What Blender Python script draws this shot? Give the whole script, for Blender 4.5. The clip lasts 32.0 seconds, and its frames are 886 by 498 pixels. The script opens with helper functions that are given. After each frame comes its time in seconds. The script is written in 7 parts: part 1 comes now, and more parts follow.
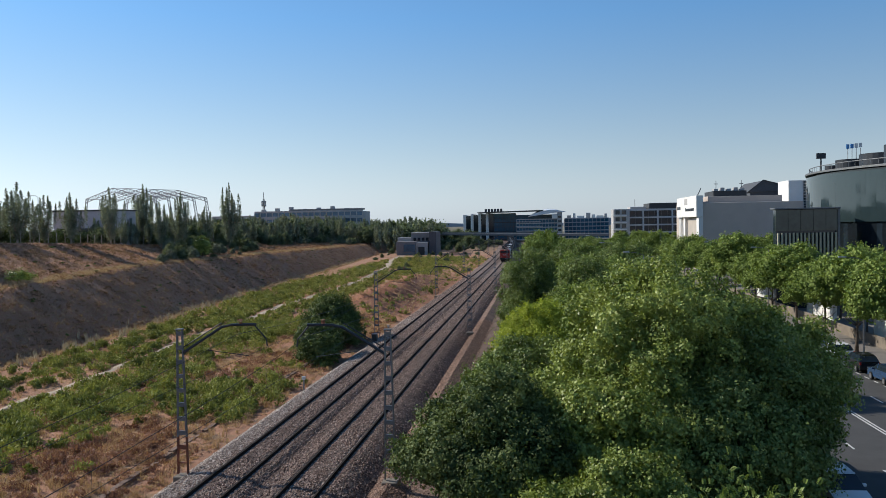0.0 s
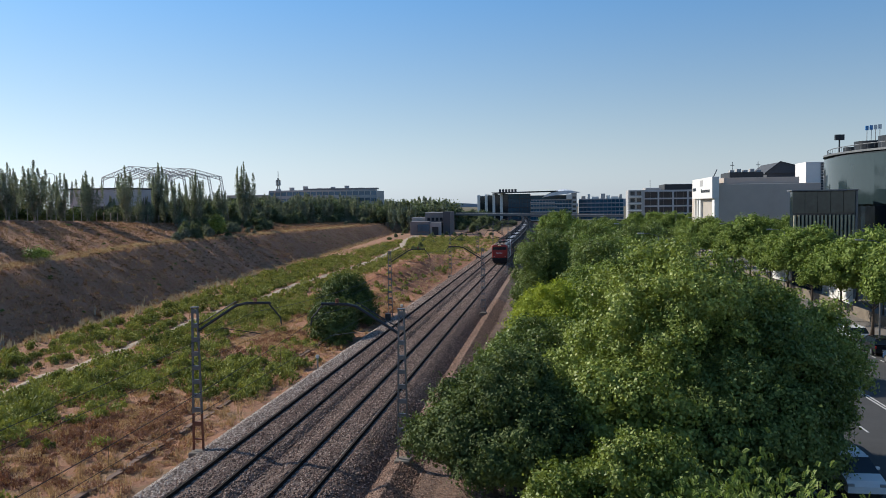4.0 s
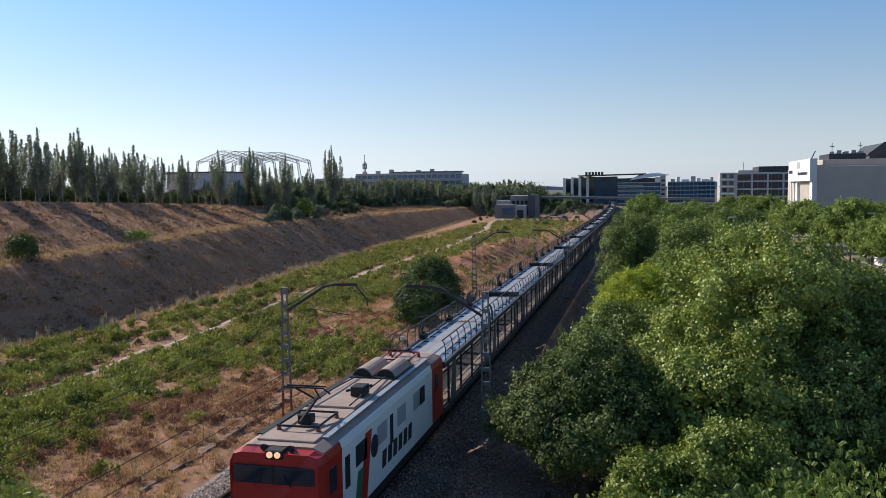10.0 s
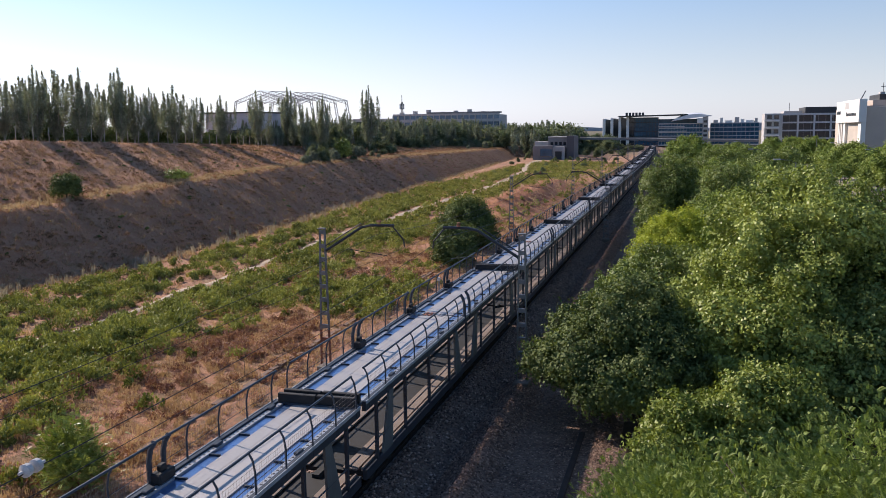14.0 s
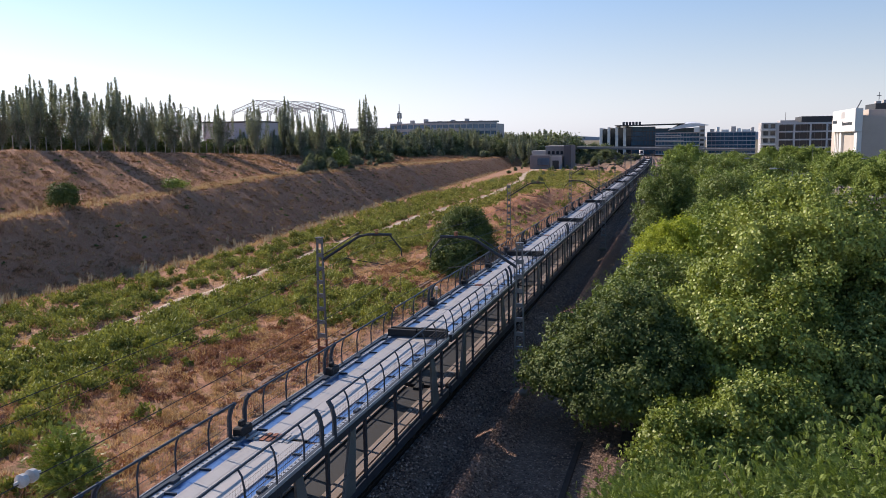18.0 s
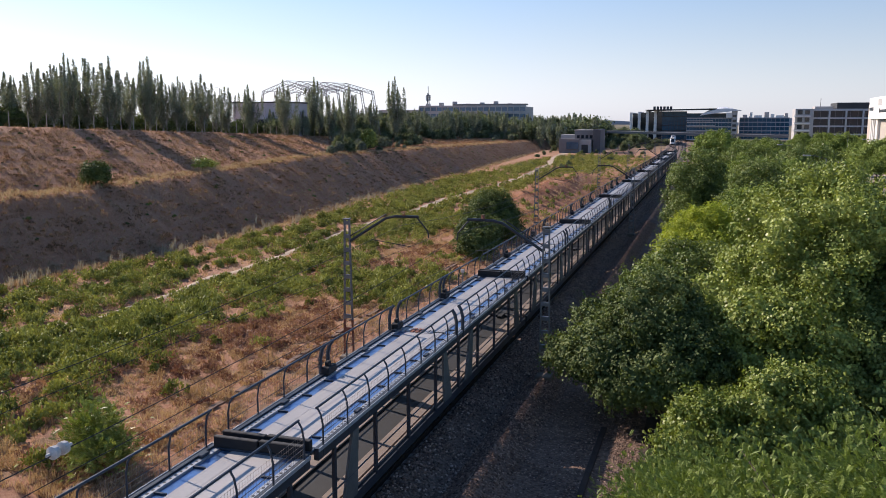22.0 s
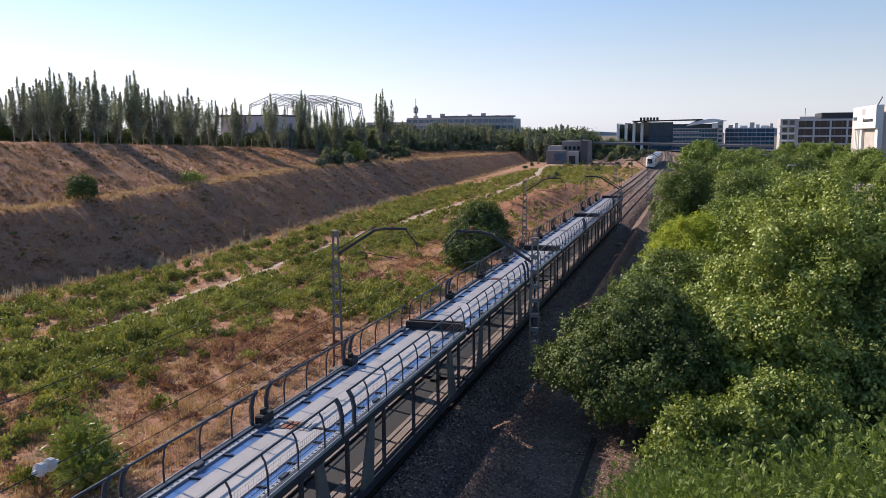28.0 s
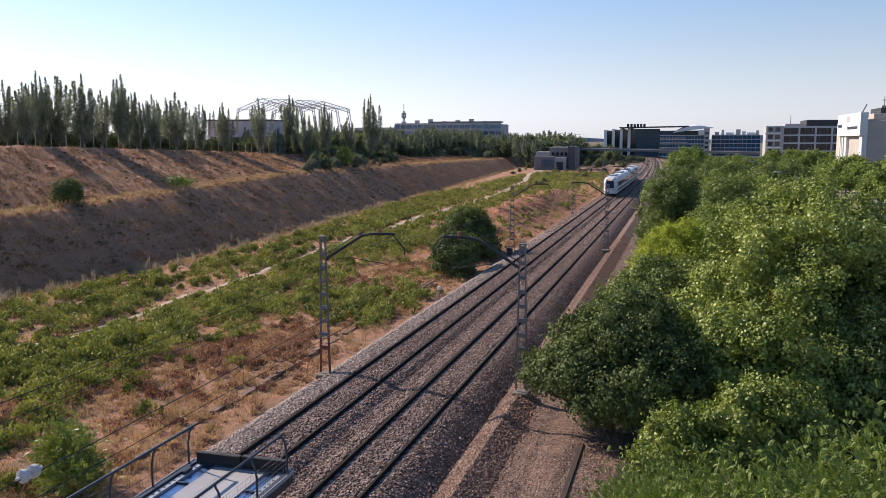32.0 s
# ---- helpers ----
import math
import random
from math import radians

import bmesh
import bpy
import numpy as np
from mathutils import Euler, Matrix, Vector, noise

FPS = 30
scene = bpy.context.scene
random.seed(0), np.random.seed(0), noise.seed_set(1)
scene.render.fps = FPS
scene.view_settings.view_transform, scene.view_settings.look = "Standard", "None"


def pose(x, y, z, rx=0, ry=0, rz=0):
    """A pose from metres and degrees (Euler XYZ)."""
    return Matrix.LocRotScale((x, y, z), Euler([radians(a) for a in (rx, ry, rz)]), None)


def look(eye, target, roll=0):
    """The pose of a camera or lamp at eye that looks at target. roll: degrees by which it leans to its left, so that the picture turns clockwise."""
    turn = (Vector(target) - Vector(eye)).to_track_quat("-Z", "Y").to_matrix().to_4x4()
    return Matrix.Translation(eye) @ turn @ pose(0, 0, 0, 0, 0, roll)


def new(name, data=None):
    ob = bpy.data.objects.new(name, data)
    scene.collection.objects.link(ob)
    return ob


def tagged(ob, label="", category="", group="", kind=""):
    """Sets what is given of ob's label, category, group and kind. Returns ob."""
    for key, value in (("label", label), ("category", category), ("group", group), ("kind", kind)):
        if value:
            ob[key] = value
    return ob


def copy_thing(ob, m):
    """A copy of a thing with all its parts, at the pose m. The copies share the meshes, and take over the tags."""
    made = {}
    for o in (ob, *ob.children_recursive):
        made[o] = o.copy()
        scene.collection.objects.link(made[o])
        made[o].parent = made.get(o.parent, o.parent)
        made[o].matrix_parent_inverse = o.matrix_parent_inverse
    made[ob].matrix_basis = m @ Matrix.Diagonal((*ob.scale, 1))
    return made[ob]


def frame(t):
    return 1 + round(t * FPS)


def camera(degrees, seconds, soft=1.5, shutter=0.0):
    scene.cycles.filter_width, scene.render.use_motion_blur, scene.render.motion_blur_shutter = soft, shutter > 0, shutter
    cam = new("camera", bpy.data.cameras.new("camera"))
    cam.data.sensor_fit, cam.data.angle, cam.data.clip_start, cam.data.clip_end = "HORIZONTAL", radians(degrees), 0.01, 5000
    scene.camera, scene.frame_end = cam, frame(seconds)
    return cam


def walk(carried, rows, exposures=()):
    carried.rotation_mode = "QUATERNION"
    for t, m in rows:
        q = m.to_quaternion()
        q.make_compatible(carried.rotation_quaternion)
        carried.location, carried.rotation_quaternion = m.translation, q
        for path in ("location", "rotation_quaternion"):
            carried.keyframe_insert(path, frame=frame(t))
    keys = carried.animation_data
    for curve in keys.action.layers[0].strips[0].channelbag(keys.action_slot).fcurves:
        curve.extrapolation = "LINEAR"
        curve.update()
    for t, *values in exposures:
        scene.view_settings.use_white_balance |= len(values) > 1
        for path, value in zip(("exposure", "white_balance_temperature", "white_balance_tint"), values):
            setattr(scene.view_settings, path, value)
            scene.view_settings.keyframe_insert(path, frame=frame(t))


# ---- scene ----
cam = camera(55.92, 32.0, soft=0.45)

# seconds, tilt, lean, turn of the hand-held camera on the footbridge, 12 m over the rails
TURNS = [
    (0, 88.37, 1.01, 6.67),
    (0.5, 88.26, 0.97, 6.77),
    (1, 88.13, 1.05, 6.57),
    (1.5, 87.94, 0.99, 6.60),
    (2, 87.95, 0.84, 6.80),
    (2.5, 87.90, 0.79, 7.18),
    (3, 87.84, 0.83, 7.38),
    (3.5, 87.39, 0.78, 7.44),
    (5.5, 86.65, 0.42, 9.02),
    (6, 86.54, 0.42, 9.64),
    (6.5, 86.35, 0.48, 10.12),
    (7, 86.25, 0.47, 10.37),
    (7.5, 86.24, 0.38, 10.41),
    (8, 86.30, 0.39, 10.57),
    (8.5, 86.22, 0.47, 10.93),
    (9, 86.17, 0.48, 11.80),
    (9.5, 86.06, 0.59, 12.72),
    (10, 85.93, 0.70, 13.44),
    (10.5, 85.40, 0.87, 14.04),
    (11, 84.95, 1.02, 14.79),
    (11.5, 84.38, 1.09, 15.21),
    (12, 83.61, 1.03, 15.69),
    (12.5, 82.78, 0.94, 15.87),
    (13, 82.41, 0.77, 15.69),
    (13.5, 82.13, 0.60, 15.83),
    (14, 81.94, 0.59, 15.99),
    (14.5, 82.35, 0.38, 16.00),
    (15, 82.57, 0.32, 15.27),
    (15.5, 82.80, 0.35, 15.04),
    (17.5, 82.72, 0.73, 15.55),
    (18, 82.56, 0.60, 15.81),
    (18.5, 82.53, 0.41, 16.14),
    (19, 82.27, 0.33, 16.69),
    (19.5, 81.94, -0.03, 17.03),
    (20, 81.74, -0.04, 17.32),
    (20.5, 81.59, 0.02, 17.43),
    (21, 81.40, 0.08, 17.74),
    (21.5, 81.29, 0.04, 17.77),
    (22, 81.39, -0.04, 17.75),
    (22.5, 81.57, 0.05, 17.66),
    (23, 81.65, 0.11, 17.54),
    (23.5, 81.61, 0.14, 17.50),
    (24, 81.42, 0.11, 17.40),
    (24.5, 81.27, -0.07, 17.37),
    (26.5, 81.16, -0.18, 17.27),
    (27, 81.43, -0.08, 17.13),
    (27.5, 81.64, -0.17, 17.10),
    (28, 82.20, 0.29, 16.92),
    (28.5, 82.31, 0.26, 16.68),
    (29, 82.55, 0.36, 16.63),
    (29.5, 82.72, 0.31, 16.54),
    (30, 82.46, 0.42, 16.28),
    (30.5, 82.38, 0.50, 16.16),
    (31, 82.22, 0.42, 16.12),
    (31.5, 82.33, 0.14, 16.20),
    (32, 82.57, 0.04, 16.10),
]
walk(cam, [(t, pose(0, 0, 12.0, p, r, y)) for t, p, r, y in TURNS], exposures=[(0, 0.05, 6150, 7), (9, 0.13, 6200, 9), (13, 0.42, 6600, 18), (32, 0.42, 6600, 18)])

# ---- light ----
SUN_FROM = Vector((-0.928 * math.cos(radians(32)), 0.371 * math.cos(radians(32)), math.sin(radians(32))))
world = bpy.data.worlds.new("sky")
scene.world = world
world.use_nodes = True
wn, wl = world.node_tree.nodes, world.node_tree.links
sky = wn.new("ShaderNodeTexSky")
sky.sky_type = "NISHITA"
sky.sun_disc = False
sky.sun_elevation = radians(32)
sky.sun_rotation = math.atan2(SUN_FROM.x, SUN_FROM.y)
sky.altitude = 600
sky.air_density = 1.0
sky.dust_density = 0.5
sky.ozone_density = 2.0
wn["Background"].inputs[1].default_value = 0.099
# a pale summer haze takes the colour out of the sky near the horizon
w_sep = wn.new("ShaderNodeSeparateXYZ")
wl.new(wn.new("ShaderNodeTexCoord").outputs["Generated"], w_sep.inputs[0])
w_map = wn.new("ShaderNodeMapRange")
w_map.inputs["From Min"].default_value, w_map.inputs["From Max"].default_value = 0.0, 0.24
w_map.inputs["To Min"].default_value, w_map.inputs["To Max"].default_value = 0.95, 0.0
wl.new(w_sep.outputs["Z"], w_map.inputs["Value"])
w_bw = wn.new("ShaderNodeRGBToBW")
wl.new(sky.outputs[0], w_bw.inputs[0])
w_tint = wn.new("ShaderNodeMix")
w_tint.data_type, w_tint.blend_type = "RGBA", "MULTIPLY"
w_tint.inputs["Factor"].default_value = 1.0
wl.new(w_bw.outputs[0], w_tint.inputs["A"])
w_tint.inputs["B"].default_value = (0.93, 0.97, 1.03, 1)
w_mix = wn.new("ShaderNodeMix")
w_mix.data_type = "RGBA"
wl.new(w_map.outputs[0], w_mix.inputs["Factor"])
wl.new(w_tint.outputs["Result"], w_mix.inputs["B"])
w_blue = wn.new("ShaderNodeMix")
w_blue.data_type, w_blue.blend_type = "RGBA", "MULTIPLY"
w_blue.inputs["Factor"].default_value = 1.0
w_blue.inputs["B"].default_value = (0.80, 1.07, 1.25, 1)
wl.new(sky.outputs[0], w_blue.inputs["A"])
wl.new(w_blue.outputs["Result"], w_mix.inputs["A"])
wl.new(w_mix.outputs["Result"], wn["Background"].inputs[0])
sun = new("sun", bpy.data.lights.new("sun", "SUN"))
sun.data.energy = 5.0
sun.data.angle = radians(0.53)
sun.data.color = (1.0, 0.90, 0.77)
sun.matrix_world = look(SUN_FROM * 100, (0, 0, 0))

# ---- materials ----


def material(name, rough=0.8, metal=0.0):
    m = bpy.data.materials.new(name)
    m.use_nodes = True
    b = m.node_tree.nodes["Principled BSDF"]
    b.inputs["Roughness"].default_value = rough
    b.inputs["Metallic"].default_value = metal
    return m, m.node_tree.nodes, m.node_tree.links, b


def ramp(n, l, fac, stops):
    r = n.new("ShaderNodeValToRGB")
    while len(r.color_ramp.elements) < len(stops):
        r.color_ramp.elements.new(0.5)
    for e, (p, c) in zip(r.color_ramp.elements, stops):
        e.position, e.color = p, (*c, 1)
    l.new(fac, r.inputs[0])
    return r.outputs[0]


def noise_out(n, l, vec, scale, detail=4, rough=0.6):
    t = n.new("ShaderNodeTexNoise")
    t.inputs["Scale"].default_value = scale
    t.inputs["Detail"].default_value = detail
    t.inputs["Roughness"].default_value = rough
    l.new(vec, t.inputs["Vector"])
    return t.outputs["Fac"]


def mixc(n, l, fac, a, b, kind="MIX"):
    m = n.new("ShaderNodeMix")
    m.data_type, m.blend_type = "RGBA", kind
    for sock, v in ((m.inputs["Factor"], fac), (m.inputs["A"], a), (m.inputs["B"], b)):
        if isinstance(v, (int, float)):
            sock.default_value = v
        elif isinstance(v, tuple):
            sock.default_value = (*v, 1)
        else:
            l.new(v, sock)
    return m.outputs["Result"]


def bump(n, l, b, height, strength, distance):
    bp = n.new("ShaderNodeBump")
    bp.inputs["Strength"].default_value = strength
    bp.inputs["Distance"].default_value = distance
    l.new(height, bp.inputs["Height"])
    l.new(bp.outputs[0], b.inputs["Normal"])


def coords(n, kind="Object"):
    return n.new("ShaderNodeTexCoord").outputs[kind]


def plain(name, color, rough=0.6, metal=0.0, vary=0.25, scale=3.0, fine=40.0, bumpy=0.15):
    """A painted, cast or bare surface with two scales of wear."""
    m, n, l, b = material(name, rough, metal)
    v = coords(n)
    big = noise_out(n, l, v, scale)
    small = noise_out(n, l, v, fine, 3)
    dark = tuple(c * (1 - vary) for c in color)
    lite = tuple(min(1, c * (1 + vary * 0.6)) for c in color)
    c1 = ramp(n, l, big, [(0.3, dark), (0.65, lite)])
    col = mixc(n, l, 0.35, c1, ramp(n, l, small, [(0.35, dark), (0.7, lite)]))
    l.new(col, b.inputs["Base Color"])
    if bumpy:
        bump(n, l, b, small, bumpy, 0.01)
    return m


def leafy(name, stops, through_light=0.35, rough=0.65):
    """Leaves: each island its own green; light passes through."""
    m, n, l, b = material(name, rough)
    b.inputs["Specular IOR Level"].default_value = 0.18
    g = n.new("ShaderNodeNewGeometry")
    col = ramp(n, l, g.outputs["Random Per Island"], stops)
    big = noise_out(n, l, coords(n), 0.35, 2)
    col = mixc(n, l, 0.5, col, ramp(n, l, big, [(0.35, stops[0][1]), (0.65, stops[-1][1])]))
    l.new(col, b.inputs["Base Color"])
    t = n.new("ShaderNodeBsdfTranslucent")
    l.new(mixc(n, l, 1.0, col, (1.0, 1.0, 0.48), "MULTIPLY"), t.inputs[0])
    mx = n.new("ShaderNodeMixShader")
    mx.inputs[0].default_value = through_light
    l.new(b.outputs[0], mx.inputs[1])
    l.new(t.outputs[0], mx.inputs[2])
    l.new(mx.outputs[0], n["Material Output"].inputs[0])
    return m


STEEL = plain("galvanised_steel", (0.20, 0.20, 0.20), 0.55, 0.6)
DARK_STEEL = plain("dark_steel", (0.05, 0.052, 0.055), 0.55, 0.4)
RUST = plain("rust_red_paint", (0.22, 0.075, 0.04), 0.8)
CONCRETE = plain("concrete", (0.36, 0.33, 0.29), 0.9, 0, 0.3, 1.5, 25)
SLEEPER = plain("sleeper_concrete", (0.26, 0.22, 0.19), 0.9, 0, 0.3, 2, 30)
WHITE_WALL = plain("white_render", (0.74, 0.72, 0.68), 0.85, 0, 0.08, 0.3, 6, 0.05)
WARM_WALL = plain("warm_grey_panels", (0.50, 0.42, 0.355), 0.85, 0, 0.10, 0.25, 6, 0.05)
GREY_WALL = plain("grey_panels", (0.42, 0.40, 0.385), 0.8, 0, 0.10, 0.25, 6, 0.05)
BEIGE_WALL = plain("beige_stone", (0.46, 0.40, 0.34), 0.85, 0, 0.15, 0.4, 8, 0.05)
GLASS_DARK = plain("tinted_glass", (0.02, 0.03, 0.04), 0.06, 0, 0.3, 0.2, 1.0, 0.0)
GLASS_BLUE = plain("blue_glass", (0.09, 0.16, 0.24), 0.12, 0.3, 0.4, 0.15, 0.8, 0.0)
PALE_BARK = plain("pale_bark", (0.34, 0.30, 0.25), 0.9, 0, 0.35, 5, 40, 0.4)
BARK = plain("bark", (0.10, 0.075, 0.055), 0.95, 0, 0.4, 6, 40, 0.6)
ASPHALT = plain("asphalt", (0.06, 0.058, 0.056), 0.9, 0, 0.25, 0.5, 60, 0.2)
ROAD_PAINT = plain("road_paint", (0.55, 0.55, 0.52), 0.8, 0, 0.3, 4, 30, 0.1)
PAVING = plain("paving", (0.20, 0.18, 0.16), 0.9, 0, 0.2, 1, 12, 0.15)
FOOTING = plain("stained_concrete", (0.20, 0.165, 0.13), 0.95, 0, 0.3, 1.5, 20, 0.2)
KERB = plain("kerb_stone", (0.38, 0.37, 0.35), 0.9)
SILL_GREY = plain("glazed_porcelain", (0.5, 0.48, 0.45), 0.3)
WIRE = plain("copper_wire", (0.06, 0.055, 0.05), 0.6, 0.5)

# ---- mesh helpers ----


class Mesh:
    """Collects points and faces of one part."""

    def __init__(self):
        self.v, self.f = [], []

    def add(self, pts, faces):
        o = len(self.v)
        self.v += [tuple(p) for p in pts]
        self.f += [tuple(i + o for i in f) for f in faces]
        return self

    def box(self, x0, y0, z0, x1, y1, z1, c=0.0):
        """A box between two corners; c: chamfer of its edges."""
        if c <= 0:
            p = [(x, y, z) for x in (x0, x1) for y in (y0, y1) for z in (z0, z1)]
            return self.add(p, [(0, 1, 3, 2), (4, 6, 7, 5), (0, 4, 5, 1), (2, 3, 7, 6), (0, 2, 6, 4), (1, 5, 7, 3)])
        lo, hi, pts, idx = (x0, y0, z0), (x1, y1, z1), [], {}
        for k in range(8):
            s = ((k >> 2) & 1, (k >> 1) & 1, k & 1)
            for a in range(3):
                idx[k, a] = len(pts)
                pts.append(tuple((hi[i] if s[i] else lo[i]) if i == a else (hi[i] - c if s[i] else lo[i] + c) for i in range(3)))
        faces, mid = [], [(x0 + x1) / 2, (y0 + y1) / 2, (z0 + z1) / 2]

        def put(f):
            a, b, d = (Vector(pts[i]) for i in f[:3])
            if (b - a).cross(d - a).dot((a + b + d) / 3 - Vector(mid)) < 0:
                f = f[::-1]
            faces.append(f)
        for a in range(3):
            o = [i for i in range(3) if i != a]
            for s in (0, 1):
                ks = []
                for u, w in ((0, 0), (1, 0), (1, 1), (0, 1)):
                    bits = [0, 0, 0]
                    bits[a], bits[o[0]], bits[o[1]] = s, u, w
                    ks.append(bits[0] * 4 + bits[1] * 2 + bits[2])
                put(tuple(idx[k, a] for k in ks))
            for u in (0, 1):
                for w in (0, 1):
                    b0, b1 = [0, 0, 0], [0, 0, 0]
                    for bb, q in ((b0, 0), (b1, 1)):
                        bb[a], bb[o[0]], bb[o[1]] = q, u, w
                    k0, k1 = (bb[0] * 4 + bb[1] * 2 + bb[2] for bb in (b0, b1))
                    put((idx[k0, o[0]], idx[k1, o[0]], idx[k1, o[1]], idx[k0, o[1]]))
        for k in range(8):
            put(tuple(idx[k, a] for a in range(3)))
        return self.add(pts, faces)

    def tube(self, path, radii, n=6, caps=True):
        """A round bar along points; radii: one or one a point."""
        path = [Vector(p) for p in path]
        if isinstance(radii, (int, float)):
            radii = [radii] * len(path)
        o, up = len(self.v), None
        for i, (p, r) in enumerate(zip(path, radii)):
            d = (path[min(i + 1, len(path) - 1)] - path[max(i - 1, 0)]).normalized()
            if up is None or abs(up.dot(d)) > 0.98:
                up = Vector((0, 0, 1)) if abs(d.z) < 0.9 else Vector((1, 0, 0))
            a = d.cross(up).normalized()
            b = a.cross(d).normalized()
            up = b
            for k in range(n):
                t = 2 * math.pi * k / n
                self.v.append(tuple(p + a * (r * math.cos(t)) + b * (r * math.sin(t))))
        for i in range(len(path) - 1):
            for k in range(n):
                q = (k + 1) % n
                self.f.append((o + i * n + k, o + i * n + q, o + (i + 1) * n + q, o + (i + 1) * n + k))
        if caps:
            self.f.append(tuple(o + k for k in range(n))[::-1])
            self.f.append(tuple(o + (len(path) - 1) * n + k for k in range(n)))
        return self

    def beam(self, a, b, w, h, up=(0, 0, 1)):
        """A square bar from a to b, w wide and h high."""
        a, b = Vector(a), Vector(b)
        d = (b - a).normalized()
        u = Vector(up)
        if abs(u.dot(d)) > 0.99:
            u = Vector((0, 1, 0))
        s = d.cross(u).normalized() * (w / 2)
        t = s.cross(d).normalized() * (h / 2)
        p = [e + x + y for e in (a, b) for x, y in ((-s, -t), (s, -t), (s, t), (-s, t))]
        return self.add(p, [(3, 2, 1, 0), (4, 5, 6, 7), (0, 1, 5, 4), (1, 2, 6, 5), (2, 3, 7, 6), (3, 0, 4, 7)])

    def sweep(self, section, ys, shift=None, caps=True):
        """A section of (x, z) points drawn along y."""
        o, n = len(self.v), len(section)
        for y in ys:
            d = shift(y) if shift else 0
            self.v += [(x + d, y, z) for x, z in section]
        for i in range(len(ys) - 1):
            for k in range(n):
                q = (k + 1) % n
                self.f.append((o + i * n + k, o + i * n + q, o + (i + 1) * n + q, o + (i + 1) * n + k))
        if caps:
            self.f.append(tuple(range(o, o + n))[::-1])
            e = o + (len(ys) - 1) * n
            self.f.append(tuple(range(e, e + n)))
        return self

    def mesh(self, name, mat, smooth=False):
        me = bpy.data.meshes.new(name)
        me.from_pydata(self.v, [], self.f)
        me.materials.append(mat)
        if smooth:
            me.shade_smooth()
        me.update()
        return me


def part(name, m, mat, parent=None, label="", at=None, smooth=False):
    """Links a mesh as one object under a thing or a part."""
    me = m if isinstance(m, bpy.types.Mesh) else m.mesh(name, mat, smooth)
    ob = new(name, me)
    if parent:
        ob.parent = parent
    if at is not None:
        ob.matrix_basis = at
    if label:
        ob["label"] = label
    return ob


def thing(name, label, category, at=None, group="", kind=""):
    ob = new(name)
    ob.empty_display_size = 0.2
    if at is not None:
        ob.matrix_basis = at
    return tagged(ob, label, category, group, kind)


def fast_mesh(name, verts, quads, mat, tris=None):
    """A mesh from arrays."""
    me = bpy.data.meshes.new(name)
    faces = quads if tris is None else tris
    k = faces.shape[1]
    me.vertices.add(len(verts))
    me.vertices.foreach_set("co", np.asarray(verts, dtype=np.float32).ravel())
    me.loops.add(faces.size)
    me.loops.foreach_set("vertex_index", faces.astype(np.int32).ravel())
    me.polygons.add(len(faces))
    me.polygons.foreach_set("loop_start", np.arange(0, faces.size, k, dtype=np.int32))
    me.materials.append(mat)
    me.update(calc_edges=True)
    return me

# ---- the lie of the land ----


def bend(y):
    """The railway bends away to the left far off."""
    return -7e-5 * max(0.0, y - 200.0) ** 2


TOE = ([-100, 55, 71, 87, 105, 130, 171, 228, 306, 460, 900, 5000], [-53.8, -53.8, -52, -52.2, -53.5, -56, -60, -63.2, -69.6, -82, -130, -130])
TOP = ([-100, 71, 84, 101, 134, 160, 195, 234, 300, 400, 600, 5000], [12.0, 11.6, 11.32, 10.84, 10.06, 9.2, 8.35, 7.5, 6.4, 4.8, 3.0, 3.0])
BERM = ([-100, 62, 83, 122, 140, 171, 216, 291, 400, 600, 5000], [4.75, 4.85, 5.25, 5.85, 5.97, 5.5, 5.25, 4.4, 3.3, 1.4, 1.4])


PATH_X = ([30, 39, 42, 44, 50, 54, 60, 68, 76, 82, 92, 101, 116, 134, 167, 195, 259, 310, 360], [-42.5, -41, -39.8, -38.8, -38.6, -38.9, -39.7, -39.5, -40.2, -40.1, -41.7, -41.8, -41.6, -43.1, -42.8, -43.1, -48, -56, -60])


def land(x, y):
    """Height of the ground; arrays or numbers."""
    x, y = np.asarray(x, float), np.asarray(y, float)
    toe, top, berm = np.interp(y, *TOE), np.interp(y, *TOP), np.interp(y, *BERM)
    u = toe - x
    z = np.where(u < 0, -1.0, 0.0)
    run = (berm + 1.05) / 0.655
    lower = -1.0 + (berm + 1.05) * np.clip(u / run, 0, 1)
    flat = 0.15 * np.clip((u - run) / 2.2, 0, 1)
    upper = (top - berm - 0.2) * np.clip((u - run - 2.2) / (23.6 - run), 0, 1)
    z = np.where(u > 0, lower + flat + upper, -1.0)
    # the red bank beside the line
    mound = 2.4 * np.exp(-((x + 27) / 5.0) ** 2) * np.clip((y - 112) / 18, 0, 1) * np.clip((215 - y) / 40, 0, 1)
    mound = mound * (1 + 0.14 * np.sin(1.3 * y + 2.0 * np.sin(x * 0.7)) + 0.10 * np.sin(2.9 * y + x))
    z = z + np.where(u < 0, mound, 0)
    return z


def land_noise(x, y):
    return 0.10 * np.sin(x * 0.9 + 1.3 * np.sin(y * 0.37)) * np.sin(y * 0.71 + x * 0.23) + 0.05 * np.sin(x * 2.3 + y * 1.7) * np.sin(y * 2.9 - x * 0.6)


def ground_z(x, y):
    return float(land(x, y) + land_noise(x, y))

# ---- ground ----


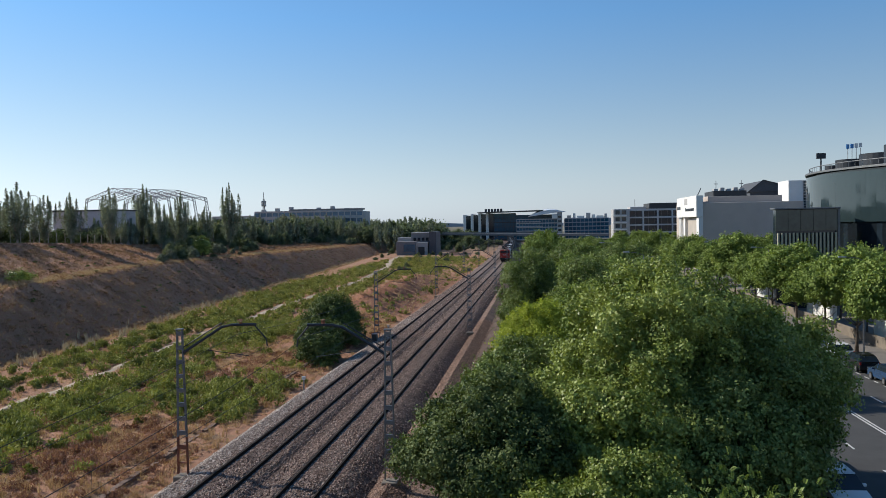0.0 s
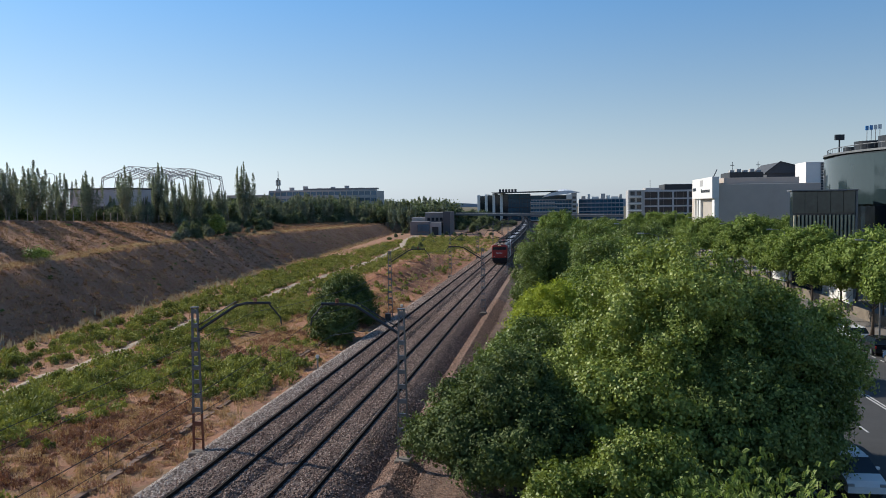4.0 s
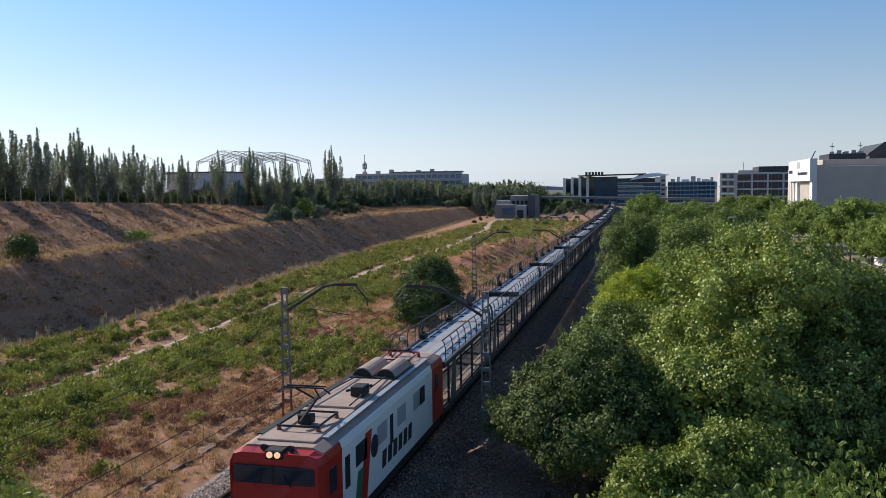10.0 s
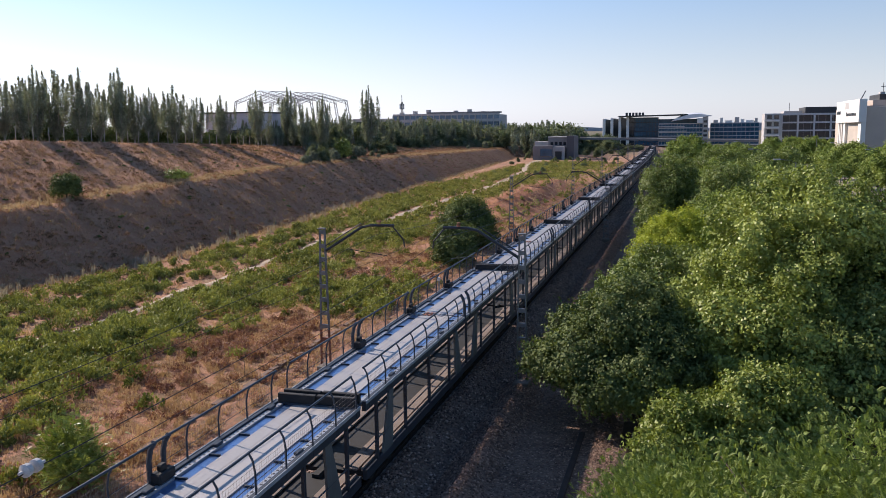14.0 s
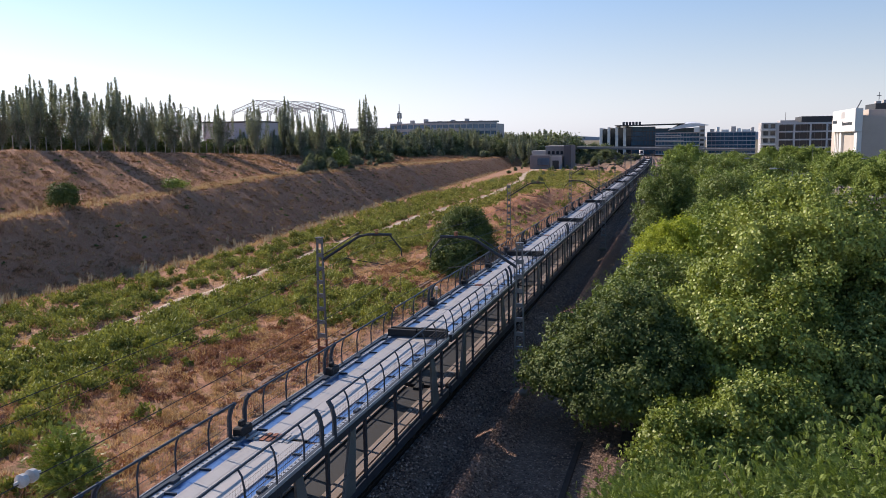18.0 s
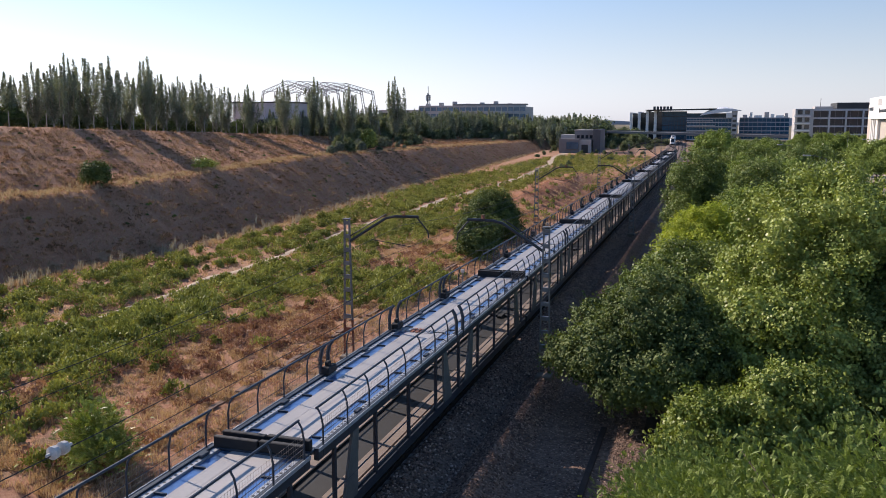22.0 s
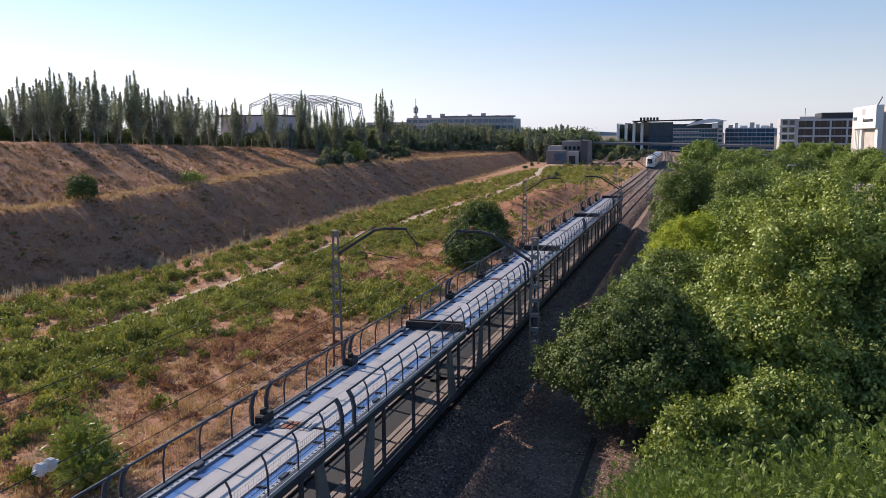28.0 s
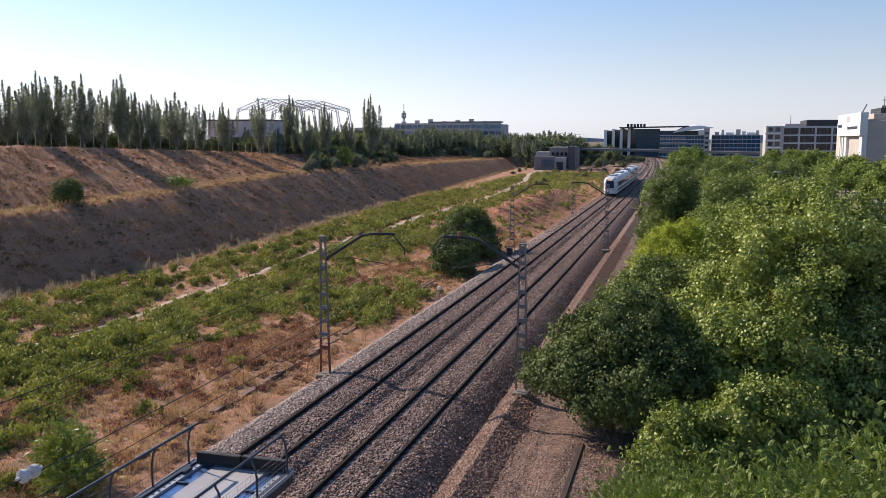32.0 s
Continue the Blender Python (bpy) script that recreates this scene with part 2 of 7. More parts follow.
def earth_material():
    m, n, l, b = material("dry_earth", 0.95)
    v = coords(n)
    sep = n.new("ShaderNodeSeparateXYZ")
    l.new(v, sep.inputs[0])
    big = noise_out(n, l, v, 0.05, 4)
    mid = noise_out(n, l, v, 0.45, 6, 0.7)
    fine = noise_out(n, l, v, 5.0, 6, 0.75)
    soil = ramp(n, l, mid, [(0.3, (0.26, 0.108, 0.056)), (0.5, (0.40, 0.188, 0.10)), (0.72, (0.52, 0.30, 0.18))])
    grass = ramp(n, l, fine, [(0.3, (0.19, 0.076, 0.039)), (0.5, (0.41, 0.198, 0.108)), (0.72, (0.61, 0.37, 0.225))])
    green = ramp(n, l, fine, [(0.3, (0.03, 0.05, 0.015)), (0.7, (0.12, 0.16, 0.05))])
    col = mixc(n, l, 0.5, soil, grass)
    patch = ramp(n, l, mid, [(0.52, (0, 0, 0)), (0.6, (1, 1, 1))])
    # grass keeps to the flat field
    mp = n.new("ShaderNodeMapRange")
    mp.inputs["From Min"].default_value, mp.inputs["From Max"].default_value = -0.4, 0.2
    mp.inputs["To Min"].default_value, mp.inputs["To Max"].default_value = 0.55, 0.0
    l.new(sep.outputs["Z"], mp.inputs["Value"])
    mul = n.new("ShaderNodeMath")
    mul.operation = "MULTIPLY"
    l.new(patch, mul.inputs[0])
    l.new(mp.outputs[0], mul.inputs[1])
    col = mixc(n, l, mul.outputs[0], col, green)
    col = mixc(n, l, 0.35, col, ramp(n, l, big, [(0.35, (0.29, 0.13, 0.072)), (0.65, (0.48, 0.275, 0.165))]))
    farm = n.new("ShaderNodeMapRange")
    farm.inputs["From Min"].default_value, farm.inputs["From Max"].default_value = 330, 520
    farm.inputs["To Max"].default_value = 0.85
    l.new(sep.outputs["Y"], farm.inputs["Value"])
    col = mixc(n, l, farm.outputs[0], col, ramp(n, l, mid, [(0.35, (0.05, 0.065, 0.03)), (0.7, (0.13, 0.12, 0.07))]))
    # the bank of freshly cut red soil
    red = None
    for axis, lo0, lo1, hi0, hi1 in (("X", -37, -32, -19.5, -18.5), ("Y", 108, 122, 190, 225)):
        for a, c in ((lo0, lo1), (hi1, hi0)):
            r = n.new("ShaderNodeMapRange")
            r.inputs["From Min"].default_value, r.inputs["From Max"].default_value = a, c
            l.new(sep.outputs[axis], r.inputs["Value"])
            if red is None:
                red = r.outputs[0]
            else:
                q = n.new("ShaderNodeMath")
                q.operation = "MULTIPLY"
                l.new(red, q.inputs[0])
                l.new(r.outputs[0], q.inputs[1])
                red = q.outputs[0]
    col = mixc(n, l, red, col, ramp(n, l, mid, [(0.3, (0.17, 0.062, 0.032)), (0.55, (0.33, 0.145, 0.076)), (0.75, (0.46, 0.26, 0.155))]))
    l.new(col, b.inputs["Base Color"])
    bump(n, l, b, fine, 0.9, 0.25)
    return m


EARTH = earth_material()


def spaced(stops):
    out = []
    for a, b, s in stops:
        out += list(np.arange(a, b, s))
    return np.array(out + [stops[-1][1]], float)


gx = spaced([(-2600, -400, 200), (-400, -140, 20), (-140, -84, 4), (-84, -18, 0.6), (-18, -6, 2), (-6, 60, 2), (60, 400, 20), (400, 2600, 200)])
gy = spaced([(-200, 0, 40), (0, 20, 4), (20, 160, 0.8), (160, 420, 3), (420, 900, 20), (900, 4600, 250)])
GX, GY = np.meshgrid(gx, gy, indexing="ij")
near = np.clip(1.2 - GY / 600, 0, 1)
GZ = land(GX, GY) + land_noise(GX, GY) * near * (GX < -18.5)
nx_, ny_ = GX.shape
iid = np.arange(nx_ * ny_).reshape(nx_, ny_)
quads = np.stack([iid[:-1, :-1], iid[1:, :-1], iid[1:, 1:], iid[:-1, 1:]], -1).reshape(-1, 4)
gme = fast_mesh("ground", np.stack([GX, GY, GZ], -1).reshape(-1, 3), quads, EARTH)
gme.shade_smooth()
tagged(new("ground", gme), "dry earth field and grassy railway cutting slope", "ground", kind="structure")


def strip(name, pts, widths, mat, lift, label, cat):
    """A path laid over the ground."""
    P, W = [], []
    for (p, q), (w0, w1) in zip(zip(pts, pts[1:]), zip(widths, widths[1:])):
        k = max(2, int(math.dist(p, q) / 1.2))
        for i in range(k):
            t = i / k
            P.append((p[0] + (q[0] - p[0]) * t, p[1] + (q[1] - p[1]) * t))
            W.append(w0 + (w1 - w0) * t)
    m = Mesh()
    rows = []
    for i, ((x, y), w) in enumerate(zip(P, W)):
        a, c = P[max(i - 1, 0)], P[min(i + 1, len(P) - 1)]
        d = math.hypot(c[0] - a[0], c[1] - a[1]) or 1
        nx, ny = (c[1] - a[1]) / d, -(c[0] - a[0]) / d
        row = []
        for k in range(5):
            s = (k / 2 - 1) * w / 2 + (0.16 * math.sin(i * 1.9 + k * 2.1) + 0.12 * math.sin(i * 0.73 + k * 5)) * (k in (0, 4))
            px, py = x + nx * s, y + ny * s
            row.append((px, py, ground_z(px, py) + lift - (0.09 if k in (0, 4) else 0)))
        rows.append(row)
    for r in rows:
        m.v += r
    for i in range(len(rows) - 1):
        for k in range(4):
            m.f.append((i * 5 + k, i * 5 + k + 1, i * 5 + 6 + k, i * 5 + 5 + k))
    return tagged(part(name, m, mat, smooth=True), label, cat, kind="structure")


DUST = plain("pale_dust", (0.43, 0.33, 0.235), 0.95, 0, 0.25, 0.6, 9, 0.3)
strip("dirt_path", [(x, y) for y, x in zip(*PATH_X)], [0.7, 0.7, 0.9, 0.8, 0.6, 0.7, 0.8, 0.9, 1.0, 1.0, 1.1, 1.2, 1.4, 1.5, 1.6, 1.8, 2.4, 3, 3], DUST, 0.10, "pale trodden dirt path through the weeds", "path")

# ---- railway ----


def ballast_material(name, a, b_, c):
    m, n, l, b = material(name, 0.95)
    v = coords(n)
    vo = n.new("ShaderNodeTexVoronoi")
    vo.inputs["Scale"].default_value = 11
    l.new(v, vo.inputs["Vector"])
    sep = n.new("ShaderNodeSeparateColor")
    l.new(vo.outputs["Color"], sep.inputs[0])
    col = ramp(n, l, sep.outputs[0], [(0.1, a), (0.5, b_), (0.9, c)])
    big = noise_out(n, l, v, 0.5, 4)
    col = mixc(n, l, 0.45, col, ramp(n, l, big, [(0.35, a), (0.65, c)]))
    l.new(col, b.inputs["Base Color"])
    bump(n, l, b, vo.outputs["Distance"], 1.0, 0.06)
    return m


BALLAST = ballast_material("ballast", (0.055, 0.034, 0.026), (0.135, 0.088, 0.067), (0.28, 0.20, 0.16))
RAIL_TOP = plain("worn_rail", (0.035, 0.027, 0.023), 0.95, 0.0, 0.3, 1, 20)
RAIL_TOP.node_tree.nodes["Principled BSDF"].inputs["Specular IOR Level"].default_value = 0.1
track_ys = list(spaced([(-60, 200, 6), (200, 900, 20)]))
X_LEFT, X_RIGHT = -15.30, -11.10
SEC = [(-18.9, -1.3), (-18.9, -0.95), (-17.75, -0.30)]
for xc in (X_LEFT, X_RIGHT):
    SEC += [(xc - 1.45, -0.16), (xc - 1.12, -0.125), (xc - 1.06, -0.165), (xc - 0.64, -0.165), (xc - 0.55, -0.12), (xc + 0.55, -0.12), (xc + 0.64, -0.165), (xc + 1.06, -0.165), (xc + 1.12, -0.125), (xc + 1.45, -0.16)]
    if xc == X_LEFT:
        SEC += [(-13.5, -0.33), (-12.9, -0.33)]
ballast = Mesh().sweep((SEC + [(-9.2, -0.34), (-8.2, -0.97), (-8.2, -1.3)])[::-1], track_ys, bend)
tagged(part("ballast_bed", ballast, BALLAST), "grey-brown crushed stone ballast bed under two tracks", "ballast", kind="structure")

RAIL_SECTION = [(-0.07, -0.16), (0.07, -0.16), (0.07, -0.145), (0.012, -0.12), (0.012, -0.04), (0.036, -0.03), (0.036, 0), (-0.036, 0), (-0.036, -0.03), (-0.012, -0.04), (-0.012, -0.12), (-0.07, -0.145)]


def railway_track(xc, label):
    t = thing("railway_track", label, "railway track", pose(xc, 0, 0), "railway tracks", "structure")
    for s in (-0.87, 0.87):
        part("rail", Mesh().sweep([(x * 1.4 + s, z) for x, z in RAIL_SECTION], track_ys, bend), RAIL_TOP, t)
    return t


left_track = railway_track(X_LEFT, "broad gauge track with dark rails on concrete sleepers")
right_track = railway_track(X_RIGHT, "broad gauge track with dark rails on concrete sleepers")


def lattice_mast(at, side, low_mat):
    """Catenary mast of two channels and batten plates, with its cantilever towards side (+1: right)."""
    t = thing("catenary_mast", "grey lattice steel catenary mast with cantilever arm beside the track" if low_mat is STEEL else
              "lattice steel catenary mast with rust-red foot and cantilever arm", "catenary mast", at, "catenary masts")
    h = 7.3
    part("footing", Mesh().box(-0.4, -0.4, -1.2, 0.4, 0.4, -0.05, 0.04), FOOTING, t)
    for s in (-1, 1):
        for a, b_, mat in ((0, 1.9, low_mat), (1.9, h, STEEL)):
            w = lambda z: 0.26 - 0.13 * z / h
            part("channel", Mesh().beam((s * w(a), 0, a), (s * w(b_), 0, b_), 0.06, 0.16, (0, 1, 0)), mat, t)
    z, k = 0.55, 0
    while z < h - 0.2:
        w = 0.26 - 0.13 * z / h
        hh = 0.05 if z < 1.2 else 0.20
        part("batten", Mesh().box(-w, -0.07, z, w, 0.07, z + hh), low_mat if z < 1.9 else STEEL, t)
        z += 0.72
    part("cap", Mesh().box(-0.19, -0.14, h, 0.19, 0.14, h + 0.07, 0.015), STEEL, t)
    sx = side
    part("cantilever", Mesh().tube([(0.15 * sx, 0, 6.15), (2.2 * sx, 0, 7.44), (2.7 * sx, 0, 7.56), (4.0 * sx, 0, 7.58)], 0.075, 6)
         .tube([(0.15 * sx, 0, 6.42), (2.2 * sx, 0, 7.66)], 0.03, 5), DARK_STEEL, t)
    part("steady_arm", Mesh().tube([(3.9 * sx, 0, 7.56), (4.5 * sx, 0, 6.86), (4.55 * sx, 0, 6.5)], 0.04, 5)
         .tube([(1.4 * sx, 0, 6.3), (3.6 * sx, 0, 6.0)], 0.02, 5), DARK_STEEL, t)
    ins = Mesh()
    for i in range(4):
        ins.tube([(3.2 * sx, 0, 7.62 + i * 0.06), (3.2 * sx, 0, 7.65 + i * 0.06)], 0.10, 8)
    part("insulator", ins, RUST, t, "brown ribbed porcelain insulator")
    return t


MASTS = [(-18.15, 40.1, 1, RUST), (-7.45, 39.8, -1, STEEL), (-18.25, 91.0, 1, STEEL), (-8.3, 96, -1, STEEL), (-18.4, 146, 1, STEEL), (-8.6, 156, -1, STEEL),
         (-18.5, 200, 1, STEEL), (-8.6, 212, -1, STEEL), (-18.6, 255, 1, STEEL), (-8.6, 268, -1, STEEL), (-18.6, 310, 1, STEEL), (-8.6, 322, -1, STEEL), (-18.6, 370, 1, STEEL)]
for x, y, s, mat in MASTS:
    lattice_mast(pose(x + bend(y), y, -0.35), s, mat)


def overhead_line(xc, ys):
    t = thing("overhead_line", "thin dark overhead catenary wires above the track", "wires", pose(xc, 0, 0), "overhead lines")
    mess, cont = Mesh(), Mesh()
    pm = []
    for a, b_ in zip(ys, ys[1:]):
        for i in range(8):
            u = i / 8
            y = a + (b_ - a) * u
            pm.append((bend(y), y, 6.75 - 1.1 * 4 * u * (1 - u) * 0.75))
    part("messenger_wire", Mesh().tube(pm, 0.012, 4), WIRE, t)
    part("contact_wire", Mesh().tube([(x, y, 5.45) for x, y, z in pm], 0.010, 4), WIRE, t)
    for i, (x, y, z) in enumerate(pm):
        if i % 2 and z - 5.45 > 0.05:
            part("dropper", Mesh().tube([(x, y, 5.45), (x, y, z)], 0.006, 4), WIRE, t)
    return t


overhead_line(X_LEFT + 0.2, [-12, 40.1, 91, 146, 200, 255, 310])
overhead_line(X_RIGHT - 0.2, [-14, 39.8, 96, 156, 212, 268, 322])

sec_ins = thing("section_insulator", "pale ribbed insulator strung in the overhead wire", "insulator", pose(X_RIGHT - 0.2, 11.9, 5.98))
part("core_rod", Mesh().tube([(0, -0.32, 0), (0, 0.32, 0)], 0.03, 6), SILL_GREY, sec_ins)
for y in (-0.12, 0.12):
    part("bell", Mesh().tube([(0, y - 0.1, 0), (0, y - 0.06, 0), (0, y + 0.05, 0), (0, y + 0.08, 0)], [0.05, 0.13, 0.12, 0.05], 12), SILL_GREY, sec_ins)

# ---- trees ----
RNG = np.random.default_rng(7)


def unit(a):
    return a / (np.linalg.norm(a, axis=1, keepdims=True) + 1e-9)


def leaves(C, out, size, rng, wide=0.55, spread=0.65, lift=0.35):
    """Small folded leaves at points C that face roughly outwards."""
    k = len(C)
    N = unit(out + spread * rng.normal(size=(k, 3)) + np.array([0, 0, lift]))
    T = unit(np.cross(N, rng.normal(size=(k, 3))))
    B = np.cross(N, T)
    s = (size * rng.uniform(0.6, 1.35, k))[:, None]
    V = np.stack([C - T * s * 0.5, C + B * s * wide * 0.5 + N * s * 0.12, C + T * s * 0.5, C - B * s * wide * 0.5 + N * s * 0.12], 1)
    return V.reshape(-1, 3), np.arange(k * 4).reshape(-1, 4)


def crown_points(blobs, clumps, per, rng, sigma=0.5, fill=0.25, low=-0.5):
    """Points in clumps on the skin of some blobs (x, y, z, rx, ry, rz)."""
    bl = np.array(blobs, float)
    area = (bl[:, 3] * bl[:, 4] + bl[:, 4] * bl[:, 5] + bl[:, 3] * bl[:, 5])
    which = rng.choice(len(bl), clumps, p=area / area.sum())
    d = unit(rng.normal(size=(clumps, 3)))
    d[:, 2] = np.where(d[:, 2] < low, -d[:, 2] * 0.5, d[:, 2])
    ph = rng.uniform(0, 6.283, 4)
    lobes = np.sin(6.5 * d[:, 0] + ph[0] + 1.5 * d[:, 2]) * np.sin(6.5 * d[:, 1] + ph[1]) + 0.7 * np.sin(7.5 * d[:, 2] + ph[2] + 2 * d[:, 0]) * np.sin(9 * d[:, 1] + ph[3])
    skin = 0.92 + 0.12 * lobes + rng.normal(0, 0.045, clumps)
    rad = np.where(rng.uniform(size=clumps) < fill, rng.uniform(0.3, 0.8, clumps), skin)
    c = bl[which, :3] + d * bl[which, 3:6] * rad[:, None]
    cs = sigma * rng.uniform(0.55, 1.4, clumps)
    pts = np.repeat(c, per, 0) + rng.normal(size=(clumps * per, 3)) * np.repeat(cs, per)[:, None] * np.array([1, 1, 0.7])
    out = np.repeat(d, per, 0)
    return pts, out


def bough_leaves(blobs, count, size, wide, rng, low=-0.55, flat=0.72, scale=1.0):
    """Leaves on rounded boughs set over some blobs, with hollows between them, shoots beyond them and a sparse heart."""
    bl = np.array(blobs, float)
    rb0 = float(np.clip(0.15 * bl[:, 3:6].mean(), 0.24, 0.62)) * scale
    per = max(36, int(1.0 * 5.3 * rb0 ** 2 / (size * size * wide * 0.5)))
    boughs_n = max(6, int(count * 0.78 / per))
    area = bl[:, 3] * bl[:, 4] + bl[:, 4] * bl[:, 5] + bl[:, 3] * bl[:, 5]
    which = rng.choice(len(bl), boughs_n * 4, p=area / area.sum())
    d = unit(rng.normal(size=(len(which), 3)))
    d = d[(keep := d[:, 2] > low)]
    which = which[keep]
    c = bl[which, :3] + d * bl[which, 3:6] * rng.uniform(0.68, 1.05, (len(d), 1))
    inside = np.zeros(len(c), bool)
    for k, b in enumerate(bl):
        inside |= (which != k) & (np.linalg.norm((c - b[:3]) / b[3:6], axis=1) < 0.76)
    c, d = c[~inside][:boughs_n], d[~inside][:boughs_n]
    n = len(c)
    rb = rb0 * rng.uniform(0.45, 1.6, n)
    # each bough carries small bunches of leaves with dark gaps between them
    bunch = 12
    k = np.maximum(3, (per / bunch * (rb / rb0) ** 2).astype(int))
    up = unit(d + np.array([0, 0, 0.3]))
    ci, ri, ui = np.repeat(c, k, 0), np.repeat(rb, k)[:, None], np.repeat(up, k, 0)
    e = unit(rng.normal(size=(len(ci), 3)) + ui * 0.6)
    mid = ci + e * ri * np.array([1, 1, flat]) * rng.normal(0.95, 0.22, (len(ci), 1))
    loc = rng.normal(size=(len(mid) * bunch, 3)) * size * np.repeat(rng.uniform(0.55, 1.15, len(mid)), bunch)[:, None]
    C = [np.repeat(mid, bunch, 0) + loc]
    out = [unit(np.repeat(e * 0.7 + ui * 0.3, bunch, 0) + loc / size * 0.3)]
    # shoots that break the outline
    pick = rng.choice(n, max(1, int(n * 1.6)))
    m = max(6, int(per * 0.08))
    a = unit(up[pick] + 0.5 * rng.normal(size=(len(pick), 3)))
    L = (rb[pick] * rng.uniform(0.8, 2.1, len(pick)))[:, None]
    u = np.tile(np.linspace(0.35, 1, m), len(pick))[:, None]
    sp = np.repeat(c[pick], m, 0) + np.repeat(a * L, m, 0) * u + rng.normal(size=(len(pick) * m, 3)) * rb0 * 0.17
    C.append(sp)
    out.append(unit(rng.normal(size=sp.shape) + np.repeat(a, m, 0) * 0.5))
    # the heart of the crown
    h = int(count * 0.16)
    w2 = rng.choice(len(bl), h, p=area / area.sum())
    g = unit(rng.normal(size=(h, 3)))
    core = bl[w2, :3] + g * bl[w2, 3:6] * rng.uniform(0.40, 0.72, (h, 1))
    C, out = np.concatenate(C), np.concatenate(out)
    v, q = leaves(C, out, size, rng, wide, 0.55, 0.08)
    v2, q2 = leaves(core, g, size * 2.1, rng, 0.8, 0.5)
    return np.concatenate([v, v2]), np.concatenate([q, q2 + len(v)])


def trunk_mesh(h, r, limbs, rng, reach):
    m = Mesh()
    pts, x, y = [], 0.0, 0.0
    for i in range(6):
        pts.append((x, y, h * i / 5))
        x += rng.normal(0, 0.04 * h / 5)
        y += rng.normal(0, 0.04 * h / 5)
    m.tube(pts, [r * (1.25 if i == 0 else 1 - 0.13 * i) for i in range(6)], 8)
    for k in range(limbs):
        i = rng.integers(2, 5)
        a = rng.uniform(0, 6.28)
        p = Vector(pts[i])
        L = reach * rng.uniform(0.6, 1.0)
        q = p + Vector((math.cos(a) * L * 0.5, math.sin(a) * L * 0.5, L * 0.35))
        e = p + Vector((math.cos(a + 0.3) * L, math.sin(a + 0.3) * L, L * 0.95))
        m.tube([p, q, e], [r * 0.45, r * 0.28, r * 0.08], 6)
    return m


def tree(name, label, at, blobs, clumps, per, size, leaf_mat, rng, sigma=0.5, trunk_h=None, r=0.2, limbs=7, group="", fill=0.25, wide=0.55, lumps=0, flat=0.72, lump=1.0):
    t = thing(name, label, "tree" if "bush" not in name else "bush", at, group)
    bl = np.array(blobs, float)
    top = (bl[:, 2] + bl[:, 5]).max()
    part("trunk", trunk_mesh(trunk_h or top * 0.7, r, limbs, rng, bl[:, 3].max() * 0.6), BARK, t, smooth=True)
    if lumps:
        v, q = bough_leaves(blobs, clumps * per, size, wide, rng, flat=flat, scale=lump)
    else:
        C, out = crown_points(blobs, clumps, per, rng, sigma, fill)
        v, q = leaves(C, out, size, rng, wide)
    v[:, 2] = np.maximum(v[:, 2], 0.1)
    part("crown", fast_mesh("crown", v, q, leaf_mat), leaf_mat, t)
    return t


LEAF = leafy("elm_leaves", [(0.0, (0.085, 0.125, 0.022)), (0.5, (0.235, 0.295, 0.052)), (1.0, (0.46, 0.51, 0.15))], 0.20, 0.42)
# mid green of some belt trees; also the painted shade of the big elm
LEAF_MID = leafy("mid_and_shaded_elm_leaves", [(0.0, (0.055, 0.088, 0.022)), (0.5, (0.14, 0.19, 0.045)), (1.0, (0.29, 0.345, 0.105))], 0.20, 0.45)
LEAF_YELLOW = leafy("young_leaves", [(0.0, (0.19, 0.24, 0.025)), (0.5, (0.33, 0.385, 0.045)), (1.0, (0.50, 0.55, 0.10))], 0.36)
LEAF_DARK = leafy("dark_leaves", [(0.0, (0.045, 0.068, 0.022)), (0.5, (0.10, 0.14, 0.04)), (1.0, (0.205, 0.25, 0.085))], 0.20, 0.65)
LEAF_PLANE = leafy("plane_leaves", [(0.0, (0.075, 0.12, 0.022)), (0.5, (0.185, 0.26, 0.05)), (1.0, (0.36, 0.43, 0.115))], 0.22)
LEAF_HEAVEN = leafy("tree_of_heaven_leaves", [(0.0, (0.07, 0.11, 0.02)), (0.5, (0.165, 0.23, 0.042)), (1.0, (0.30, 0.365, 0.095))], 0.22, 0.5)
LEAF_POPLAR = leafy("poplar_leaves", [(0.0, (0.10, 0.12, 0.085)), (0.5, (0.22, 0.25, 0.18)), (1.0, (0.43, 0.46, 0.35))], 0.28)


# the thicket between the railway and the road
tree("elm_tree", "large spreading elm with dense green crown beside the line", pose(5.5, 41, -1.5),
     [(0.4, 1, 6.2, 4.6, 5, 5.0), (-4.2, -1, 3.2, 3.2, 3.5, 3.4), (-1.4, -3.2, 3.5, 3.5, 3.6, 3.3), (3, 2, 6, 4.2, 4, 4.2), (5.4, 1.6, 5.2, 3.5, 3.6, 3.7)], 5600, 36, 0.145, LEAF, RNG, 0.24, 5.2, 0.35, 8, wide=0.75, fill=0.10, lumps=26)
# unlit right side of the big elm: darker leaf colour stands in for shade
tree("elm_tree", "right lower side of the big elm, its shade painted in darker leaves", pose(9.3, 39.4, -1.5),
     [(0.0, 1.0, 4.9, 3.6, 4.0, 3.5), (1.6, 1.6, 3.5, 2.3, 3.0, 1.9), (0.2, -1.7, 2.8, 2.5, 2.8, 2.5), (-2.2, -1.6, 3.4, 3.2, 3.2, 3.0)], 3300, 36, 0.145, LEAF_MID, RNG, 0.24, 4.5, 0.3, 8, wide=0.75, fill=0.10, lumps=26)
